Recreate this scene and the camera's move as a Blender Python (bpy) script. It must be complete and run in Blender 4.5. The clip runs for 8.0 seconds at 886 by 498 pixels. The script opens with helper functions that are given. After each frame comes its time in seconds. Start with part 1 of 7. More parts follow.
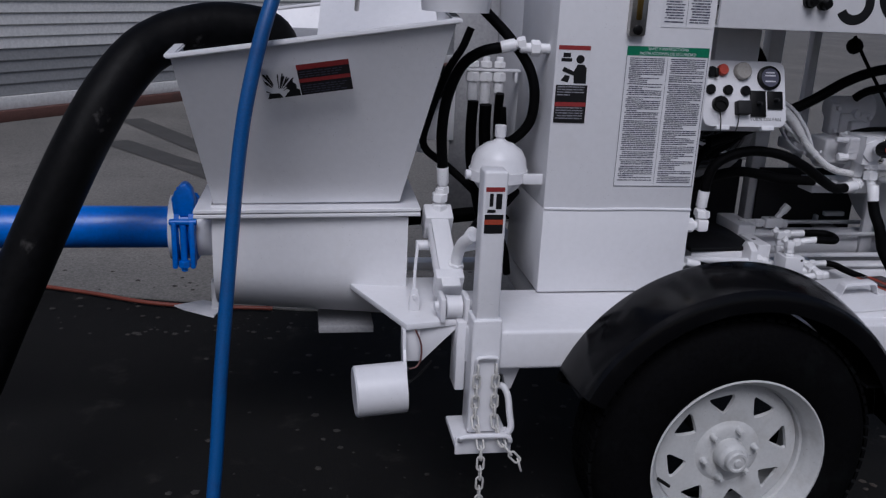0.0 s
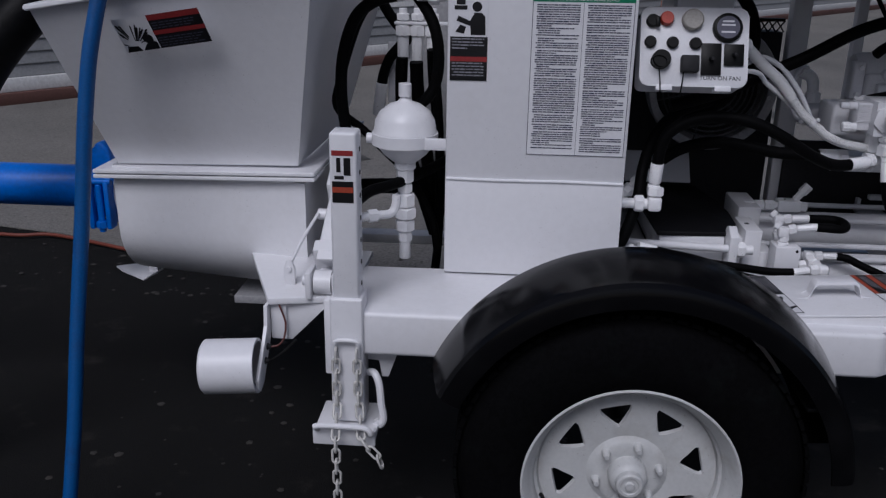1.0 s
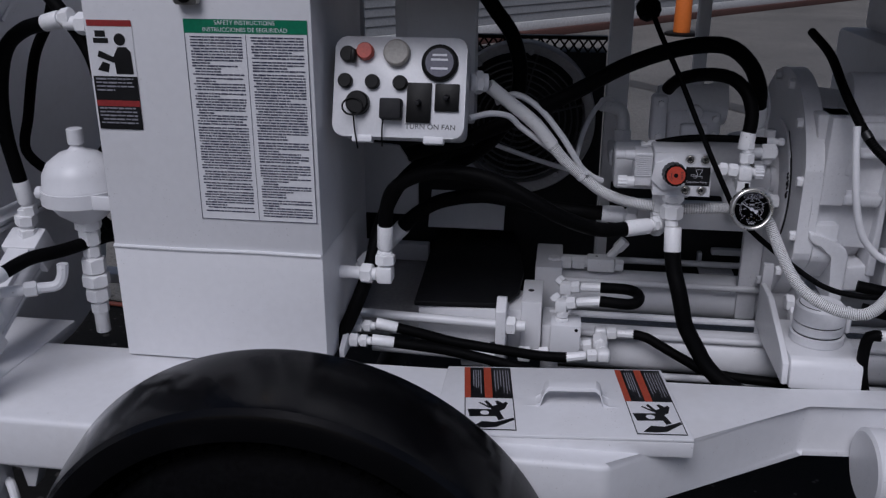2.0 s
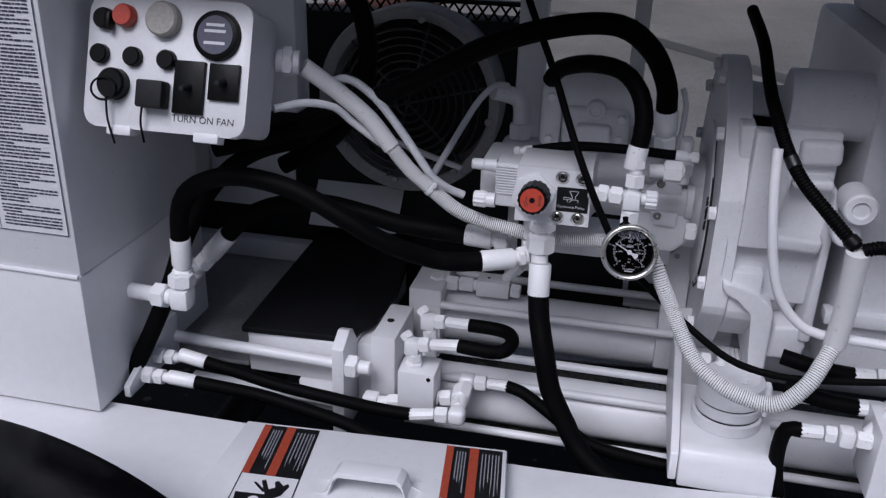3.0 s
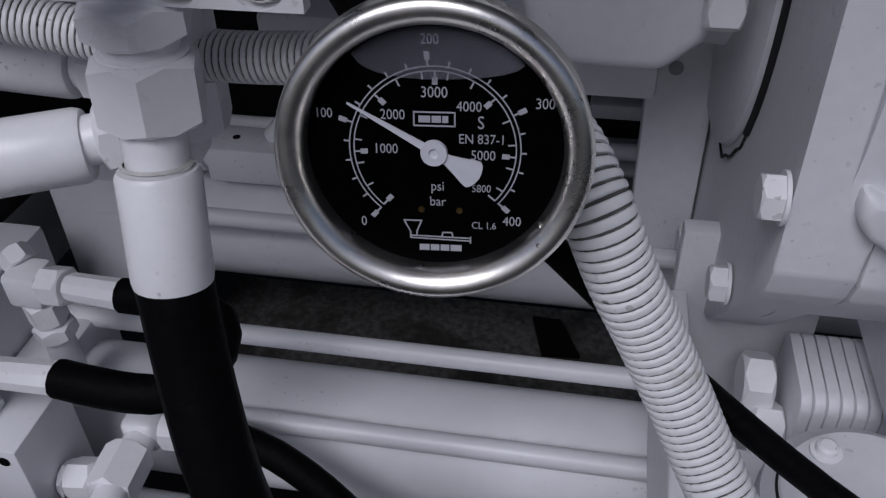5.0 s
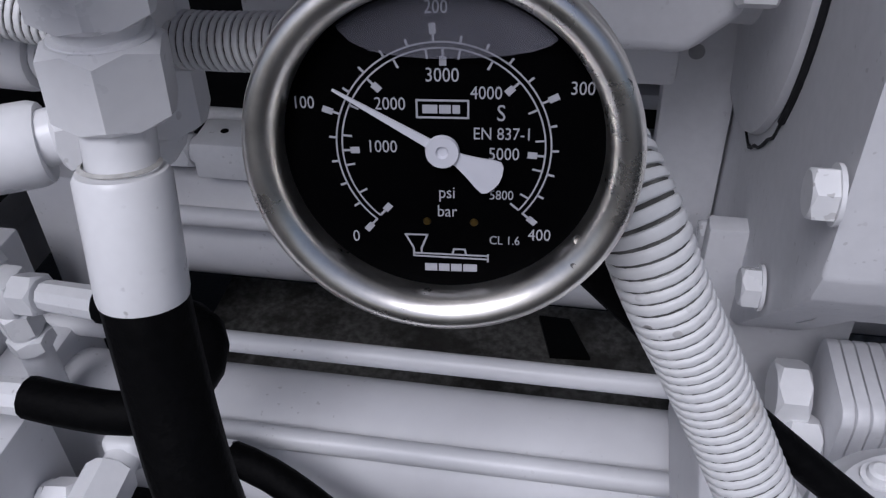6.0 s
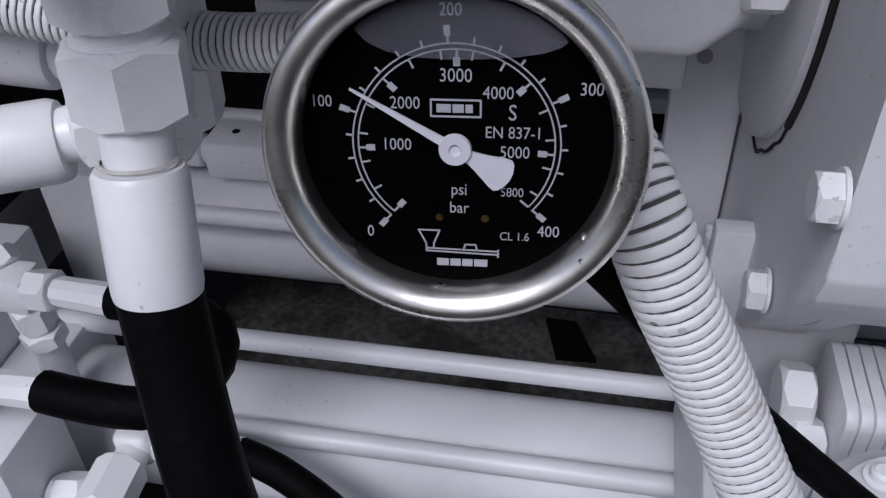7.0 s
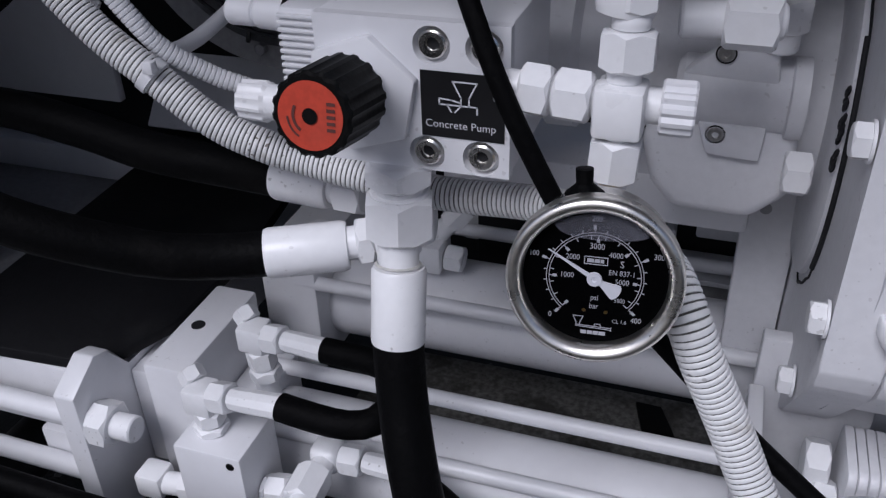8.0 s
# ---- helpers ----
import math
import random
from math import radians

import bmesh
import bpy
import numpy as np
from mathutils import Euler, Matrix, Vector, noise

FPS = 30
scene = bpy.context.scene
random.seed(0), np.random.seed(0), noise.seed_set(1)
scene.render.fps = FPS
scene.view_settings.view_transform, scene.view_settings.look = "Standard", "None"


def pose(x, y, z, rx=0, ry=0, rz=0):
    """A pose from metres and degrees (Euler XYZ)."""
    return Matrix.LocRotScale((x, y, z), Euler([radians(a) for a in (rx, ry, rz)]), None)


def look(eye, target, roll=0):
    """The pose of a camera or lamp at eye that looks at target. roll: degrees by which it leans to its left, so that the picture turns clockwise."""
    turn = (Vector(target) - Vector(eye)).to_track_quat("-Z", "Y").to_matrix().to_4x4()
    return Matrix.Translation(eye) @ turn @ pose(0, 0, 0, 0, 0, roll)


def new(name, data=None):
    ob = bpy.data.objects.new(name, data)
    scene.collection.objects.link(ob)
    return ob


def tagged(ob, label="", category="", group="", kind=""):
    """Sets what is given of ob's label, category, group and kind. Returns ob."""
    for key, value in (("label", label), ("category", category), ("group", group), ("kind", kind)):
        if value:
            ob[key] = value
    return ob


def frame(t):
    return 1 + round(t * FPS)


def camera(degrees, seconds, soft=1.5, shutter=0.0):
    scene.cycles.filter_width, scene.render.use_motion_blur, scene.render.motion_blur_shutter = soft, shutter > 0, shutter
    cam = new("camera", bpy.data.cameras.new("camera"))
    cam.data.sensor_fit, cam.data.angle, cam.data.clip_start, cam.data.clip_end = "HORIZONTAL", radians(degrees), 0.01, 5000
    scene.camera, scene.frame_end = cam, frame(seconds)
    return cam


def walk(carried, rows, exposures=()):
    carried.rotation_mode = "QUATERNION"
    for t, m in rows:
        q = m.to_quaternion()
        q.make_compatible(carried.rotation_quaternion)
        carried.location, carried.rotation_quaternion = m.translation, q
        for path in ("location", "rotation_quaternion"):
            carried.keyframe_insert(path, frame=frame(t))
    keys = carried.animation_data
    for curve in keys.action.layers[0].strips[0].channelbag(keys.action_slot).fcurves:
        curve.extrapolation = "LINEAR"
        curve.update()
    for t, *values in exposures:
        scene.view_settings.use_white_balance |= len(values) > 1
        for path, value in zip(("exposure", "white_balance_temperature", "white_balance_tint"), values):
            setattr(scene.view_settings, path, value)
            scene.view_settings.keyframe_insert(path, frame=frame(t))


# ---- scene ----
cam = camera(54.0, 8.0, soft=1.3)
STOPS = ((0.0, -0.78), (2.0, -0.92), (2.2, -0.88), (3.4, -0.25), (4.0, -0.80), (4.5, -1.18), (4.7, -1.12), (5.8, -0.50), (6.6, -0.46), (7.5, -0.33), (8.0, -0.40))
PATH = [
    (0, (-0.586, -1.991, 1.345), (-0.263, -0.109, 0.75), 2.7),
    (0.3, (-0.379, -1.95, 1.33), (-0.194, -0.045, 0.752), 2.8),
    (0.5, (-0.247, -1.92, 1.331), (-0.169, -0.02, 0.712), 1.6),
    (0.7, (-0.109, -1.882, 1.314), (-0.13, 0.011, 0.669), 0.7),
    (1, (0.127, -1.825, 1.3), (-0.006, 0.056, 0.635), 0.9),
    (1.2, (0.273, -1.781, 1.307), (0.066, 0.087, 0.623), 1.4),
    (1.5, (0.466, -1.664, 1.321), (0.227, 0.209, 0.66), 0.0),
    (1.7, (0.607, -1.547, 1.317), (0.361, 0.328, 0.665), 1.5),
    (2, (0.783, -1.36, 1.356), (0.525, 0.495, 0.655), 0.1),
    (2.2, (0.866, -1.261, 1.368), (0.557, 0.57, 0.626), -0.7),
    (3.3, (1.142, -0.773, 1.327), (0.746, 0.984, 0.457), 1.7),
    (3.5, (1.174, -0.659, 1.314), (0.788, 1.037, 0.327), 0.4),
    (3.8, (1.216, -0.529, 1.243), (0.909, 1.123, 0.158), 1.9),
    (4, (1.231, -0.424, 1.198), (0.909, 1.201, 0.078), 2.1),
    (4.3, (1.196, -0.26, 1.124), (0.822, 1.338, -0.019), 0.2),
    (4.5, (1.166, -0.172, 1.07), (0.838, 1.411, -0.107), -0.3),
    (4.6, (1.155, -0.142, 1.051), (0.872, 1.434, -0.148), -0.2),
    (4.7, (1.148, -0.121, 1.036), (0.856, 1.439, -0.181), -0.7),
    (5.8, (1.129, -0.047, 0.996), (0.823, 1.479, -0.26), -2.5),
    (6, (1.128, -0.046, 0.993), (0.825, 1.48, -0.265), -2.2),
    (6.5, (1.127, -0.045, 0.994), (0.822, 1.485, -0.257), -2.1),
    (7, (1.128, -0.051, 0.995), (0.809, 1.476, -0.256), -2.0),
    (7.5, (1.124, -0.077, 1.013), (0.771, 1.463, -0.213), -2.0),
    (7.8, (1.135, -0.138, 1.066), (0.667, 1.436, -0.076), -2.1),
    (8, (1.141, -0.205, 1.107), (0.581, 1.385, 0.031), -1.8),
]
walk(cam, [(t, look(eye, target, roll)) for t, eye, target, roll in PATH], exposures=[(t, stops, 5700, 16) for t, stops in STOPS])

# ---- world and light: an overcast day ----
world = bpy.data.worlds.new("world")
scene.world = world
world.use_nodes = True
wn = world.node_tree
sky = wn.nodes.new("ShaderNodeTexSky")
sky.sky_type = "NISHITA"
sky.sun_disc = False
sky.sun_elevation, sky.sun_rotation = radians(51), radians(193)
sky.dust_density, sky.air_density = 4.0, 1.0
wn.links.new(sky.outputs[0], wn.nodes["Background"].inputs[0])
wn.nodes["Background"].inputs[1].default_value = 0.066
sun = new("sun", bpy.data.lights.new("sun", "SUN"))
sun.data.energy, sun.data.angle, sun.data.color = 2.65, radians(30), (1.0, 0.97, 0.93)
sun.matrix_world = look((-1.2, -5.0, 6.3), (0, 0, 0))


# ---- materials ----
def nodes_of(name):
    m = bpy.data.materials.new(name)
    m.use_nodes = True
    t = m.node_tree
    return m, t, t.nodes["Principled BSDF"]


def noise_node(t, scale, detail=4.0, rough=0.55, space="Object"):
    co = t.nodes.new("ShaderNodeTexCoord")
    n = t.nodes.new("ShaderNodeTexNoise")
    n.inputs["Scale"].default_value, n.inputs["Detail"].default_value, n.inputs["Roughness"].default_value = scale, detail, rough
    t.links.new(co.outputs[space], n.inputs["Vector"])
    return n


def ramp(t, source, a, b, lo=0.35, hi=0.65):
    r = t.nodes.new("ShaderNodeValToRGB")
    r.color_ramp.elements[0].position, r.color_ramp.elements[1].position = lo, hi
    r.color_ramp.elements[0].color, r.color_ramp.elements[1].color = (*a, 1), (*b, 1)
    t.links.new(source, r.inputs[0])
    return r


def mixed(t, fac, a, b, how="MIX"):
    m = t.nodes.new("ShaderNodeMix")
    m.data_type, m.blend_type = "RGBA", how
    for value, socket in ((fac, m.inputs["Factor"]), (a, m.inputs["A"]), (b, m.inputs["B"])):
        if isinstance(value, (int, float)):
            socket.default_value = value
        elif isinstance(value, tuple):
            socket.default_value = (*value, 1)
        else:
            t.links.new(value, socket)
    return m.outputs["Result"]


def surface(name, base, rough=0.5, metal=0.0, coarse=3.0, fine=90.0, stain=None, amount=0.35, bump=0.1, spread=0.12, coat=0.0, lo=0.55, hi=0.75, shine=0.5, speck=0.0):
    """A surface with a stain at a large scale, grain at a small one, and a fine relief."""
    m, t, p = nodes_of(name)
    dark = tuple(c * (1 - spread) for c in base)
    lite = tuple(min(1.0, c * (1 + spread * 0.5)) for c in base)
    grain = noise_node(t, fine, 3.0)
    large = noise_node(t, coarse, 5.0, 0.6)
    colour = ramp(t, grain.outputs["Fac"], dark, lite).outputs[0]
    if stain:
        mask = ramp(t, large.outputs["Fac"], (0, 0, 0), (amount,) * 3, lo, hi)
        colour = mixed(t, mask.outputs[0], colour, stain)
    if speck:
        dots = noise_node(t, 260, 1.0, 0.4)
        far = noise_node(t, 16, 2.0)
        both = t.nodes.new("ShaderNodeMath")
        both.operation = "MULTIPLY"
        t.links.new(ramp(t, dots.outputs["Fac"], (0, 0, 0), (1, 1, 1), 0.70, 0.74).outputs[0], both.inputs[0])
        t.links.new(ramp(t, far.outputs["Fac"], (0, 0, 0), (speck,) * 3, 0.48, 0.62).outputs[0], both.inputs[1])
        colour = mixed(t, both.outputs[0], colour, (0.10, 0.075, 0.055))
    t.links.new(colour, p.inputs["Base Color"])
    rr = ramp(t, large.outputs["Fac"], (max(0.02, rough - 0.07),) * 3, (min(1, rough + 0.08),) * 3, 0.3, 0.7)
    t.links.new(rr.outputs[0], p.inputs["Roughness"])
    p.inputs["Metallic"].default_value = metal
    p.inputs["Coat Weight"].default_value = coat
    p.inputs["Specular IOR Level"].default_value = shine
    if bump:
        b = t.nodes.new("ShaderNodeBump")
        b.inputs["Strength"].default_value, b.inputs["Distance"].default_value = bump, 0.002
        t.links.new(grain.outputs["Fac"], b.inputs["Height"])
        t.links.new(b.outputs[0], p.inputs["Normal"])
    return m


WHITE = surface("white_paint", (0.74, 0.74, 0.76), 0.38, coarse=5, fine=60, stain=(0.55, 0.53, 0.50), amount=0.25, bump=0.015, spread=0.02, lo=0.56, hi=0.78, speck=0.22)
WHEELPAINT = surface("dull_white_wheel_paint", (0.54, 0.545, 0.54), 0.5, coarse=14, fine=120, stain=(0.33, 0.31, 0.28), amount=0.5, bump=0.06, spread=0.04, lo=0.5, hi=0.75, speck=0.4)
CAST = surface("white_painted_casting", (0.72, 0.72, 0.74), 0.5, coarse=9, fine=140, stain=(0.52, 0.50, 0.48), amount=0.3, bump=0.07, spread=0.03, lo=0.55, hi=0.8, speck=0.22)
FITTING = surface("white_painted_fitting", (0.83, 0.83, 0.84), 0.32, coarse=25, fine=160, stain=(0.50, 0.47, 0.43), amount=0.12, bump=0.02, spread=0.02, lo=0.6, hi=0.8, speck=0.4)
CONDUIT = surface("white_conduit_plastic", (0.75, 0.75, 0.75), 0.42, coarse=55, fine=420, stain=(0.36, 0.32, 0.27), amount=0.6, bump=0.05, spread=0.03, lo=0.62, hi=0.74, speck=0.85)
RUBBER = surface("black_rubber_hose", (0.0022, 0.0022, 0.0025), 0.6, coarse=22, fine=260, stain=(0.016, 0.015, 0.014), amount=0.28, bump=0.3, spread=0.3, shine=0.06, lo=0.6, hi=0.75)
CONCRETE_HOSE = surface("worn_black_delivery_hose", (0.0035, 0.0035, 0.0038), 0.5, shine=0.10, coarse=9, fine=60, stain=(0.10, 0.095, 0.09), amount=0.6, bump=0.4, spread=0.4, lo=0.65, hi=0.73)
TYRE = surface("black_tyre_rubber", (0.0032, 0.0032, 0.0036), 0.8, shine=0.03, coarse=10, fine=120, stain=(0.010, 0.013, 0.012), amount=0.4, bump=0.3, spread=0.3)
FENDER = surface("black_fender_plastic", (0.0028, 0.0028, 0.0034), 0.16, shine=0.24, coarse=7, fine=160, stain=(0.02, 0.02, 0.02), amount=0.3, bump=0.08, spread=0.2)
BLACK = surface("black_plastic", (0.0035, 0.0035, 0.0036), 0.42, shine=0.16, coarse=30, fine=300, bump=0.1, spread=0.2)
MAT_BLACK = surface("black_rubber_sheet", (0.005, 0.005, 0.006), 0.6, shine=0.2, coarse=10, fine=80, stain=(0.03, 0.03, 0.03), amount=0.4, bump=0.3)
BLUE = surface("blue_paint", (0.004, 0.145, 0.62), 0.35, coarse=8, fine=100, stain=(0.01, 0.05, 0.25), amount=0.5, bump=0.15)
BLUE_HOSE = surface("blue_rubber_hose", (0.003, 0.080, 0.27), 0.45, coarse=12, fine=200, stain=(0.01, 0.03, 0.12), amount=0.5, bump=0.2)
CHROME = surface("polished_steel", (0.80, 0.78, 0.74), 0.24, 1.0, coarse=30, fine=500, bump=0.04, spread=0.05)
BEZEL = surface("brushed_steel_ring", (0.93, 0.90, 0.84), 0.30, 1.0, coarse=70, fine=400, stain=(0.62, 0.58, 0.50), amount=0.45, bump=0.02, spread=0.05)
STEEL = surface("bare_steel", (0.45, 0.44, 0.42), 0.38, 1.0, coarse=30, fine=300, stain=(0.25, 0.16, 0.08), amount=0.4, bump=0.1)
GREY = surface("grey_paint_and_shade", (0.33, 0.33, 0.34), 0.5, coarse=7, fine=120, stain=(0.2, 0.2, 0.2), amount=0.4, bump=0.1)
# Dark parts, and the sheets added where only shade shows.
DARK = surface("dark_grey_and_shade", (0.018, 0.018, 0.02), 0.6, shine=0.2, coarse=7, fine=120, bump=0.2)
SHROUD = surface("grey_shroud", (0.34, 0.34, 0.345), 0.45, coarse=9, fine=120, stain=(0.12, 0.115, 0.11), amount=0.5, bump=0.05)
GUARD = surface("worn_black_wire", (0.022, 0.022, 0.024), 0.35, coarse=30, fine=200, bump=0.05)
# Dirt on the belly pan; also the shade painted into the conduit grooves.
DIRT_SHADE = surface("pan_dirt_groove_shade", (0.125, 0.122, 0.115), 0.85, coarse=16, fine=150, stain=(0.035, 0.033, 0.030), amount=0.85, bump=0.5, spread=0.45, lo=0.50, hi=0.62, shine=0.2)
RED = surface("orange_red_plastic", (0.50, 0.058, 0.030), 0.4, coarse=40, fine=300, stain=(0.3, 0.05, 0.03), amount=0.4, bump=0.05)
GREEN = surface("green_print", (0.004, 0.17, 0.085), 0.4, coarse=20, fine=200, bump=0)
LABEL = surface("white_label", (0.72, 0.72, 0.74), 0.35, coarse=20, fine=200, bump=0, spread=0.03)
INK = surface("black_print", (0.006, 0.006, 0.007), 0.4, coarse=20, fine=200, bump=0)
GREYINK = surface("small_grey_print", (0.075, 0.075, 0.11), 0.4, coarse=20, fine=200, bump=0)
TEXTLIGHT = surface("pale_grey_label_print", (0.26, 0.26, 0.29), 0.4, coarse=20, fine=200, bump=0)
TEXTINK = surface("blue_grey_label_print", (0.050, 0.050, 0.085), 0.5, coarse=20, fine=200, bump=0)
REDINK = surface("red_print", (0.28, 0.03, 0.03), 0.4, coarse=20, fine=200, bump=0)
ORANGEINK = surface("orange_print", (0.36, 0.06, 0.03), 0.4, coarse=20, fine=200, bump=0)
DIAL = surface("black_dial", (0.0008, 0.0008, 0.0010), 0.6, shine=0.02, coarse=20, fine=200, bump=0)
DIALINK = surface("white_dial_print", (0.62, 0.62, 0.66), 0.5, coarse=20, fine=200, bump=0, spread=0.03)
DIALPRINT = surface("grey_white_dial_scale", (0.40, 0.40, 0.43), 0.6, coarse=20, fine=200, bump=0, spread=0.04)
TAN = surface("grey_beige_plastic", (0.36, 0.34, 0.31), 0.5, coarse=20, fine=200, bump=0.05)
BRASS = surface("dull_brass", (0.30, 0.20, 0.06), 0.4, 1.0, coarse=30, fine=300, bump=0.05)
WIRE = surface("brown_red_wire", (0.10, 0.03, 0.025), 0.5, coarse=20, fine=200, bump=0)
GALV = surface("galvanised_chain", (0.58, 0.57, 0.54), 0.45, coarse=40, fine=300, stain=(0.3, 0.27, 0.22), amount=0.6, bump=0.1)
SIDING = surface("white_siding_paint", (0.62, 0.62, 0.61), 0.55, coarse=1.2, fine=40, stain=(0.45, 0.44, 0.42), amount=0.4, bump=0.1)
# Darker copy of the siding paint with the shade put into it.
SIDING_SHADED = surface("shaded_siding_paint", (0.25, 0.255, 0.26), 0.55, coarse=1.2, fine=40, stain=(0.17, 0.17, 0.17), amount=0.4, bump=0.1)
BROWN = surface("brown_red_kerb_paint", (0.10, 0.045, 0.035), 0.7, coarse=3, fine=60, stain=(0.05, 0.035, 0.03), amount=0.6, bump=0.3)
ORANGE = surface("orange_plastic", (0.65, 0.16, 0.02), 0.5, coarse=6, fine=80, stain=(0.35, 0.1, 0.03), amount=0.4, bump=0.1)
CORD = surface("orange_red_cord", (0.16, 0.035, 0.02), 0.55, coarse=10, fine=120, stain=(0.08, 0.03, 0.02), amount=0.5, bump=0.1)


def clear(name, tint, gloss=0.06):
    m, t, p = nodes_of(name)
    out = t.nodes["Material Output"]
    clear_part, shine, mix, fres = (t.nodes.new("ShaderNode" + n) for n in ("BsdfTransparent", "BsdfGlossy", "MixShader", "Fresnel"))
    clear_part.inputs[0].default_value = (*tint, 1)
    shine.inputs["Roughness"].default_value = gloss
    fres.inputs[0].default_value = 1.03
    t.links.new(fres.outputs[0], mix.inputs[0])
    t.links.new(clear_part.outputs[0], mix.inputs[1])
    t.links.new(shine.outputs[0], mix.inputs[2])
    t.links.new(mix.outputs[0], out.inputs[0])
    return m


GLASS = clear("gauge_glass", (0.97, 0.97, 0.98))


def milky(name):
    m, t, p = nodes_of(name)
    out = t.nodes["Material Output"]
    a, b, mix = (t.nodes.new("ShaderNode" + n) for n in ("BsdfTransparent", "BsdfDiffuse", "MixShader"))
    b.inputs[0].default_value = (0.20, 0.20, 0.23, 1)
    n = noise_node(t, 45, 1)
    r = ramp(t, n.outputs["Fac"], (0.20,) * 3, (0.46,) * 3, 0.3, 0.7)
    t.links.new(r.outputs[0], mix.inputs[0])
    t.links.new(a.outputs[0], mix.inputs[1])
    t.links.new(b.outputs[0], mix.inputs[2])
    t.links.new(mix.outputs[0], out.inputs[0])
    return m


FILM = milky("glycerine_film")


def ground_material(name, a, b, spot, fine, rough, patch=0.8):
    m, t, p = nodes_of(name)
    big = noise_node(t, patch, 6, 0.6)
    mid = noise_node(t, 7, 6, 0.65)
    small = noise_node(t, fine, 3, 0.7)
    base = ramp(t, big.outputs["Fac"], a, b, 0.35, 0.68).outputs[0]
    mask = ramp(t, mid.outputs["Fac"], (0, 0, 0), (0.55,) * 3, 0.58, 0.72).outputs[0]
    c = mixed(t, mask, base, spot)
    g = ramp(t, small.outputs["Fac"], (0.62,) * 3, (1.25,) * 3, 0.3, 0.7).outputs[0]
    c = mixed(t, 1.0, c, g, "MULTIPLY")
    t.links.new(c, p.inputs["Base Color"])
    rr = ramp(t, big.outputs["Fac"], (rough - 0.12,) * 3, (rough + 0.1,) * 3)
    t.links.new(rr.outputs[0], p.inputs["Roughness"])
    p.inputs["Specular IOR Level"].default_value = 0.15
    bmp = t.nodes.new("ShaderNodeBump")
    bmp.inputs["Strength"].default_value, bmp.inputs["Distance"].default_value = 0.5, 0.006
    t.links.new(small.outputs["Fac"], bmp.inputs["Height"])
    t.links.new(bmp.outputs[0], p.inputs["Normal"])
    return m


ASPHALT = ground_material("dark_asphalt", (0.005, 0.005, 0.005), (0.011, 0.0105, 0.010), (0.04, 0.037, 0.033), 160, 0.85)
CONCRETE = ground_material("weathered_concrete", (0.15, 0.145, 0.135), (0.22, 0.21, 0.195), (0.11, 0.105, 0.10), 90, 0.85)
CHIP = surface("dry_litter", (0.034, 0.031, 0.027), 0.8, coarse=4, fine=60, stain=(0.05, 0.035, 0.025), amount=0.8, bump=0.1)
# Tone of the shadow bands painted on the slab.
SHADOW_BAND = surface("shadow_band_tone", (0.06, 0.058, 0.055), 0.7, coarse=3, fine=60, stain=(0.12, 0.115, 0.11), amount=0.6, bump=0.2)

# ---- building helpers ----
ORIGIN = {}
X, Y, Z = Vector((1, 0, 0)), Vector((0, 1, 0)), Vector((0, 0, 1))


def V(*p):
    return Vector(p[0] if len(p) == 1 else p)


def front(y, x=0.0, z=0.0):
    """A frame on a face that looks towards -y: u to +x, v up, w out of the face."""
    return Matrix(((1, 0, 0, x), (0, 0, -1, y), (0, 1, 0, z), (0, 0, 0, 1)))


def thing(name, at, label, category, group="", kind=""):
    ob = new(name)
    ob.empty_display_size = 0.05
    ob.location = at
    ORIGIN[ob] = V(at)
    return tagged(ob, label, category, group, kind)


def finish(bm, name, mat, sharp=32):
    me = bpy.data.meshes.new(name)
    bmesh.ops.recalc_face_normals(bm, faces=bm.faces)
    bm.to_mesh(me)
    bm.free()
    me.polygons.foreach_set("use_smooth", [True] * len(me.polygons))
    me.set_sharp_from_angle(angle=radians(sharp))
    me.materials.append(mat)
    return me


def part(name, bm, mat, parent, label="", sharp=32):
    """Links a bmesh, drawn in world places, as one mesh under a thing or a part."""
    bmesh.ops.translate(bm, verts=bm.verts, vec=-ORIGIN[parent])
    ob = new(name, finish(bm, name, mat, sharp))
    ob.parent = parent
    ORIGIN[ob] = ORIGIN[parent]
    if label:
        ob["label"] = label
    return ob


def solid(name, bm, mat, label, category, group="", kind="", sharp=32):
    """A thing of one mesh, its origin at the middle of its base."""
    lo = [min(v.co[i] for v in bm.verts) for i in range(3)]
    hi = [max(v.co[i] for v in bm.verts) for i in range(3)]
    at = V((lo[0] + hi[0]) / 2, (lo[1] + hi[1]) / 2, lo[2])
    bmesh.ops.translate(bm, verts=bm.verts, vec=-at)
    ob = new(name, finish(bm, name, mat, sharp))
    ob.location = at
    ORIGIN[ob] = at
    return tagged(ob, label, category, group, kind)


def B():
    return bmesh.new()


def box(bm, lo, hi, m=None, bev=0.0, seg=2):
    c = [V(x, y, z) for x in (lo[0], hi[0]) for y in (lo[1], hi[1]) for z in (lo[2], hi[2])]
    vs = [bm.verts.new(m @ p if m else p) for p in c]
    fs = [bm.faces.new([vs[i] for i in f]) for f in ((0, 1, 3, 2), (4, 6, 7, 5), (0, 4, 5, 1), (2, 3, 7, 6), (0, 2, 6, 4), (1, 5, 7, 3))]
    if bev:
        es = list({e for f in fs for e in f.edges})
        bmesh.ops.bevel(bm, geom=es, offset=bev, segments=seg, affect="EDGES", profile=0.5, clamp_overlap=True)
    return bm


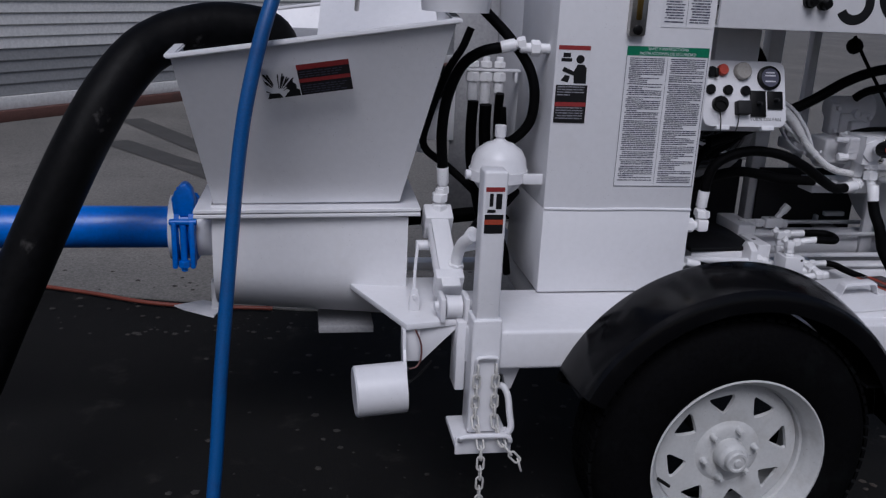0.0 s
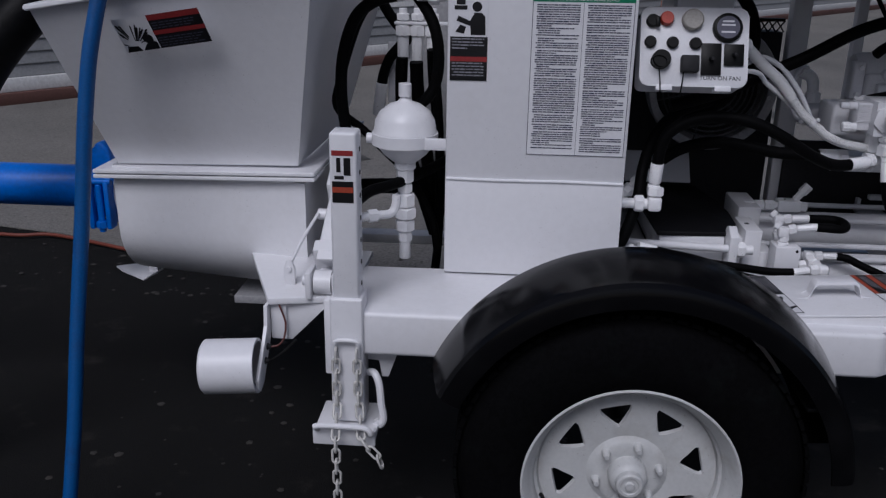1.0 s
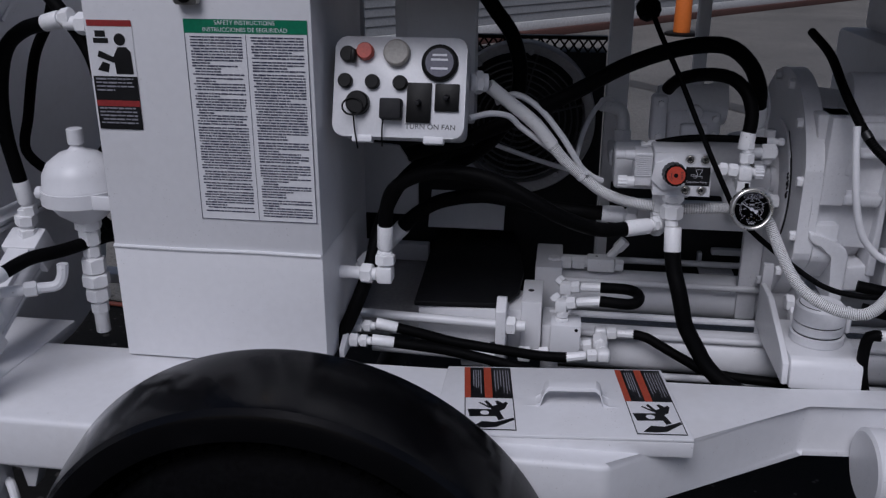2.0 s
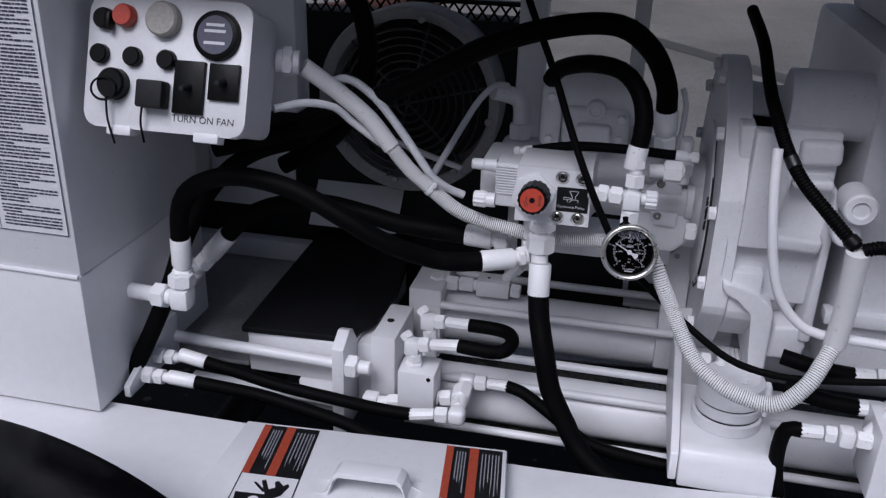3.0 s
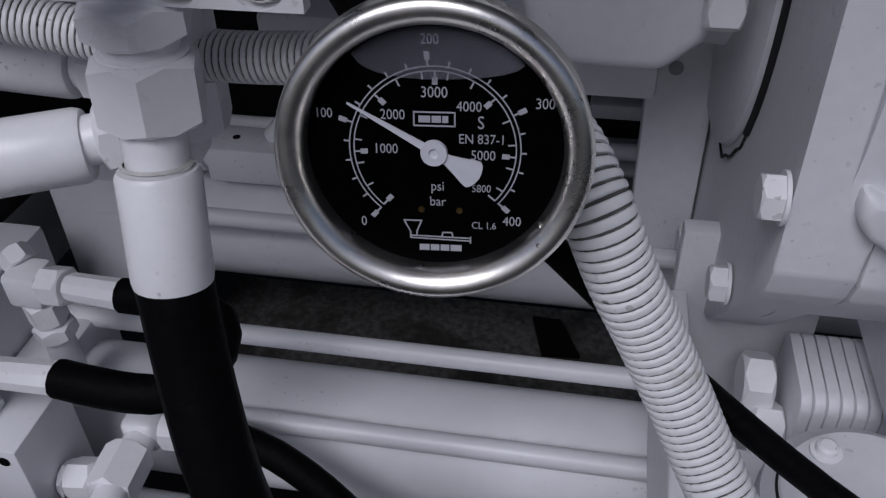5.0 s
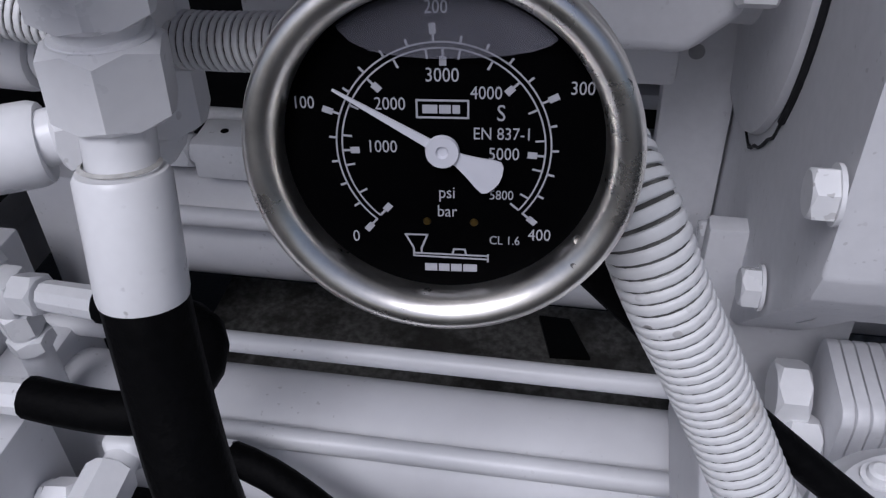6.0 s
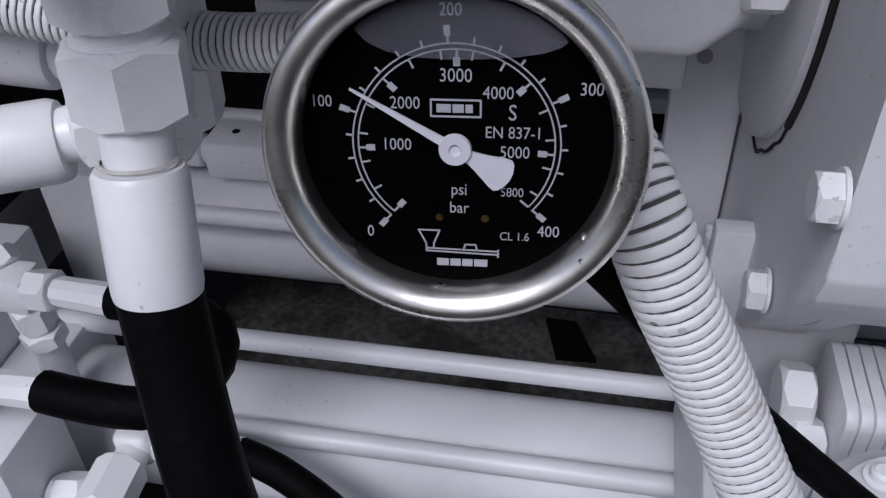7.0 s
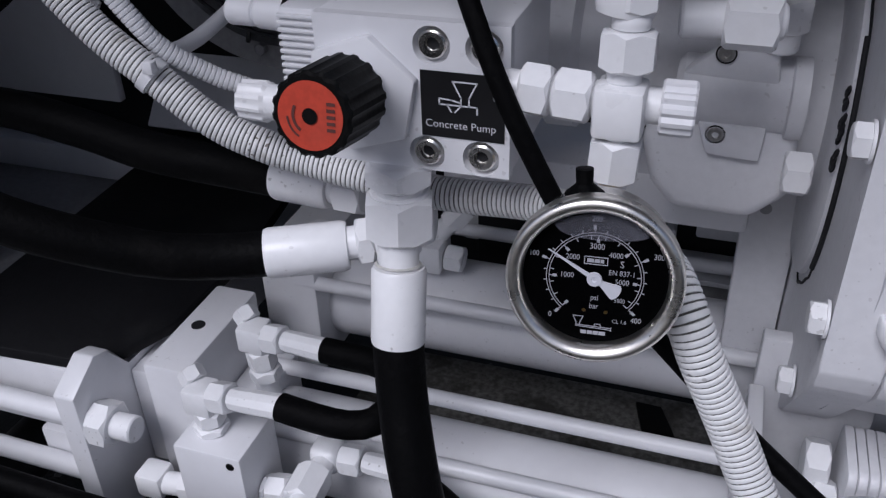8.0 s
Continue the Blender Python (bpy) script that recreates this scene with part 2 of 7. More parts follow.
def prism(bm, poly, h0, h1, m=None, bev=0.0, seg=2):
    m = m or Matrix.Identity(4)
    a = [bm.verts.new(m @ V(u, v, h0)) for u, v in poly]
    b = [bm.verts.new(m @ V(u, v, h1)) for u, v in poly]
    n = len(poly)
    fs = [bm.faces.new(a[::-1]), bm.faces.new(b)] + [bm.faces.new((a[i], a[(i + 1) % n], b[(i + 1) % n], b[i])) for i in range(n)]
    if bev:
        es = list({e for f in fs for e in f.edges})
        bmesh.ops.bevel(bm, geom=es, offset=bev, segments=seg, affect="EDGES", profile=0.5, clamp_overlap=True)
    return bm


def frame_along(axis):
    z = V(axis).normalized()
    x = (X if abs(z.x) < 0.9 else Y).cross(z).normalized()
    return x, z.cross(x), z


def lathe(bm, prof, p, axis, seg=32, turn=0.0):
    """Turns a profile of (height, radius) round an axis from p."""
    x, y, z = frame_along(axis)
    p, rings = V(p), []
    for h, r in prof:
        if r <= 0:
            rings.append([bm.verts.new(p + z * h)])
        else:
            rings.append([bm.verts.new(p + z * h + (x * math.cos(a) + y * math.sin(a)) * r) for a in (2 * math.pi * i / seg + turn for i in range(seg))])
    for a, b in zip(rings, rings[1:]):
        for i in range(seg):
            j = (i + 1) % seg
            q = [a[i % len(a)], a[j % len(a)], b[j % len(b)], b[i % len(b)]]
            q = [v for k, v in enumerate(q) if v not in q[:k]]
            if len(q) > 2:
                bm.faces.new(q)
    return bm


def rod(bm, p, q, r, r2=None, seg=18, ch=None, turn=0.0):
    """A capped cylinder, cone or (seg=6) hexagon from p to q with chamfered ends."""
    p, q = V(p), V(q)
    n, r2 = (q - p).length, r if r2 is None else r2
    c = min(0.0012, r * 0.15, n * 0.2) if ch is None else ch
    return lathe(bm, [(0, 0), (0, r - c), (c, r), (n - c, r2), (n, r2 - c), (n, 0)], p, q - p, seg, turn)


def hexagon(bm, p, q, flats, turn=0.0):
    """A hexagon nut or bar whose corners are turned off at both ends."""
    p, q = V(p), V(q)
    x, y, z = frame_along(q - p)
    n, c, edge = (q - p).length, flats * 0.085, flats / 2
    c, rings = min(c, n * 0.3), []
    for h0, h1, k in ((0, 0, 0.94), (c * 0.15, c, 1.0), (n - c * 0.15, n - c, 1.0), (n, n, 0.94)):
        ring = []
        for i in range(12):
            a, corner = turn + i * math.pi / 6, i % 2 == 0
            r = edge * k if k < 1 or not corner else edge * 1.1547
            ring.append(bm.verts.new(p + z * (h1 if corner else h0) + (x * math.cos(a) + y * math.sin(a)) * r))
        rings.append(ring)
    for a, b in zip(rings, rings[1:]):
        for i in range(12):
            bm.faces.new((a[i], a[(i + 1) % 12], b[(i + 1) % 12], b[i]))
    bm.faces.new(rings[0][::-1]), bm.faces.new(rings[-1])
    return bm


def curve(pts, step=0.01):
    """A smooth line through the points, at even steps."""
    P = [V(p) for p in pts]
    P = [P[0] * 2 - P[1]] + P + [P[-1] * 2 - P[-2]]
    out = []
    for a, b, c, d in zip(P, P[1:], P[2:], P[3:]):
        n = max(2, int((c - b).length / step))
        for i in range(n):
            t = i / n
            out.append(0.5 * (2 * b + (c - a) * t + (2 * a - 5 * b + 4 * c - d) * t * t + (3 * b - a - 3 * c + d) * t**3))
    return out + [P[-2]]


def tube(bm, pts, r, seg=12, step=0.012, ribs=0.0, pitch=0.005, smooth=True):
    line = curve(pts, step) if smooth else [V(p) for p in pts]
    if ribs:
        fine = curve(pts, pitch / 3)
        line, need = [fine[0]], pitch / 10
        for a, b in zip(fine, fine[1:]):
            gap, done = (b - a).length, 0.0
            while gap - done >= need:
                done += need
                line.append(a.lerp(b, done / gap))
                need = pitch / 10
            need -= gap - done
    tang = [(line[min(i + 1, len(line) - 1)] - line[max(i - 1, 0)]).normalized() for i in range(len(line))]
    x, y, _ = frame_along(tang[0])
    rings = []
    for i, (p, t) in enumerate(zip(line, tang)):
        x = (x - t * x.dot(t)).normalized()
        y = t.cross(x)
        rr = r + (ribs * (0.0, 0.0, 0.86, 0.95, 1.0, 1.0, 1.0, 1.0, 0.97, 0.90)[i % 10] if ribs else 0.0)
        rings.append([bm.verts.new(p + (x * math.cos(a) + y * math.sin(a)) * rr) for a in (2 * math.pi * k / seg for k in range(seg))])
    for a, b in zip(rings, rings[1:]):
        for i in range(seg):
            bm.faces.new((a[i], a[(i + 1) % seg], b[(i + 1) % seg], b[i]))
    bm.faces.new(rings[0][::-1]), bm.faces.new(rings[-1])
    return bm


def loop(bm, pts, r, seg=8):
    """A closed ring of wire through the points."""
    n = len(pts)
    line = [V(p) for p in pts]
    tang = [(line[(i + 1) % n] - line[i - 1]).normalized() for i in range(n)]
    mid = sum(line, V(0, 0, 0)) / n
    rings = []
    for p, t in zip(line, tang):
        x = (p - mid) - t * (p - mid).dot(t)
        x = x.normalized()
        y = t.cross(x)
        rings.append([bm.verts.new(p + (x * math.cos(a) + y * math.sin(a)) * r) for a in (2 * math.pi * k / seg for k in range(seg))])
    for i in range(n):
        a, b = rings[i], rings[(i + 1) % n]
        for k in range(seg):
            bm.faces.new((a[k], a[(k + 1) % seg], b[(k + 1) % seg], b[k]))
    return bm


def flat(bm, poly, h, m):
    bm.faces.new([bm.verts.new(m @ V(u, v, h)) for u, v in poly])
    return bm


def bar(bm, u0, v0, u1, v1, h, m):
    return flat(bm, ((u0, v0), (u1, v0), (u1, v1), (u0, v1)), h, m)


def disc(bm, u, v, r, h, m, n=24, a0=0, a1=360):
    pts = [(u + r * math.cos(radians(a0 + (a1 - a0) * i / n)), v + r * math.sin(radians(a0 + (a1 - a0) * i / n))) for i in range(n if a1 - a0 == 360 else n + 1)]
    return flat(bm, pts, h, m)


def arc(bm, u, v, r0, r1, a0, a1, h, m, n=40):
    P = lambda r, a: bm.verts.new(m @ V(u + r * math.cos(radians(a)), v + r * math.sin(radians(a)), h))  # noqa: E731
    last = None
    for i in range(n + 1):
        a = a0 + (a1 - a0) * i / n
        now = (P(r0, a), P(r1, a))
        if last:
            bm.faces.new((last[0], last[1], now[1], now[0]))
        last = now
    return bm


def words(bm, text, u, v, size, h, m, wide=1.0):
    """Lettering in the built-in font, centred at (u, v) of the frame m."""
    cu = bpy.data.curves.new("lettering", "FONT")
    cu.body, cu.size, cu.align_x, cu.align_y, cu.resolution_u = text, size, "CENTER", "CENTER", 3
    ob = bpy.data.objects.new("lettering", cu)
    scene.collection.objects.link(ob)
    me = bpy.data.meshes.new_from_object(ob.evaluated_get(bpy.context.evaluated_depsgraph_get()))
    me.transform(m @ Matrix.Translation((u, v, h)) @ Matrix.Diagonal((wide, 1, 1, 1)))
    bm.from_mesh(me)
    bpy.data.objects.remove(ob)
    bpy.data.curves.remove(cu)
    bpy.data.meshes.remove(me)
    return bm


def rounded(u0, v0, u1, v1, r, n=5):
    """The outline of a rectangle with round corners."""
    out = []
    for cu, cv, a in ((u1 - r, v1 - r, 0), (u0 + r, v1 - r, 90), (u0 + r, v0 + r, 180), (u1 - r, v0 + r, 270)):
        out += [(cu + r * math.cos(radians(a + 90 * i / n)), cv + r * math.sin(radians(a + 90 * i / n))) for i in range(n + 1)]
    return out


def end_fitting(owner, p, way, r, sleeve=0.04, nut=0.018, label=""):
    """The pressed sleeve and swivel nut at a hose's end: p is where the hose enters, way leads off."""
    p, way = V(p), V(way).normalized()
    bm = B()
    lathe(bm, [(0, r * 0.9), (0, r * 1.06), (0.002, r * 1.11), (sleeve - 0.003, r * 1.11), (sleeve, r * 1.02), (sleeve, 0)], p - way * 0.002, way, 20)
    part("ferrule", bm, FITTING, owner, label)
    if nut:
        bm = B()
        a = p + way * (sleeve - 0.002)
        rod(bm, a, a + way * 0.006, r * 0.8)
        hexagon(bm, a + way * 0.005, a + way * (0.005 + nut), r * 2.0)
        part("swivel_nut", bm, FITTING, owner)


def hose(label, pts, r, mat=None, a=None, b=None, name="hydraulic_hose", category="hose", ribs=0.0, pitch=0.005, seg=12, body="hose_body", group=""):
    """A hose through the points; a and b: sleeve and nut lengths of its two end fittings."""
    ob = thing(name, pts[0], label, category, group)
    part(body, tube(B(), pts, r, seg, ribs=ribs, pitch=pitch), mat or RUBBER, ob, sharp=50)
    line = curve(pts)
    if a:
        end_fitting(ob, line[0], line[0] - line[1], r, *a)
    if b:
        end_fitting(ob, line[-1], line[-1] - line[-2], r, *b)
    return ob

# ---- the setting ----
WALL_AT, WALL_TURN = V(-3.5, 5.5, 0), 49.5
WALL = Matrix.Translation(WALL_AT) @ pose(0, 0, 0, 0, 0, WALL_TURN) @ front(0)

bm = B()
bmesh.ops.create_grid(bm, x_segments=40, y_segments=40, size=300)
solid("ground", bm, ASPHALT, "dark asphalt ground with paler specks", "ground", kind="structure")

bm = B()
edge = [(-12, 2.6), (-3.2, 2.15), (-1.9, 1.85), (-1.3, 1.6), (-0.6, 1.42), (0.6, 1.3), (2.5, 1.5), (14, 2.2), (40, 60), (-60, 60)]
prism(bm, edge, 0.0, 0.006)
solid("pavement", bm, CONCRETE, "weathered grey concrete yard slab with stains", "pavement", kind="structure")
# Shadow bands on the yard, put in as flat dark strips.
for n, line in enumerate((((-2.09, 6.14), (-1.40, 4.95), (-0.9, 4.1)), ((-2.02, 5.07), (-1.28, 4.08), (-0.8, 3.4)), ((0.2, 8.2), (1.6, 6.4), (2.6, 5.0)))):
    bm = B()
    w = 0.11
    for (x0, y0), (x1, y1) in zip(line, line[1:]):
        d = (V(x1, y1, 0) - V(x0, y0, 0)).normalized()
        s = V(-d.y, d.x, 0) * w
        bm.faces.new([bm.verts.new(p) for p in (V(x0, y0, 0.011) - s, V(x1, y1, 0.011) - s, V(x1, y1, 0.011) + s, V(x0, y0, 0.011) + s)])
    solid("shadow_band", bm, SHADOW_BAND, "dark strip painted across the concrete yard where a shadow lies", "joint", kind="structure")

# The shop wall of lapped boards, with a white sill strip over a brown-red kerb.
wall = thing("wall_1", WALL_AT, "white lapped board wall over a brown-red kerb", "wall", kind="structure")
part("wall_core", box(B(), (-14, 0.0, -0.30), (22, 4.2, -0.03), WALL), SIDING, wall)
part("kerb", box(B(), (-14, 0.0, -0.03), (22, 0.10, 0.10), WALL, 0.012), BROWN, wall, "brown-red painted kerb")
part("sill_strip", box(B(), (-14, 0.10, -0.03), (22, 0.21, 0.05), WALL, 0.006), SIDING, wall, "white sill strip")
pitch = 0.098
# The four lowest boards carry the wall's shade in their colour.
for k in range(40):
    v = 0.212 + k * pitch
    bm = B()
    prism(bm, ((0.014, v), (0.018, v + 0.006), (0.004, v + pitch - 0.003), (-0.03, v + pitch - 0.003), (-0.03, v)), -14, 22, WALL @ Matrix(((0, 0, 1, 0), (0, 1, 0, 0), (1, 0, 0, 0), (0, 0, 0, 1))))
    part("siding_board", bm, SIDING_SHADED if k < 4 else SIDING, wall)

post = thing("orange_post", (2.25, 10.5, 0.006), "orange plastic safety post standing in the yard", "post")
part("post_tube", lathe(B(), [(0, 0), (0, 0.105), (0.05, 0.11), (1.0, 0.095), (1.04, 0.07), (1.04, 0)], (2.25, 10.5, 0.04), Z, 24), ORANGE, post)
part("post_base", lathe(B(), [(0, 0), (0, 0.22), (0.03, 0.22), (0.04, 0.2), (0.04, 0)], (2.25, 10.5, 0.006), Z, 24), BLACK, post)

# litter and chips on the ground under and behind the machine
bm = B()
rnd = random.Random(11)
for k in range(420):
    if k < 240:
        x, y = -2.6 + 3.0 * rnd.random(), 1.2 + 0.9 * rnd.random() ** 2
    else:
        x, y = -1.0 + 2.8 * rnd.random(), -0.1 + 1.3 * rnd.random()
    r, a = 0.004 + 0.010 * rnd.random() ** 2, 6.28 * rnd.random()
    z = 0.0005 + (0.006 if y > 1.3 else 0.0)
    low = [bm.verts.new((x + r * (0.7 + 0.6 * rnd.random()) * math.cos(a + 1.256 * i), y + r * math.sin(a + 1.256 * i), z)) for i in range(5)]
    tip = bm.verts.new((x, y, z + r * 0.4))
    for i in range(5):
        bm.faces.new((low[i], low[(i + 1) % 5], tip))
solid("litter_chips", bm, CHIP, "dry leaf bits and pale chips on the asphalt", "litter", kind="stuff")

hose("orange-red cord lying along the edge of the concrete", [(-3.4, 2.1, 0.02), (-2.6, 1.86, 0.018), (-2.1, 1.76, 0.02), (-1.9, 1.78, 0.02), (-1.5, 1.63, 0.02), (-1.15, 1.47, 0.02), (-0.7, 1.4, 0.02)], 0.0085, CORD, name="extension_cord", category="cord", body="cord_body")

# ---- trailer frame ----
frame_ob = thing("trailer_chassis", (0.4, -0.1, 0.5), "white painted steel trailer frame tapering in towards the tongue", "trailer frame")
bm = B()
prism(bm, [(-0.215, 0.038), (-0.215, -0.20), (-0.15, -0.235), (0.875, -0.235), (1.215, 0.0), (2.6, 0.10), (2.6, 0.19), (1.20, 0.048), (0.9, 0.038)], 0.50, 0.596, None, 0.010, 3)
part("side_beam", bm, WHITE, frame_ob)
part("cross_member", box(B(), (0.02, 0.04, 0.505), (0.08, 0.78, 0.575), None, 0.004), WHITE, frame_ob)
# Grey instead of white: the deck's shade is put into its colour.
part("deck_plate", box(B(), (0.085, 0.235, 0.560), (0.506, 0.66, 0.568), None, 0.002), GREY, frame_ob)
part("cross_member", box(B(), (0.60, 0.22, 0.505), (0.66, 0.80, 0.5595), None, 0.004), WHITE, frame_ob)
part("belly_pan", box(B(), (0.80, 0.33, 0.440), (2.0, 0.55, 0.446), None, 0.002), DIRT_SHADE, frame_ob, "dirty steel pan under the cylinders")
part("pan_slot", prism(B(), [(1.100, 0.530), (1.127, 0.529), (1.147, 0.484), (1.113, 0.482)], 0.4465, 0.4505), BLACK, frame_ob, "dark slot in the pan")
part("far_beam", box(B(), (-0.75, 0.77, 0.395), (1.25, 0.83, 0.425), None, 0.004), WHITE, frame_ob)
for x0 in (-0.6, 0.03, 1.0):
    part("beam_drop", box(B(), (x0, 0.772, 0.4255), (x0 + 0.05, 0.828, 0.504), None, 0.003), WHITE, frame_ob)
part("deck_rail", box(B(), (0.085, 0.63, 0.569), (0.47, 0.66, 0.612), None, 0.003), WHITE, frame_ob)
part("hanger", prism(B(), [(-0.155, 0.502), (-0.075, 0.502), (-0.10, 0.43), (-0.115, 0.43), (-0.118, 0.47), (-0.155, 0.47)], 0.16, 0.19, front(0), 0.002), WHITE, frame_ob)
part("axle_tube", rod(B(), (0.39, -0.2, 0.33), (0.39, 0.95, 0.33), 0.035), DARK, frame_ob)

lid = thing("step_cover", (0.80, -0.07, 0.60), "white sheet-metal cover with folded edge and two warning labels", "cover")
LIDM = Matrix(((1, 0, 0, 0), (0, 1, 0, 0.03), (0.055, 0, 1, 0.5665), (0, 0, 0, 1)))  # rises a little towards the tongue
bm = B()
prism(bm, [(0.60, -0.222), (1.004, -0.222), (0.975, 0.0), (0.60, 0.0)], 0.0, 0.006, LIDM, 0.0025)
part("cover_sheet", bm, WHITE, lid)
part("front_fold", prism(B(), [(0.60, -0.222), (1.004, -0.222), (1.003, -0.217), (0.60, -0.217)], -0.026, -0.0005, LIDM, 0.001), WHITE, lid)
part("end_fold", prism(B(), [(1.0030, -0.2165), (0.9755, 0.0), (0.970, 0.0), (0.998, -0.2165)], -0.022, -0.0005, LIDM, 0.001), WHITE, lid)
strap = [(0.727, 0.0062), (0.762, 0.0062), (0.771, 0.012), (0.775, 0.034), (0.782, 0.041), (0.858, 0.041), (0.866, 0.034), (0.870, 0.012), (0.880, 0.0062), (0.912, 0.0062)]
under = [(u, w - 0.005) for u, w in reversed(strap)]
part("handle", prism(B(), strap + under, 0.106, 0.134, LIDM @ front(0), 0.0015), WHITE, lid, "white bent-strap lifting handle")
for u0, u1, sk in ((0.630, 0.712, 0.024), (0.894, 0.970, 0.026)):
    m = LIDM
    plate = part("warning_label", flat(B(), ((u0, -0.006), (u1, -0.006), (u1 + sk, -0.212), (u0 + sk, -0.212)), 0.0065, m), LABEL, lid, "warning label with a hand pictogram")
    at = lambda f, g: (u0 + (u1 - u0) * f + sk * g, -0.006 - 0.206 * g)  # noqa: E731
    part("label_field", flat(B(), (at(0, 0), at(1, 0), at(1, 0.52), at(0, 0.52)), 0.0068, m), INK, plate)
    bm = B()
    for f0, f1 in ((0.0, 0.13), (0.42, 0.58)):
        flat(bm, (at(f0, 0), at(f1, 0), at(f1, 0.52), at(f0, 0.52)), 0.0070, m)
    part("label_stripe", bm, ORANGEINK, plate)
    bm = B()
    rnd = random.Random(4)
    for k, f in enumerate((0.19, 0.24, 0.29, 0.34, 0.64, 0.70, 0.76, 0.82, 0.88, 0.93)):
        flat(bm, (at(f, 0.05), at(f + 0.02, 0.05), at(f + 0.02, 0.3 + rnd.random() * 0.18), at(f, 0.3 + rnd.random() * 0.18)), 0.0071, m)
    part("label_print", bm, TEXTLIGHT, plate)
    bm = B()
    flat(bm, [at(*p) for p in ((0.14, 0.965), (0.34, 0.875), (0.60, 0.885), (0.96, 0.815), (0.98, 0.845), (0.62, 0.955), (0.40, 0.970))], 0.0070, m)
    flat(bm, [at(*p) for p in ((0.06, 0.700), (0.62, 0.695), (0.64, 0.800), (0.10, 0.810))], 0.00705, m)
    flat(bm, [at(*p) for p in ((0.40, 0.575), (0.46, 0.560), (0.57, 0.645), (0.66, 0.625), (0.62, 0.570), (0.68, 0.560), (0.78, 0.600), (0.84, 0.575), (0.88, 0.600), (0.80, 0.690), (0.70, 0.720), (0.78, 0.835), (0.66, 0.860), (0.58, 0.730))], 0.0071, m)
    flat(bm, [at(*p) for p in ((0.28, 0.600), (0.32, 0.590), (0.52, 0.660), (0.50, 0.680))], 0.00715, m)
    part("label_symbol", bm, INK, plate)
    part("label_ring", flat(B(), [at(0.40 + 0.09 * math.cos(q), 0.752 + 0.032 * math.sin(q)) for q in (2 * math.pi * i / 16 for i in range(16))], 0.0073, m), LABEL, plate)
    bm = B()
    for (f0, g0), (f1, g1) in (((0, 0.52), (0.02, 1)), ((0.98, 0.52), (1, 1)), ((0, 0.985), (1, 1))):
        flat(bm, (at(f0, g0), at(f1, g0), at(f1, g1), at(f0, g1)), 0.0069, m)
    part("label_border", bm, INK, plate)

# ---- upright column and hood ----
col = thing("pump_column", (0.19, 0.15, 0.60), "white painted steel column covered with safety labels", "column")
bm = B()
box(bm, (0.0, 0.003, 0.816), (0.384, 0.34, 1.62), None, 0.004)
part("column_shell", bm, WHITE, col)
bm = B()
box(bm, (0.0, 0.0, 0.600), (0.384, 0.34, 0.818), None, 0.004)
part("column_foot", bm, WHITE, col)
part("rear_duct", box(B(), (0.0, 0.341, 0.70), (0.27, 0.66, 1.62), None, 0.004), WHITE, col)
part("rear_panel", prism(B(), [(0.2715, 0.70), (0.45, 0.70), (0.45, 0.80), (0.405, 0.868), (0.33, 0.872), (0.33, 1.50), (0.2715, 1.50)], -0.612, -0.60, front(0), 0.002), WHITE, col)
part("rear_cover", box(B(), (-0.135, 0.612, 0.62), (-0.0015, 0.624, 1.40), None, 0.002), GREY, col, "grey cover plate behind the hoses")
part("side_plate", box(B(), (-0.205, 0.600, 0.873), (-0.125, 0.610, 1.04), None, 0.003), WHITE, col)
part("weld_seam", tube(B(), [(0.002, 0.0, 0.818), (0.12, -0.0005, 0.817), (0.26, 0.0, 0.818), (0.382, 0.0, 0.8165)], 0.0035, 8), WHITE, col)

hood = thing("machine_hood", (1.3, 0.4, 1.262), "white painted hood sheet with large black lettering above the engine bay", "hood")
bm = B()
box(bm, (0.384, -0.012, 1.262), (2.5, 0.0, 1.80), None, 0.003)
part("front_sheet", bm, WHITE, hood)
part("edge_fold", box(B(), (0.384, 0.0, 1.262), (2.5, 0.035, 1.268), None, 0.001), WHITE, hood)
part("top_sheet", box(B(), (-0.05, -0.012, 1.80), (2.5, 0.95, 1.812), None, 0.003), WHITE, hood)
part("back_sheet", box(B(), (0.384, 0.94, 1.30), (2.5, 0.95, 1.80), None, 0.003), WHITE, hood)
HM = front(-0.0125)
bm = B()
arc(bm, 0.725, 1.330, 0.026, 0.050, -150, 20, 0, HM, 20)
arc(bm, 0.725, 1.398, 0.026, 0.050, 30, 200, 0, HM, 20)
arc(bm, 0.725, 1.364, 0.0, 0.016, 0, 360, 0, HM, 20)
arc(bm, 0.865, 1.362, 0.055, 0.082, 40, 320, 0, HM, 30)
for u in (0.98, 1.12, 1.26, 1.40):
    bar(bm, u, 1.28, u + 0.1, 1.44, 0, HM)
part("hood_lettering", bm, INK, hood, "large black brand lettering drawn as plain shapes")
for u, v in ((0.604, 1.331), (0.640, 1.327)):
    g = part("cable_gland", lathe(B(), [(0, 0.016), (0.012, 0.016), (0.014, 0.013), (0.026, 0.012), (0.030, 0.008), (0.030, 0)], (u, -0.011, v), -Y, 16), BLACK, hood, "black cable gland")

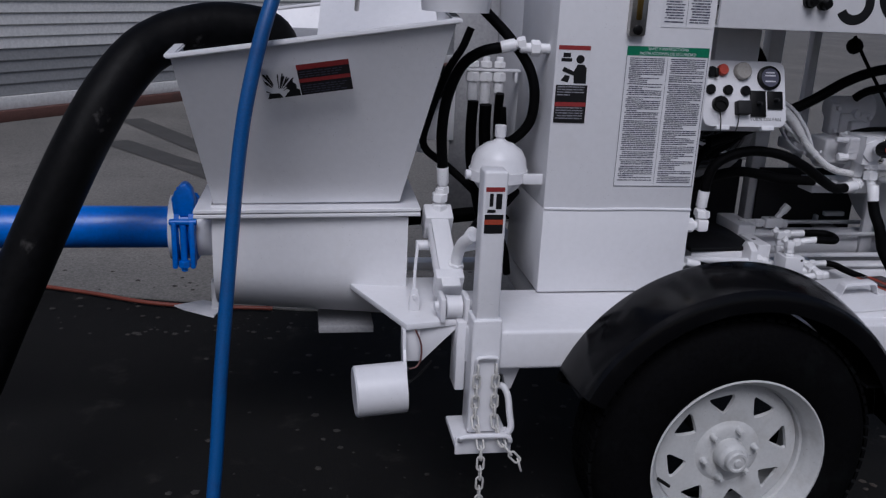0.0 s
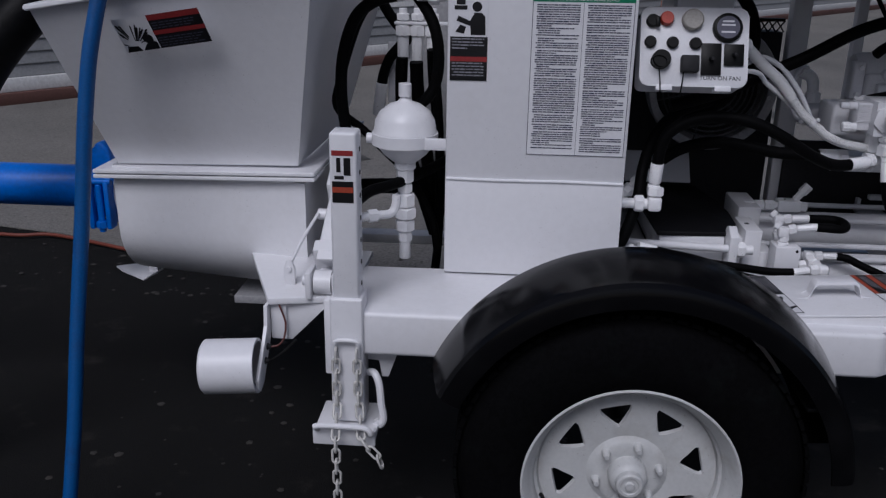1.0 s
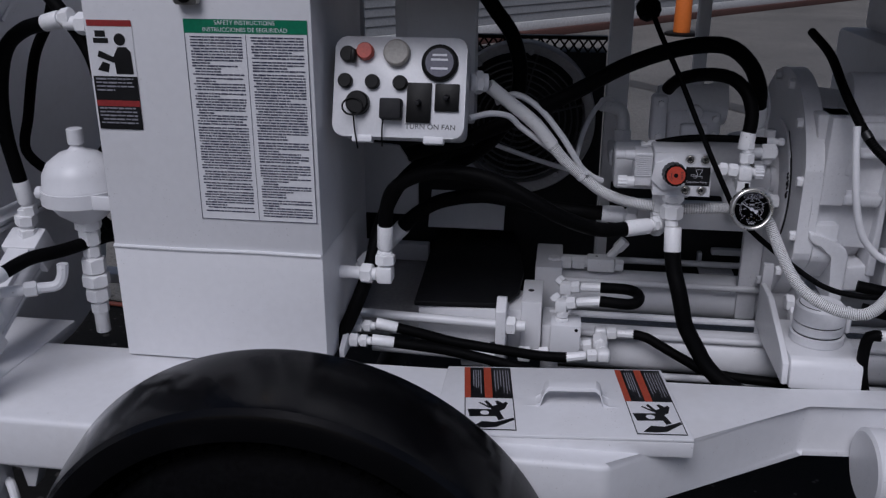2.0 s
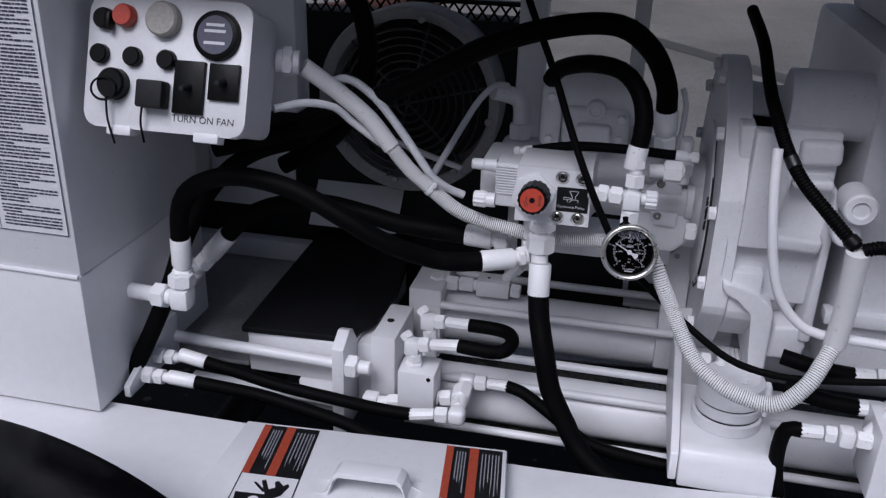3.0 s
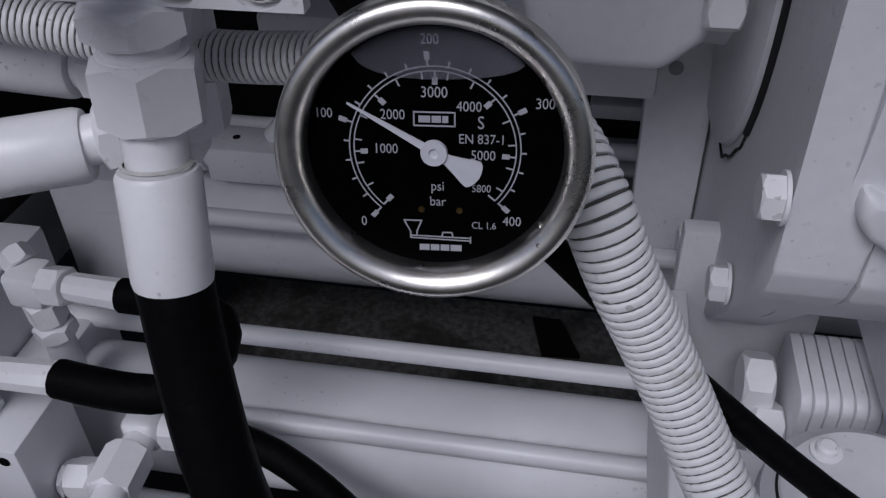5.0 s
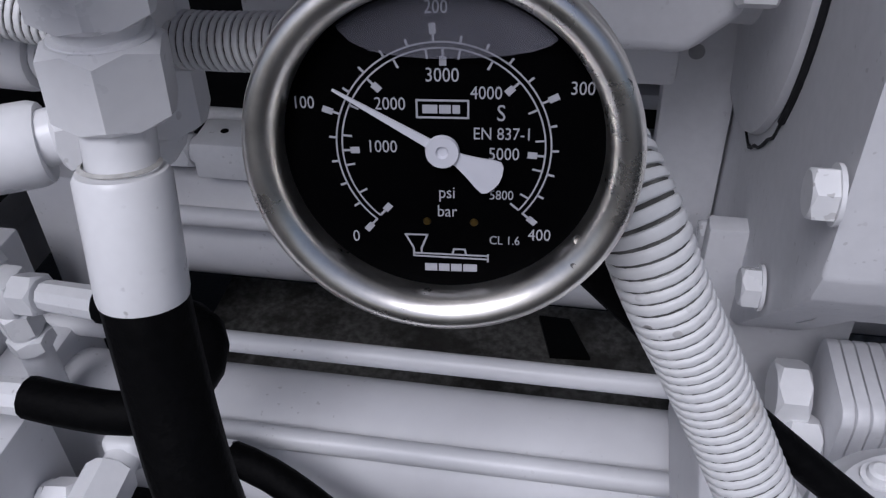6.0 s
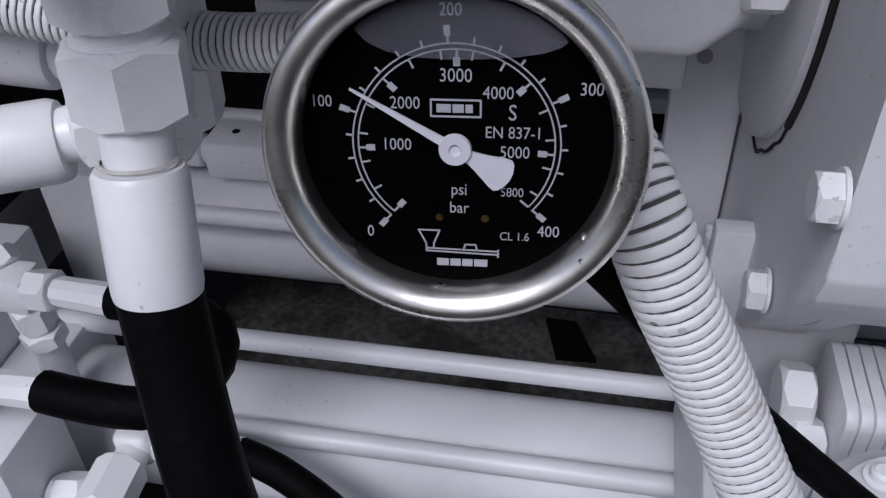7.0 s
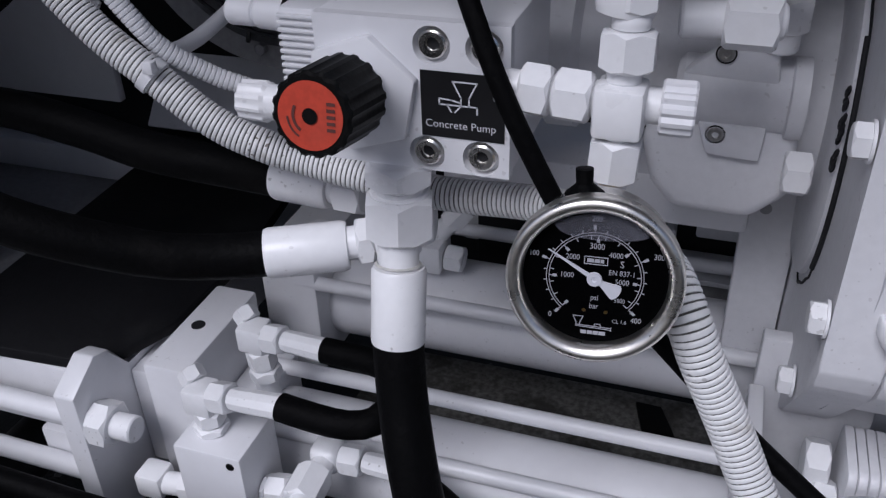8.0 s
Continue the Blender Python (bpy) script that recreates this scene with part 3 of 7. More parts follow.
# ---- wheel and fender ----
WX, WY, WZ = 0.39, -0.385, 0.325
wheel = thing("trailer_wheel", (WX, WY, 0), "black trailer tyre on a white eight-slot steel rim", "wheel")
prof = [(-0.02, 0.190), (-0.012, 0.196), (0.0, 0.214), (0.004, 0.240), (0.003, 0.275), (-0.006, 0.305), (-0.022, 0.322), (-0.04, 0.332), (-0.06, 0.336), (-0.14, 0.336), (-0.16, 0.332), (-0.18, 0.318), (-0.197, 0.28), (-0.197, 0.22), (-0.18, 0.19), (-0.02, 0.190)]
tyre = part("tyre", lathe(B(), prof, (WX, WY, WZ), -Y, 72), TYRE, wheel)
bm = B()
for k in range(72):
    a = 2 * math.pi * k / 72
    for h0, h1, s in ((-0.155, -0.118, 0.02), (-0.110, -0.075, -0.02), (-0.066, -0.032, 0.02)):
        c = [WX, WZ]
        pts = []
        for h, da in ((h0, 0), (h0, 0.062), (h1, 0.062 + s), (h1, s)):
            pts.append((h, a + da))
        lo = [bm.verts.new((WX + 0.334 * math.cos(q), WY - h, WZ + 0.334 * math.sin(q))) for h, q in pts]
        hi = [bm.verts.new((WX + 0.342 * math.cos(q), WY - h, WZ + 0.342 * math.sin(q))) for h, q in pts]
        bm.faces.new(hi)
        for i in range(4):
            bm.faces.new((lo[i], lo[(i + 1) % 4], hi[(i + 1) % 4], hi[i]))
tagged(part("tread_block", bm, TYRE, tyre), kind="stuff")
rim = part("rim", lathe(B(), [(-0.006, 0.203), (0.004, 0.209), (0.006, 0.205), (0.000, 0.199), (-0.014, 0.192), (-0.022, 0.187), (-0.026, 0.1840), (-0.044, 0.1820), (-0.047, 0.1765), (-0.060, 0.1745), (-0.063, 0.170), (-0.120, 0.168), (-0.120, 0.176), (-0.010, 0.195)], (WX, WY, WZ), -Y, 64), WHEELPAINT, wheel)


def dish(r):
    """How far the wheel disc stands out from the flange's plane, by radius."""
    t = min(1.0, max(0.0, (r - 0.072) / (0.170 - 0.072)))
    return -0.054 + 0.007 * math.sin(math.pi * t) - 0.004 * t


bm = B()
for s in range(8):
    a0 = radians(13 + 45 * s)
    mid = 0.132
    hole = [(0.147, radians(13.5)), (0.147, radians(-13.5)), (0.102, 0.0)]
    flat_hole = [V(r * math.cos(a) - mid, r * math.sin(a), 0) for r, a in hole]
    corners = [math.atan2(r * math.sin(a), r * math.cos(a) - mid) % (2 * math.pi) for r in (0.074, 0.172) for a in (radians(22.5), radians(-22.5))]
    turns = sorted([2 * math.pi * i / 36 + 0.01 for i in range(36)] + corners)
    n = len(turns)
    inner, outer = [], []
    for q in turns:
        d = V(math.cos(q), math.sin(q), 0)
        # rounded triangle
        best = 1.0
        for e in range(3):
            p0, p1 = flat_hole[e], flat_hole[(e + 1) % 3]
            nrm = V((p1 - p0).y, -(p1 - p0).x, 0).normalized()
            if nrm.dot(p0) < 0:
                nrm = -nrm
            if nrm.dot(d) > 1e-6:
                best = min(best, nrm.dot(p0) / nrm.dot(d))
        best = min(best, 0.0285)
        inner.append((mid + d.x * best, d.y * best))
        # the sector's border
        far = 0.2
        for step in range(1, 400):
            u, v = mid + d.x * step * 0.0005, d.y * step * 0.0005
            r, a = math.hypot(u, v), abs(math.atan2(v, u))
            if r > 0.1722 or r < 0.0738 or a > radians(22.55):
                far = step * 0.0005
                break
        outer.append((mid + d.x * far, d.y * far))
    rows = []
    for f in (0.0, 0.08, 0.5, 1.0):
        ring = []
        for (u0, v0), (u1, v1) in zip(inner, outer):
            u, v = u0 + (u1 - u0) * f, v0 + (v1 - v0) * f
            r, a = math.hypot(u, v), math.atan2(v, u) + a0
            ring.append(bm.verts.new((WX + r * math.cos(a), WY - dish(r) + (0.008 if f == 0 else 0), WZ + r * math.sin(a))))
        rows.append(ring)
    for p, q in zip(rows, rows[1:]):
        for i in range(n):
            bm.faces.new((p[i], p[(i + 1) % n], q[(i + 1) % n], q[i]))
part("wheel_disc", bm, WHEELPAINT, rim, "white disc with eight three-cornered slots", sharp=40)
bm = B()
lathe(bm, [(-0.0368, 0.086), (-0.0345, 0.078), (-0.029, 0.071), (-0.026, 0.064), (-0.026, 0.046), (-0.028, 0.040), (-0.028, 0.0)], (WX, WY + 0.018, WZ), -Y, 40)
part("wheel_centre", bm, WHEELPAINT, rim)
bm = B()
lathe(bm, [(-0.03, 0.038), (-0.004, 0.036), (0.002, 0.033), (0.006, 0.027), (0.018, 0.026), (0.021, 0.023), (0.021, 0.018), (0.019, 0.016), (0.019, 0.010), (0.023, 0.008), (0.023, 0.0)], (WX, WY + 0.018, WZ), -Y, 32)
part("hub_cap", bm, WHEELPAINT, wheel, "white bearing cap")
for k in range(6):
    a = radians(15 + 60 * k)
    c = V(WX + 0.062 * math.cos(a), WY + 0.030, WZ + 0.062 * math.sin(a))
    bm = B()
    lathe(bm, [(-0.028, 0.0115), (-0.022, 0.0092), (-0.010, 0.0088), (-0.005, 0.0068), (0.002, 0.0062), (0.006, 0.0048), (0.006, 0.0)], c, -Y, 12)
    part("lug_nut", bm, WHEELPAINT, wheel)
part("valve_stem", rod(B(), (WX - 0.165, WY + 0.045, WZ - 0.06), (WX - 0.155, WY + 0.005, WZ - 0.055), 0.004), BLACK, wheel)

fender = thing("fender", (0.40, -0.28, 0.40), "glossy black rounded fender over the trailer wheel", "fender")
FX, FZ, FR = 0.395, 0.325, 0.412


def arch(sec, a0, a1, n):
    """A section of (y, radius) points swept round the wheel's centre."""
    bm, rows = B(), []
    for i in range(n + 1):
        a = radians(a0 + (a1 - a0) * i / n)
        rows.append([bm.verts.new((FX + r * math.cos(a), y, FZ + r * math.sin(a))) for y, r in sec])
    for p, q in zip(rows, rows[1:]):
        for i in range(len(sec)):
            j = (i + 1) % len(sec)
            bm.faces.new((p[i], p[j], q[j], q[i]))
    bm.faces.new(rows[0]), bm.faces.new(rows[-1][::-1])
    return bm


part("fender_arch", arch([(-0.2375, FR + 0.018), (-0.2375, FR + 0.022), (-0.245, FR + 0.0235), (-0.30, FR + 0.0165), (-0.36, FR + 0.005), (-0.372, FR + 0.001), (-0.372, FR - 0.004), (-0.30, FR + 0.0115), (-0.245, FR + 0.0185)], 4, 156, 64), FENDER, fender)
# Black wall added to keep the shaded gap above the tyre dark.
part("gap_shade_wall", arch([(-0.2372, 0.346), (-0.2372, FR + 0.0176), (-0.2356, FR + 0.0176), (-0.2356, 0.346)], 4, 160, 64), TYRE, fender)
part("front_lip", arch([(-0.372, FR + 0.0008), (-0.381, FR - 0.006), (-0.386, FR - 0.020), (-0.386, FR - 0.045), (-0.381, FR - 0.045), (-0.380, FR - 0.024), (-0.376, FR - 0.012), (-0.372, FR - 0.0042)], 4, 156, 64), FENDER, fender)
for a in (24, 156):
    c = V(FX + (FR - 0.03) * math.cos(radians(a)), -0.236, FZ + (FR - 0.03) * math.sin(radians(a)))
    part("fender_stay", box(B(), c - V(0.03, 0.10, 0.004), c + V(0.03, 0.012, 0.004), None, 0.001), DARK, fender)

# ---- hopper ----
hopper = thing("hopper", (-0.57, 0.35, 0.48), "white painted steel concrete hopper with a slanted rim and round trough", "hopper")
# Corners of the funnel: near left, near right, far right, far left; top and neck.
TOP = [V(-0.858, -0.050, 1.161), V(-0.254, -0.100, 1.258), V(-0.20, 0.78, 1.30), V(-0.86, 0.84, 1.20)]
NECK = [V(-0.798, 0.150, 0.788), V(-0.344, 0.088, 0.812), V(-0.33, 0.60, 0.812), V(-0.79, 0.65, 0.788)]


def sheet(bm, quad, thick, cells=8):
    """A plate on four corners, a little twisted where they need it, thickened towards its back."""
    n = (quad[2] - quad[0]).cross(quad[3] - quad[1]).normalized() * thick
    grids = []
    for shift in (V(0, 0, 0), n):
        grids.append([[bm.verts.new(quad[0].lerp(quad[1], i / cells).lerp(quad[3].lerp(quad[2], i / cells), j / cells) - shift) for i in range(cells + 1)] for j in range(cells + 1)])
    for k, grid in enumerate(grids):
        for j in range(cells):
            for i in range(cells):
                q = [grid[j][i], grid[j][i + 1], grid[j + 1][i + 1], grid[j + 1][i]]
                bm.faces.new(q if k == 0 else q[::-1])
    rims = [[g[0][i] for i in range(cells + 1)] + [g[j][cells] for j in range(1, cells + 1)] + [g[cells][i] for i in range(cells - 1, -1, -1)] + [g[j][0] for j in range(cells - 1, 0, -1)] for g in grids]
    m = len(rims[0])
    for i in range(m):
        bm.faces.new((rims[0][i], rims[1][i], rims[1][(i + 1) % m], rims[0][(i + 1) % m]))
    return bm


for i in range(4):
    j = (i + 1) % 4
    part("funnel_side", sheet(B(), [NECK[i], NECK[j], TOP[j], TOP[i]], 0.006), WHITE, hopper)
    d = (TOP[j] - TOP[i]).normalized()
    out = d.cross(Z).normalized()
    up = V(0, 0, 0.011)
    bm = B()
    q = [TOP[i] - d * 0.004, TOP[j] + d * 0.004]
    vs = [bm.verts.new(p + o) for p in q for o in (out * 0.012 - up * 0.5, out * 0.012 + up * 0.6, -out * 0.012 + up * 0.6, -out * 0.012 - up * 0.3)]
    for f in ((0, 1, 2, 3), (7, 6, 5, 4), (0, 4, 5, 1), (1, 5, 6, 2), (2, 6, 7, 3), (3, 7, 4, 0)):
        bm.faces.new([vs[k] for k in f])
    bmesh.ops.bevel(bm, geom=list(bm.edges), offset=0.003, segments=2, affect="EDGES")
    part("rim_bar", bm, WHITE, hopper)
FL = [V(-0.843, 0.105, 0.774), V(-0.297, 0.040, 0.800), V(-0.285, 0.66, 0.800), V(-0.83, 0.71, 0.774)]
for dz, nm in ((0.008, "upper_flange"), (-0.004, "lower_flange")):
    bm = B()
    a = [bm.verts.new(p + V(0, 0, dz)) for p in FL]
    b = [bm.verts.new(p + V(0, 0, dz - 0.009)) for p in FL]
    bm.faces.new(a), bm.faces.new(b[::-1])
    for i in range(4):
        j = (i + 1) % 4
        bm.faces.new((a[i], b[i], b[j], a[j]))
    bmesh.ops.bevel(bm, geom=list(bm.edges), offset=0.0015, segments=1, affect="EDGES")
    part(nm, bm, WHITE, hopper)
# The trough: a round-bottomed section drawn from left to right, a little skewed.
bm = B()
sec = [(0.0, 0.322), (0.0, 0.20)] + [(0.235 - 0.235 * math.cos(radians(a)), 0.165 - 0.165 * math.sin(radians(a))) for a in range(0, 181, 10)] + [(0.47, 0.20), (0.47, 0.322)]
rows = []
for f in [i / 10 for i in range(11)]:
    x, y0, z0 = -0.802 + 0.478 * f, 0.125 - 0.065 * f, 0.456 + 0.012 * (1 - f)
    rows.append([bm.verts.new((x, y0 + u, z0 + v)) for u, v in sec])
for p, q in zip(rows, rows[1:]):
    for i in range(len(sec) - 1):
        bm.faces.new((p[i], q[i], q[i + 1], p[i + 1]))
bm.faces.new(rows[0]), bm.faces.new(rows[-1][::-1])
part("trough", bm, WHITE, hopper)
part("bottom_door", box(B(), (-0.540, 0.16, 0.432), (-0.395, 0.45, 0.452), None, 0.002), GREY, hopper, "grey drain door under the trough")
part("drain_flap", prism(B(), [(-0.935, 0.36), (-0.905, 0.33), (-0.82, 0.27), (-0.80, 0.36), (-0.86, 0.40)], 0.436, 0.441, None, 0.001), WHITE, hopper)
part("flap_strap", box(B(), (-0.83, 0.33, 0.441), (-0.805, 0.36, 0.52), None, 0.001), WHITE, hopper)
part("outlet_spigot", lathe(B(), [(0, 0.0), (0, 0.075), (0.09, 0.075), (0.09, 0.085), (0.12, 0.085), (0.12, 0.0)], (-0.80, 0.29, 0.687), -X, 32), WHITE, hopper)
part("inner_grate", box(B(), (-0.80, 0.30, 1.17), (-0.42, 0.70, 1.185), None, 0.003), GREY, hopper)
bm = B()
sheet(bm, [V(-0.55, 0.22, 1.14), V(-0.25, 0.16, 1.19), V(-0.24, 0.45, 1.42), V(-0.52, 0.5, 1.36)], 0.006)
part("splash_guard", bm, WHITE, hopper)
part("guard_knob", rod(B(), (-0.45, 0.20, 1.262), (-0.45, 0.17, 1.29), 0.006), STEEL, hopper)
# a rounded cover over the far right rim corner
part("corner_cover", lathe(B(), [(0, 0), (0, 0.075), (0.055, 0.082), (0.06, 0.078), (0.06, 0)], (-0.245, -0.02, 1.275), Z, 32), WHITE, hopper)

U = (TOP[1] - TOP[0]).normalized()
NN = (NECK[1] - NECK[0]).cross(TOP[0] - NECK[0]).normalized()
VV = NN.cross(U)
o = V(-0.468, -0.036, 1.1226)
o = o + NN * (NN.dot(NECK[0] - o) + 0.006)
HL = Matrix(((U.x, VV.x, NN.x, o.x), (U.y, VV.y, NN.y, o.y), (U.z, VV.z, NN.z, o.z), (0, 0, 0, 1)))
lab = part("warning_label", bar(B(), -0.188, 0.0, 0.0, 0.078, 0.0, HL), LABEL, hopper, "splash warning label with black and red fields")
part("label_field", bar(B(), -0.112, 0.0, 0.0, 0.078, 0.0005, HL), INK, lab)
bm = B()
bar(bm, -0.112, 0.065, 0.0, 0.078, 0.0008, HL), bar(bm, -0.112, 0.032, 0.0, 0.042, 0.0008, HL)
part("label_stripe", bm, REDINK, lab)
bm = B()
rnd = random.Random(2)
for v in (0.005, 0.011, 0.017, 0.023, 0.046, 0.052, 0.058):
    u = -0.108
    while u < -0.012 - 0.02 * rnd.random():
        w = 0.004 + 0.010 * rnd.random()
        bar(bm, u, v, min(u + w, -0.006), v + 0.0022, 0.001, HL)
        u += w + 0.003
part("label_print", bm, GREYINK, lab)
bm = B()
disc(bm, -0.130, 0.026, 0.011, 0.0006, HL, 14)
flat(bm, ((-0.150, 0.0), (-0.114, 0.0), (-0.114, 0.016), (-0.128, 0.024), (-0.142, 0.010)), 0.0007, HL)
flat(bm, ((-0.186, 0.0), (-0.152, 0.0), (-0.158, 0.012), (-0.180, 0.014)), 0.0007, HL)
for k in range(18):
    a = radians(20 + 150 * rnd.random())
    d, n = V(math.cos(a), math.sin(a), 0), V(-math.sin(a), math.cos(a), 0)
    c, h0, h1, w = V(-0.160, 0.012, 0), 0.012 + 0.02 * rnd.random(), 0.034 + 0.022 * rnd.random(), 0.0012 + 0.0018 * rnd.random()
    q = [c + d * h0 - n * w * 0.4, c + d * h1 - n * w, c + d * (h1 + 0.004), c + d * h1 + n * w, c + d * h0 + n * w * 0.4]
    flat(bm, [(max(-0.186, min(-0.114, p.x)), min(0.075, p.y)) for p in q], 0.0007 + 0.00001 * k, HL)
part("label_symbol", bm, INK, lab)

# ---- delivery pipe, clamp and the hoses at the hopper ----
pipe = thing("delivery_pipe", (-1.9, 0.295, 0.687), "bright blue painted steel delivery pipe", "pipe")
part("pipe_body", lathe(B(), [(0, 0), (0, 0.055), (1.6, 0.055), (1.6, 0.062), (1.62, 0.062), (1.62, 0)], (-2.515, 0.295, 0.687), X, 36), BLUE, pipe)
CX = -0.880
clamp = thing("pipe_clamp", (CX, 0.295, 0.6), "blue bolted pipe clamp joining the pipe to the hopper", "clamp")
for a0, a1 in ((8, 172), (188, 352)):
    bm = B()
    sec = [(-0.030, 0.060), (-0.030, 0.082), (-0.024, 0.090), (-0.012, 0.092), (-0.010, 0.084), (0.010, 0.084), (0.012, 0.092), (0.024, 0.090), (0.030, 0.082), (0.030, 0.060)]
    rows = []
    for i in range(25):
        a = radians(a0 + (a1 - a0) * i / 24 + 90)
        rows.append([bm.verts.new((CX + h, 0.295 + r * math.cos(a), 0.687 + r * math.sin(a))) for h, r in sec])
    for p, q in zip(rows, rows[1:]):
        for i in range(len(sec)):
            k = (i + 1) % len(sec)
            bm.faces.new((p[i], p[k], q[k], q[i]))
    bm.faces.new(rows[0]), bm.faces.new(rows[-1][::-1])
    part("clamp_half", bm, BLUE, clamp)
for s in (-1, 1):
    part("clamp_ear", box(B(), (CX + s * 0.022 - 0.007, 0.188, 0.604), (CX + s * 0.022 + 0.007, 0.225, 0.729), None, 0.005), BLUE, clamp)
part("hinge_bolt", rod(B(), (CX, 0.200, 0.596), (CX, 0.200, 0.719), 0.0085), BLUE, clamp)
part("bolt_head", hexagon(B(), (CX, 0.200, 0.606), (CX, 0.200, 0.624), 0.026), BLUE, clamp)
part("hinge_pin", rod(B(), (CX - 0.034, 0.200, 0.726), (CX + 0.034, 0.200, 0.726), 0.008), BLUE, clamp)
wedge = [(CX - 0.026, 0.731), (CX + 0.026, 0.731), (CX + 0.028, 0.776), (CX + 0.022, 0.806), (CX + 0.008, 0.822), (CX - 0.010, 0.816), (CX - 0.014, 0.797), (CX - 0.030, 0.785)]
part("clamp_lever", prism(B(), wedge, -0.262, -0.222, front(0), 0.007, 3), BLUE, clamp)

hose("worn black rubber concrete hose bending over into the hopper", [(-1.52, -0.22, 0.02), (-1.36, -0.15, 0.30), (-1.22, -0.08, 0.62), (-1.06, 0.0, 0.965), (-0.972, 0.08, 1.115), (-0.90, 0.15, 1.178), (-0.80, 0.20, 1.208), (-0.70, 0.23, 1.205), (-0.655, 0.24, 1.185), (-0.635, 0.245, 1.14)], 0.057, CONCRETE_HOSE, name="concrete_hose", seg=28)
hose("blue rubber water hose hanging down in front of the hopper", [(-0.45, 0.10, 1.72), (-0.555, 0.02, 1.50), (-0.64, -0.10, 1.29), (-0.685, -0.135, 1.13), (-0.712, -0.150, 0.98), (-0.735, -0.175, 0.76), (-0.757, -0.215, 0.52), (-0.775, -0.262, 0.27), (-0.80, -0.30, 0.08), (-0.86, -0.31, 0.022), (-1.0, -0.25, 0.02)], 0.0155, BLUE_HOSE, name="water_hose", seg=16)

# ---- jack stand, chain and foot ----
jack = thing("jack_stand", (-0.178, -0.21, 0.33), "white square-tube jack stand with a row of pin holes", "jack stand")
bm = B()
box(bm, (-0.204, -0.240, 0.60), (-0.151, -0.185, 0.962), None, 0.006, 3)
part("inner_tube", bm, WHITE, jack)
part("outer_sleeve", box(B(), (-0.211, -0.247, 0.35), (-0.144, -0.178, 0.628), None, 0.005, 3), WHITE, jack)
for k in range(7):
    z = 0.925 - 0.046 * k
    part("pin_hole", rod(B(), (-0.152, -0.208, z), (-0.1500, -0.208, z), 0.0052, seg=14), BLACK, jack)
part("foot_plate", box(B(), (-0.245, -0.285, 0.330), (-0.115, -0.150, 0.345), None, 0.004), WHITE, jack)
part("foot_lip", box(B(), (-0.245, -0.287, 0.318), (-0.115, -0.279, 0.362), None, 0.003), WHITE, jack)
part("bracket_plate", box(B(), (-0.235, -0.19, 0.43), (-0.212, -0.12, 0.60), None, 0.004), WHITE, jack)
part("foot_bail", tube(B(), [(-0.235, -0.28, 0.35), (-0.235, -0.30, 0.365), (-0.228, -0.303, 0.372), (-0.15, -0.303, 0.372), (-0.128, -0.303, 0.368), (-0.122, -0.30, 0.355), (-0.122, -0.28, 0.35)], 0.006, 10, 0.004), WHITE, jack)
JL = front(-0.2405)
lab = part("warning_label", bar(B(), -0.199, 0.826, -0.158, 0.928, 0.0, JL), LABEL, jack, "small warning label with a crush pictogram")
bm = B()
bar(bm, -0.199, 0.918, -0.158, 0.928, 0.0006, JL)
part("label_header", bm, REDINK, lab)
bm = B()
bar(bm, -0.199, 0.826, -0.158, 0.868, 0.0006, JL)
part("label_field", bm, INK, lab)
bm = B()
bar(bm, -0.199, 0.846, -0.158, 0.857, 0.0010, JL)
part("label_stripe", bm, ORANGEINK, lab)
bm = B()
bar(bm, -0.190, 0.886, -0.182, 0.914, 0.0007, JL), bar(bm, -0.176, 0.880, -0.163, 0.914, 0.0007, JL), bar(bm, -0.194, 0.872, -0.176, 0.879, 0.0007, JL)
part("label_symbol", bm, INK, lab)


def chain(label, pts, name="safety_chain"):
    """A hanging chain of alternating oval links."""
    line = curve(pts, 0.002)
    ob = thing(name, pts[0], label, "chain")
    gone, k, pitch = 0.0, 0, 0.025
    for a, b in zip(line, line[1:]):
        gone += (b - a).length
        if gone >= pitch:
            gone -= pitch
            d = (b - a).normalized()
            s, t, _ = frame_along(d)
            if k % 2:
                s = t
            s = (s if k % 2 else s).normalized()
            ring = []
            for i in range(16):
                q = 2 * math.pi * i / 16
                lift = 0.009 if math.sin(q) > 0 else -0.009
                ring.append(b + d * (math.sin(q) * 0.0075 + lift) + s * math.cos(q) * 0.0078)
            part("chain_link", loop(B(), ring, 0.0026, 6), GALV, ob)
            k += 1
    return ob


chain("galvanised safety chain hanging down the jack stand", [(-0.197, -0.258, 0.535), (-0.198, -0.258, 0.45), (-0.197, -0.262, 0.39), (-0.192, -0.312, 0.35), (-0.190, -0.315, 0.22), (-0.19, -0.315, 0.06)])
chain("galvanised safety chain hanging down the jack stand", [(-0.155, -0.258, 0.535), (-0.154, -0.258, 0.44), (-0.150, -0.262, 0.38), (-0.138, -0.310, 0.35), (-0.108, -0.318, 0.318), (-0.098, -0.315, 0.295)])
ob = thing("chain_loop", (-0.176, -0.255, 0.53), "white painted wire loop holding the safety chains", "loop")
part("wire_loop", tube(B(), [(-0.200, -0.248, 0.50), (-0.200, -0.256, 0.53), (-0.196, -0.258, 0.541), (-0.176, -0.258, 0.543), (-0.156, -0.258, 0.541), (-0.152, -0.256, 0.53), (-0.152, -0.248, 0.50)], 0.0045, 10, 0.003), WHITE, ob)
ob = thing("chain_hook", (-0.11, -0.22, 0.35), "white painted steel grab hook at the jack foot", "hook")
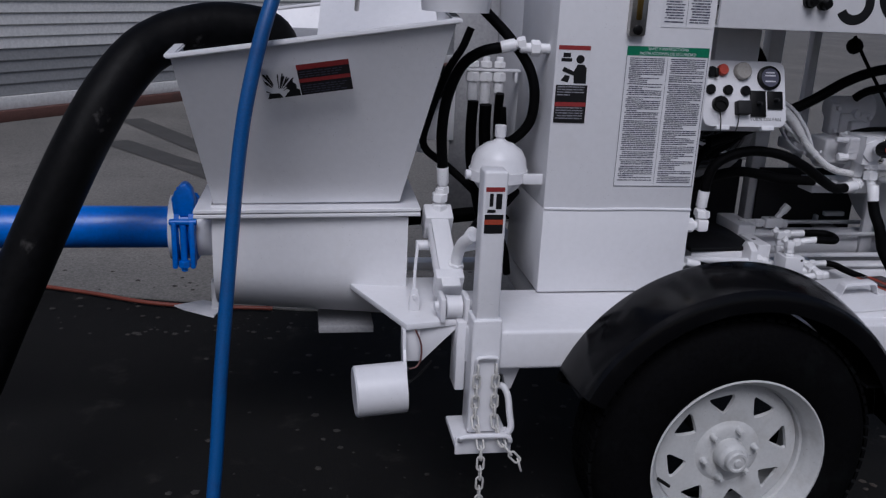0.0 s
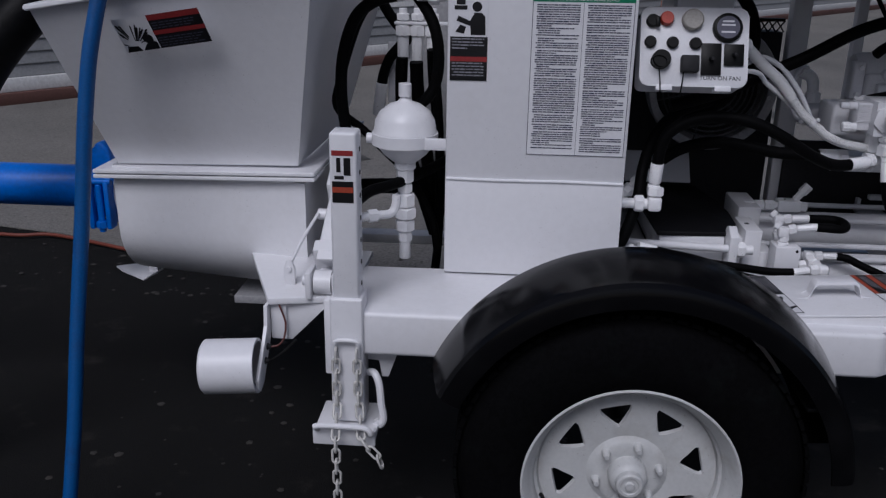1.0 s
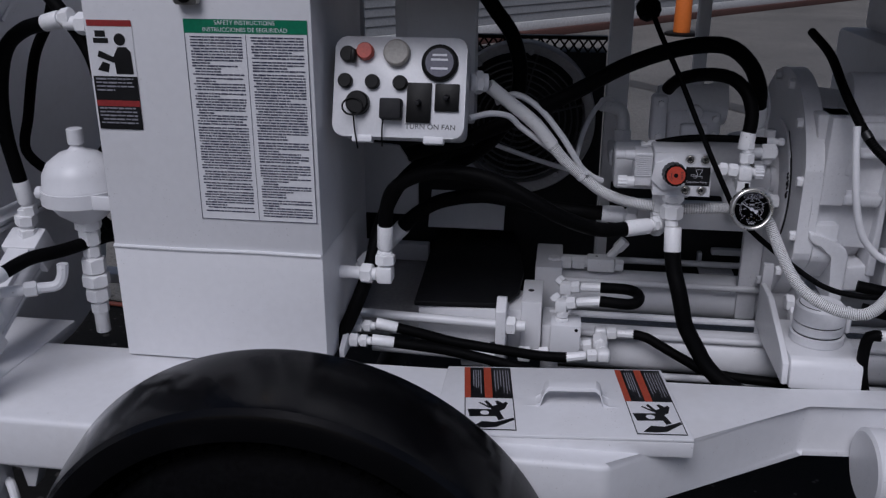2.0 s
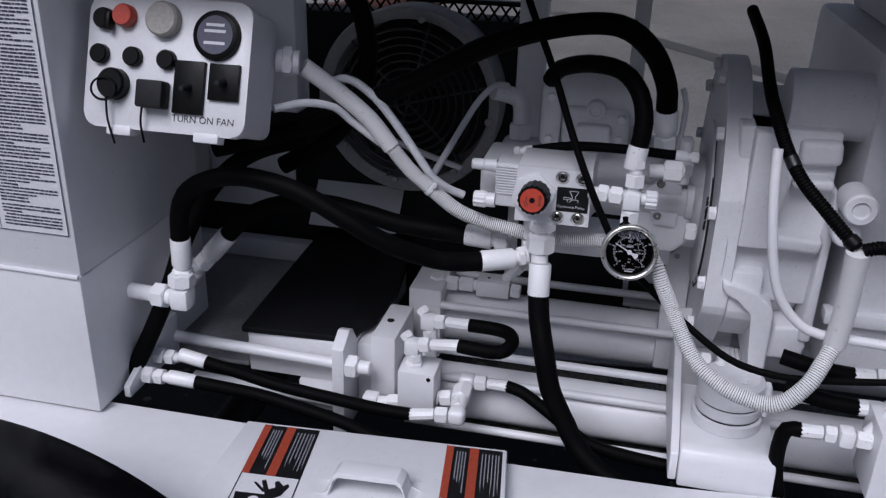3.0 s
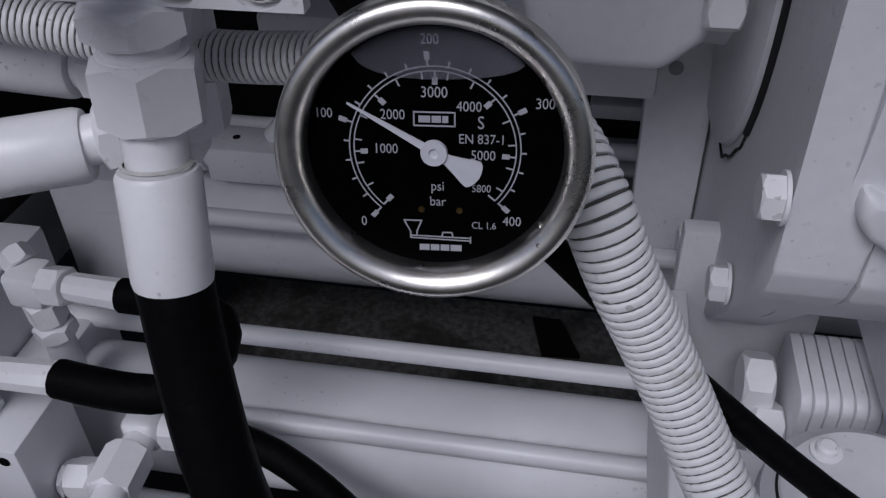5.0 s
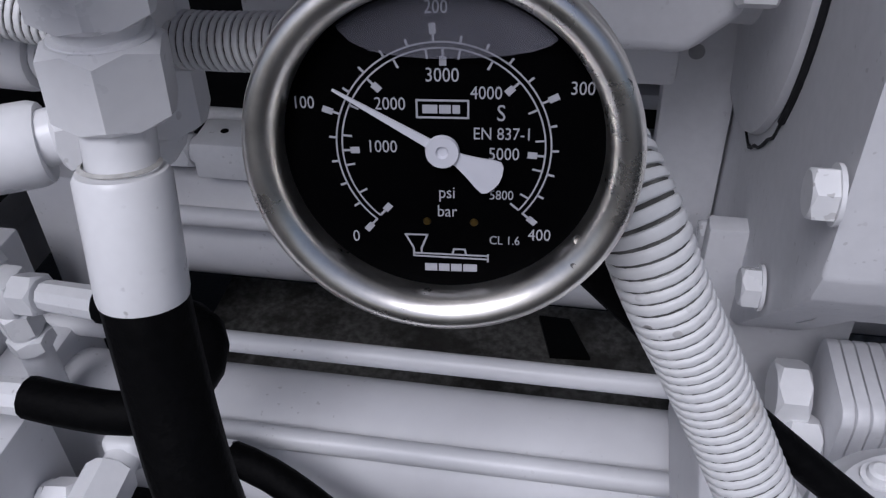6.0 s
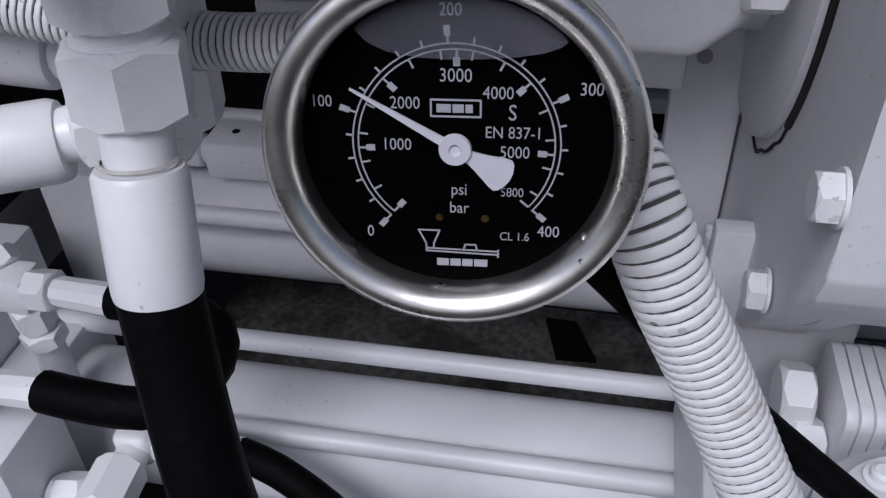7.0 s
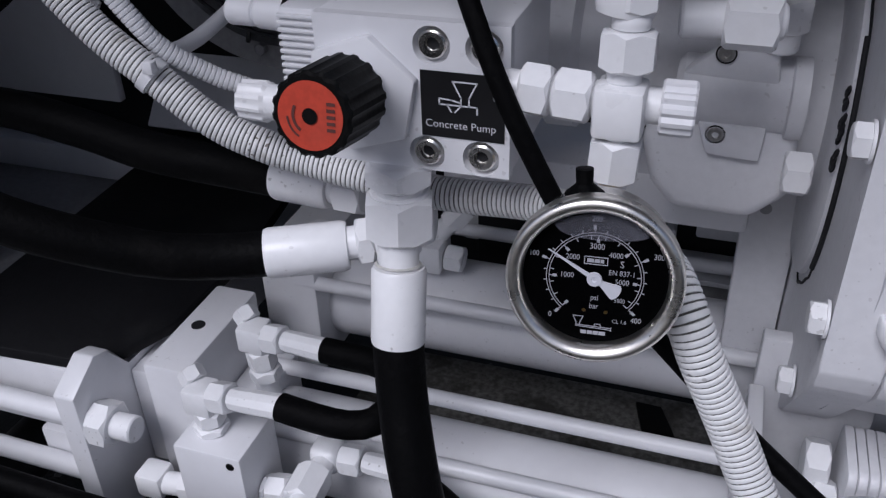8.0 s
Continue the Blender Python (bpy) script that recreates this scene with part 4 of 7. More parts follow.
part("hook_body", tube(B(), [(-0.140, -0.20, 0.445), (-0.126, -0.215, 0.450), (-0.115, -0.225, 0.43), (-0.110, -0.232, 0.39), (-0.105, -0.235, 0.355), (-0.113, -0.235, 0.340), (-0.122, -0.235, 0.350)], 0.008, 10, 0.004), WHITE, ob)

# ---- the shelf with the tail lamp and the swing cylinder ----
shelf = thing("bracket_shelf", (-0.33, -0.02, 0.58), "white three-cornered bracket plate on the hopper side", "bracket")
part("shelf_plate", prism(B(), [(-0.482, 0.13), (-0.352, -0.190), (-0.225, -0.165), (-0.185, -0.13), (-0.18, 0.13)], 0.583, 0.598, None, 0.003), WHITE, shelf)
part("gusset", prism(B(), [(-0.345, 0.583), (-0.225, 0.583), (-0.31, 0.495), (-0.345, 0.495)], 0.155, 0.165, front(0), 0.002), WHITE, shelf)
part("drop_plate", box(B(), (-0.352, -0.175, 0.50), (-0.318, -0.165, 0.583), None, 0.003), WHITE, shelf)
bm = B()
prism(bm, [(-0.012, 0.0), (0.012, 0.0), (0.012, 0.035), (0.006, 0.055), (-0.006, 0.055), (-0.012, 0.035)], 0.10, 0.108, front(0, -0.325, 0.598), 0.001)
rod(bm, (-0.325, -0.112, 0.634), (-0.325, -0.098, 0.634), 0.006)
part("cable_lug", bm, WHITE, shelf)
part("link_rod", tube(B(), [(-0.325, -0.10, 0.64), (-0.315, -0.03, 0.67), (-0.297, 0.07, 0.705)], 0.004, 8), WHITE, shelf)

lamp = thing("tail_lamp", (-0.42, -0.243, 0.415), "white round tail lamp can with a dark open back", "lamp")
LX, LY, LZ = -0.4720, -0.2600, 0.4700
part("lamp_can", lathe(B(), [(0, 0), (0, 0.052), (0.004, 0.0565), (0.112, 0.0565), (0.112, 0.050), (0.03, 0.050), (0.03, 0)], (LX, LY, LZ), V(1, 0.06, 0.05), 40), WHITE, lamp)
part("lamp_inside", lathe(B(), [(0, 0), (0, 0.049), (0.002, 0.049), (0.002, 0)], (LX + 0.075, LY + 0.0045, LZ + 0.0037), V(1, 0.06, 0.05), 32), BLACK, lamp)
SIDE = Matrix(((0, 0, 1, 0), (1, 0, 0, 0), (0, 1, 0, 0), (0, 0, 0, 1)))
part("lamp_bracket", prism(B(), [(-0.158, 0.583), (-0.196, 0.583), (-0.200, 0.540), (-0.214, 0.524), (-0.283, 0.454), (-0.281, 0.434), (-0.268, 0.424), (-0.243, 0.432), (-0.172, 0.510), (-0.160, 0.535)], -0.360, -0.3525, SIDE, 0.0012), WHITE, lamp, "white slanting strap across the open back")
for y0, z0 in ((-0.208, 0.497), (-0.228, 0.474)):
    part("lamp_bolt", lathe(B(), [(0, 0), (0, 0.0078), (0.002, 0.0078), (0.0025, 0.0055), (0.008, 0.005), (0.008, 0)], (-0.3528, y0, z0), X, 14), DARK, lamp)
part("lamp_wire", tube(B(), [(-0.335, -0.178, 0.590), (-0.325, -0.187, 0.572), (-0.316, -0.19, 0.545), (-0.318, -0.20, 0.515), (-0.330, -0.207, 0.500), (-0.346, -0.208, 0.497)], 0.0022, 6), WIRE, lamp)
part("lamp_wire", tube(B(), [(-0.346, -0.228, 0.474), (-0.325, -0.216, 0.484), (-0.305, -0.205, 0.500), (-0.292, -0.20, 0.512)], 0.0028, 6), BLACK, lamp, "black lamp wire")

cylr = thing("swing_cylinder", (-0.24, -0.02, 0.60), "white hydraulic swing cylinder leaning down to a clevis", "hydraulic cylinder")
a, b = V(-0.243, 0.115, 0.752), V(-0.240, -0.135, 0.622)
d = (b - a).normalized()
part("barrel", rod(B(), a, a + d * 0.215, 0.030, seg=28), WHITE, cylr)
bm = B()
CM = Matrix.Translation(a) @ d.to_track_quat("Z", "X").to_matrix().to_4x4()
for s in (-1, 1):
    box(bm, (s * 0.027 - 0.005, -0.022, -0.02), (s * 0.027 + 0.005, 0.022, 0.25), CM, 0.002)
part("side_strap", bm, WHITE, cylr)
part("head_block", box(B(), (-0.036, -0.036, -0.03), (0.036, 0.036, 0.025), CM, 0.005), WHITE, cylr)
part("gland_block", box(B(), (-0.034, -0.034, 0.195), (0.034, 0.034, 0.228), CM, 0.005), WHITE, cylr)
for s in (-1, 1):
    part("clevis_cheek", box(B(), (-0.240 + s * 0.028 - 0.007, -0.185, 0.596), (-0.240 + s * 0.028 + 0.007, -0.12, 0.655), None, 0.006), WHITE, cylr)
part("clevis_pin", rod(B(), (-0.285, -0.153, 0.628), (-0.195, -0.153, 0.628), 0.011), WHITE, cylr)
part("rod_eye", lathe(B(), [(-0.018, 0), (-0.018, 0.026), (0.018, 0.026), (0.018, 0)], (-0.240, -0.153, 0.625), X, 24), WHITE, cylr)
bm = B()
rod(bm, (-0.300, 0.083, 0.700), (-0.262, 0.083, 0.700), 0.013)
part("trunnion", bm, WHITE, cylr)
bm = B()
tube(bm, [(-0.222, -0.06, 0.69), (-0.220, -0.07, 0.725), (-0.216, -0.09, 0.755), (-0.208, -0.115, 0.775), (-0.200, -0.125, 0.785)], 0.014, 14, 0.006)
hexagon(bm, (-0.222, -0.055, 0.675), (-0.222, -0.062, 0.702), 0.034)
part("elbow_fitting", bm, FITTING, cylr)
bm = B()
rod(bm, (-0.215, -0.06, 0.735), (-0.14, -0.02, 0.735), 0.010)
hexagon(bm, (-0.165, -0.033, 0.735), (-0.145, -0.023, 0.735), 0.026)
tube(bm, [(-0.145, -0.022, 0.735), (-0.118, -0.008, 0.736), (-0.108, 0.0, 0.752), (-0.106, 0.003, 0.775)], 0.010, 10, 0.005)
part("side_elbow", bm, FITTING, cylr)

# ---- accumulator ----
acc = thing("accumulator", (-0.098, 0.09, 0.60), "white painted bladder accumulator strapped to the column", "accumulator")
AX, AY = -0.098, 0.092
part("shell", lathe(B(), [(0, 0), (0, 0.020), (0.006, 0.030), (0.022, 0.050), (0.045, 0.066), (0.064, 0.0700), (0.066, 0.0715), (0.074, 0.0715), (0.076, 0.0700), (0.098, 0.067), (0.118, 0.056), (0.134, 0.034), (0.139, 0.018), (0.146, 0.011), (0.152, 0.011), (0.152, 0)], (AX, AY, 0.827), Z, 48), WHITE, acc, sharp=60)
part("gas_cap", rod(B(), (AX, AY, 0.977), (AX, AY, 1.006), 0.0145), WHITE, acc)
bm = B()
lathe(bm, [(0, 0.0712), (0, 0.0745), (0.026, 0.0745), (0.026, 0.0712), (0, 0.0712)], (AX, AY, 0.871), Z, 48)
part("strap_band", bm, WHITE, acc)
part("strap_tab", box(B(), (AX + 0.05, AY - 0.062, 0.871), (0.001, AY - 0.054, 0.897), None, 0.002), WHITE, acc)
part("strap_bolt", rod(B(), (AX - 0.085, AY - 0.012, 0.884), (AX - 0.072, AY - 0.012, 0.884), 0.012), WHITE, acc)
for z0, z1, w in ((0.812, 0.834, 0.044), (0.782, 0.813, 0.036), (0.758, 0.779, 0.030), (0.724, 0.755, 0.040), (0.696, 0.722, 0.046), (0.666, 0.693, 0.040), (0.640, 0.662, 0.030)):
    part("hex_adapter", hexagon(B(), (AX, AY, z0), (AX, AY, z1), w, turn=0.3), FITTING, acc)
part("down_pipe", rod(B(), (AX, AY, 0.598), (AX, AY, 0.835), 0.0135), FITTING, acc)

# ---- labels and sight gauge on the column ----
CF = front(0.0018)
rnd = random.Random(7)


def print_lines(bm, u0, u1, v0, v1, step, h, m, ink=0.6):
    """Rows of print too small to read, as plain word-long bars."""
    v = v1
    while v - step > v0:
        end = u1 if rnd.random() < 0.78 else u0 + (u1 - u0) * (0.3 + 0.6 * rnd.random())
        u = u0 + (0.0 if rnd.random() < 0.75 else 0.004)
        while u < end - 0.002:
            w = step * (0.6 + 2.4 * rnd.random())
            bar(bm, u, v - step * ink * (0.85 + 0.3 * rnd.random()), min(u + w, end), v, h, m)
            u += w + step * 0.24
        v -= step * (1.0 if rnd.random() < 0.9 else 1.4)
    return bm


lab = part("safety_label", bar(B(), 0.172, 0.876, 0.377, 1.213, 0.0, CF), LABEL, col, "tall white safety instruction label with green heading")
part("label_header", bar(B(), 0.172, 1.191, 0.377, 1.213, 0.0006, CF), GREEN, lab)
bm = B()
words(bm, "SAFETY INSTRUCTIONS", 0.274, 1.2075, 0.0095, 0.0010, CF)
words(bm, "INSTRUCCIONES DE SEGURIDAD", 0.274, 1.1965, 0.0095, 0.0010, CF)
part("label_heading", bm, LABEL, lab)
bm = B()
print_lines(bm, 0.181, 0.268, 0.884, 1.186, 0.0046, 0.0007, CF, 0.50)
part("label_print", bm, TEXTINK, lab)
bm = B()
print_lines(bm, 0.283, 0.370, 0.880, 1.186, 0.0046, 0.0007, CF, 0.50)
part("label_print", bm, TEXTINK, lab)
bm = B()
for u0, v0, u1, v1 in ((0.172, 0.876, 0.1732, 1.191), (0.3758, 0.876, 0.377, 1.191), (0.172, 0.876, 0.377, 0.8772), (0.2745, 0.878, 0.2753, 1.189)):
    bar(bm, u0, v0, u1, v1, 0.0008, CF)
part("label_rule", bm, GREYINK, lab)
lab = part("instruction_label", bar(B(), 0.247, 1.258, 0.372, 1.40, 0.0, CF), LABEL, col, "white instruction label with two columns of small print")
bm = B()
print_lines(bm, 0.255, 0.302, 1.266, 1.395, 0.0062, 0.0007, CF, 0.5)
print_lines(bm, 0.317, 0.366, 1.266, 1.395, 0.0062, 0.0007, CF, 0.5)
bar(bm, 0.309, 1.262, 0.3098, 1.398, 0.0007, CF)
part("label_print", bm, GREYINK, lab)
lab = part("warning_label", bar(B(), 0.006, 1.029, 0.083, 1.209, 0.0, CF), LABEL, col, "warning label with a reading pictogram over black print fields")
part("label_header", bar(B(), 0.006, 1.199, 0.083, 1.209, 0.0006, CF), REDINK, lab)
part("label_field", bar(B(), 0.006, 1.029, 0.083, 1.118, 0.0006, CF), INK, lab)
part("label_stripe", bar(B(), 0.006, 1.068, 0.083, 1.078, 0.0009, CF), REDINK, lab)
bm = B()
print_lines(bm, 0.010, 0.076, 1.032, 1.066, 0.0062, 0.0010, CF, 0.42)
print_lines(bm, 0.010, 0.076, 1.084, 1.115, 0.0062, 0.0010, CF, 0.42)
part("label_print", bm, TEXTLIGHT, lab)
bm = B()
disc(bm, 0.060, 1.178, 0.010, 0.0007, CF, 16)
flat(bm, ((0.048, 1.122), (0.078, 1.122), (0.077, 1.158), (0.070, 1.166), (0.055, 1.166), (0.046, 1.150)), 0.0008, CF)
flat(bm, ((0.018, 1.150), (0.046, 1.140), (0.050, 1.148), (0.022, 1.160)), 0.0009, CF)
flat(bm, ((0.016, 1.128), (0.034, 1.124), (0.038, 1.138), (0.026, 1.142)), 0.0007, CF)
bar(bm, 0.014, 1.172, 0.040, 1.180, 0.0007, CF), bar(bm, 0.018, 1.182, 0.036, 1.192, 0.0007, CF)
part("label_symbol", bm, INK, lab)

sight = thing("sight_gauge", (0.185, 0.0, 1.235), "steel oil level sight gauge with a black screw", "sight gauge")
part("gauge_body", prism(B(), rounded(0.166, 1.236, 0.205, 1.40, 0.006), 0.0, 0.018, front(0.003), 0.002), STEEL, sight)
part("sight_window", prism(B(), rounded(0.179, 1.272, 0.192, 1.385, 0.004), 0.0, 0.003, front(-0.0145), 0.0008), BRASS, sight)
part("gauge_screw", lathe(B(), [(0, 0), (0, 0.011), (0.005, 0.011), (0.006, 0.009), (0.006, 0)], (0.1855, -0.0145, 1.250), -Y, 20), BLACK, sight)

# ---- hoses and bulkhead between hopper and column ----
hose("black hose hanging down beside the column edge", [(-0.050, 0.300, 1.02), (-0.040, 0.300, 0.90), (-0.034, 0.300, 0.76), (-0.034, 0.300, 0.64), (-0.040, 0.310, 0.53), (-0.05, 0.33, 0.45)], 0.0115)
hose("thick black hose crossing behind the accumulator", [(-0.36, 0.50, 0.64), (-0.26, 0.50, 0.655), (-0.16, 0.50, 0.66), (-0.05, 0.50, 0.67), (0.06, 0.50, 0.675)], 0.022)
hose("thick black hydraulic hose looping from the swing cylinder to the column", [(-0.236, 0.112, 0.893), (-0.243, 0.104, 0.985), (-0.234, 0.098, 1.07), (-0.205, 0.09, 1.145), (-0.162, 0.085, 1.180), (-0.112, 0.077, 1.194)], 0.0135, a=(0.045, 0.02), b=(0.035, 0.02))
bm = B()
hexagon(bm, (-0.045, 0.066, 1.195), (-0.022, 0.064, 1.195), 0.034)
rod(bm, (-0.07, 0.068, 1.195), (0.002, 0.062, 1.195), 0.012)
solid("bulkhead_fitting", bm, FITTING, "white hexagon hose fitting screwed into the column", "fitting")
bm = B()
for z0, z1, w in ((0.752, 0.776, 0.036), (0.778, 0.80, 0.034), (0.806, 0.828, 0.036)):
    hexagon(bm, (-0.24, 0.115, z0), (-0.239, 0.114, z1), w)
rod(bm, (-0.24, 0.115, 0.745), (-0.238, 0.113, 0.84), 0.013)
solid("port_adapter", bm, FITTING, "white hexagon adapter on the swing cylinder head", "fitting")
hose("black hydraulic hose hanging in a bow beside the column", [(-0.23, 0.12, 1.36), (-0.18, 0.10, 1.30), (-0.125, 0.10, 1.25), (-0.086, 0.09, 1.21), (-0.042, 0.08, 1.15), (-0.0245, 0.075, 1.09), (-0.027, 0.085, 1.02), (-0.050, 0.12, 0.972), (-0.08, 0.15, 0.945)], 0.0125)
hose("thin black hose running behind the hopper", [(-0.165, 0.2, 1.23), (-0.185, 0.2, 1.18), (-0.222, 0.2, 1.117), (-0.262, 0.21, 1.0), (-0.272, 0.2, 0.93), (-0.21, 0.19, 0.88), (-0.148, 0.18, 0.825), (-0.10, 0.19, 0.77), (-0.045, 0.20, 0.66), (-0.03, 0.2, 0.58)], 0.010)
hose("black hose from the swing cylinder behind the accumulator", [(-0.185, -0.055, 0.775), (-0.160, -0.01, 0.787), (-0.123, 0.05, 0.785), (-0.06, 0.16, 0.79), (-0.01, 0.25, 0.80)], 0.0125, a=(0.03, 0))
bulk = thing("hose_bulkhead", (-0.07, 0.3, 1.12), "grey steel shelf with three hydraulic hose ends below it", "bracket")
part("shelf_plate", box(B(), (-0.150, 0.31, 1.112), (-0.002, 0.338, 1.119), None, 0.002), WHITE, bulk)
part("shelf_lip", box(B(), (-0.018, 0.31, 1.085), (-0.010, 0.338, 1.112), None, 0.002), WHITE, bulk)
for x, z in ((-0.130, 1.035), (-0.095, 1.025), (-0.058, 1.055)):
    bm = B()
    hexagon(bm, (x, 0.325, 1.085), (x, 0.325, 1.111), 0.034)
    rod(bm, (x, 0.325, z), (x, 0.325, 1.09), 0.014)
    part("hose_end", bm, FITTING, bulk)
    bm = B()
    rod(bm, (x, 0.325, 1.121), (x, 0.325, 1.15), 0.010)
    hexagon(bm, (x, 0.325, 1.122), (x, 0.325, 1.138), 0.028)
    part("upper_fitting", bm, FITTING, bulk)
hose("black hydraulic hose hanging from the bulkhead shelf", [(-0.130, 0.30, 1.036), (-0.132, 0.30, 0.95), (-0.125, 0.30, 0.86), (-0.09, 0.32, 0.72), (-0.05, 0.34, 0.58)], 0.015)
hose("black hydraulic hose hanging from the bulkhead shelf", [(-0.095, 0.30, 1.026), (-0.092, 0.31, 0.95), (-0.075, 0.33, 0.82), (-0.05, 0.36, 0.62)], 0.0165)
hose("black hydraulic hose hanging from the bulkhead shelf", [(-0.058, 0.30, 1.056), (-0.055, 0.32, 0.97), (-0.04, 0.34, 0.82), (-0.03, 0.38, 0.62)], 0.012)
hose("black hose bending down to a grey sleeve", [(-0.25, 0.59, 1.24), (-0.232, 0.58, 1.19), (-0.210, 0.58, 1.135), (-0.178, 0.58, 1.09), (-0.146, 0.57, 1.058), (-0.170, 0.57, 1.03), (-0.196, 0.57, 1.0), (-0.213, 0.57, 0.958), (-0.218, 0.57, 0.93)], 0.0145, b=(0.09, 0.0))
bm = B()
rod(bm, (-0.45, 0.50, 0.655), (0.05, 0.50, 0.655), 0.010)
solid("rear_rail", bm, WHITE, "white horizontal rail behind the accumulator", "rail")

# ---- control box ----
CB = Matrix.Translation((0.401, 0.030, 1.024)) @ Matrix(((1, 0, 0, 0), (0, 0.342, -0.940, 0), (0, 0.940, 0.342, 0), (0, 0, 0, 1)))
cb = thing("control_box", (0.51, 0.1, 1.02), "white control box with switches, lamps and an hour meter", "control box")
part("box_face", prism(B(), rounded(0, 0, 0.222, 0.166, 0.018), -0.022, 0.0, CB, 0.003), LABEL, cb, "white lid with rounded corners")
part("box_body", prism(B(), rounded(0.003, 0.004, 0.219, 0.162, 0.012), -0.085, -0.022, CB, 0.002), WHITE, cb, "white box body")
part("box_hanger", box(B(), (0.497, 0.215, 1.010), (0.622, 0.262, 1.262), None, 0.003), WHITE, cb, "white channel post behind the box")
part("hanger_flange", box(B(), (0.470, 0.252, 1.030), (0.4965, 0.262, 1.262), None, 0.001), WHITE, cb)
place = lambda f, g: (0.222 * f, 0.166 * g)  # noqa: E731


def knob(nm, f, g, r, h, mat, label="", seg=24):
    u, v = place(f, g)
    return part(nm, lathe(B(), [(0, 0), (0, r), (h * 0.8, r * 0.97), (h, r * 0.85), (h, 0)], CB @ V(u, v, 0.0), CB.to_3x3() @ Z, seg), mat, cb, label)


knob("red_lamp", 0.235, 0.845, 0.0145, 0.014, RED, "domed red lamp")
knob("selector_knob", 0.105, 0.815, 0.0135, 0.012, BLACK, "black selector knob")
bm = B()
u, v = place(0.15, 0.80)
box(bm, (u - 0.004, v - 0.012, 0.004), (u + 0.004, v + 0.010, 0.016), CB, 0.002)
part("selector_grip", bm, BLACK, cb)
knob("beige_button", 0.475, 0.835, 0.0225, 0.014, TAN, "grey-beige mushroom button")
meter = knob("hour_meter", 0.80, 0.745, 0.031, 0.009, BLACK, "round black hour meter", 36)
bm = B()
u, v = place(0.80, 0.745)
disc(bm, u, v, 0.0235, 0.0094, CB, 30)
part("meter_face", bm, GREYINK, meter)
bm = B()
for dv, w in ((0.012, 0.012), (0.0045, 0.014), (-0.010, 0.014)):
    bar(bm, u - w, v + dv - 0.0018, u + w, v + dv + 0.0018, 0.0097, CB)
part("meter_print", bm, DIALINK, meter)
for f, g in ((0.09, 0.55), (0.297, 0.545), (0.508, 0.54)):
    knob("push_button", f, g, 0.0125, 0.010, BLACK)
k = knob("key_socket", 0.195, 0.33, 0.020, 0.016, BLACK, "black capped key socket")
bm = B()
u, v = place(0.195, 0.33)
ring = [CB @ V(u - 0.006 + 0.017 * math.cos(a), v - 0.008 + 0.014 * math.sin(a), 0.018) for a in (2 * math.pi * i / 20 for i in range(20))]
part("cap_ring", loop(bm, ring, 0.0016, 6), BLACK, k)
bm = B()
u, v = place(0.455, 0.265)
box(bm, (u - 0.018, v - 0.016, 0.0), (u + 0.018, v + 0.018, 0.022), CB, 0.003)
s = part("remote_socket", bm, DARK, cb, "dark grey flip-lid socket")
for (u0, v0), (u1, v1), nm in ((place(0.565, 0.15), place(0.748, 0.545), "rocker_switch"), (place(0.775, 0.27), place(0.955, 0.54), "rocker_switch")):
    sw = part(nm, box(B(), (u0, v0, 0.0), (u1, v1, 0.006), CB, 0.001), BLACK, cb)
    um, vm = (u0 + u1) / 2, (v0 + v1) / 2
    part("toggle", lathe(B(), [(0, 0.0055), (0.004, 0.005), (0.018, 0.0035), (0.019, 0.0)], CB @ V(um, vm, 0.006), CB.to_3x3() @ V(0, -0.2, 1), 12), DARK, sw)
bm = B()
words(bm, "TURN ON FAN", 0.166, 0.0185, 0.0125, 0.0005, CB)
part("fan_lettering", bm, INK, cb)
for u in (0.035, 0.155):
    part("latch", box(B(), (u, -0.009, -0.018), (u + 0.034, 0.003, 0.002), CB, 0.002), WHITE, cb)
for p0, p1 in ((place(0.17, 0.24), (0.045, -0.02)), (place(0.40, 0.2), (0.086, -0.015))):
    bm = B()
    tube(bm, [CB @ V(p0[0], p0[1], 0.012), CB @ V((p0[0] + p1[0]) / 2, (p0[1] + p1[1]) / 2, 0.010), CB @ V(p1[0], p1[1], -0.004)], 0.0014, 6, 0.004)
    part("cap_tether", bm, BLACK, cb)
bm = B()
rod(bm, (0.620, 0.150, 1.098), (0.650, 0.158, 1.096), 0.016, seg=16)
hexagon(bm, (0.628, 0.152, 1.0975), (0.642, 0.156, 1.0965), 0.036)
part("conduit_gland", bm, WHITE, cb)

# ---- conduits ----
MAIN = [(0.6510, 0.1660, 1.090), (0.693, 0.187, 1.053), (0.735, 0.190, 1.019), (0.767, 0.192, 0.980), (0.795, 0.195, 0.947), (0.823, 0.197, 0.924), (0.854, 0.200, 0.899), (0.881, 0.204, 0.885), (0.9179, 0.2102, 0.8735), (0.9901, 0.2106, 0.8643), (1.063, 0.1973, 0.8734), (1.109, 0.1618, 0.8843), (1.128, 0.1290, 0.8890), (1.139, 0.1120, 0.8800), (1.148, 0.1060, 0.8620), (1.158, 0.1050, 0.8420), (1.168, 0.1030, 0.8220), (1.180, 0.0960, 0.8000), (1.196, 0.0800, 0.7780), (1.215, 0.0640, 0.7640), (1.246, 0.0490, 0.7520), (1.281, 0.0403, 0.7472), (1.305, 0.0364, 0.755), (1.330, 0.0440, 0.7800), (1.347, 0.0620, 0.8060), (1.3585, 0.0765, 0.8260)]
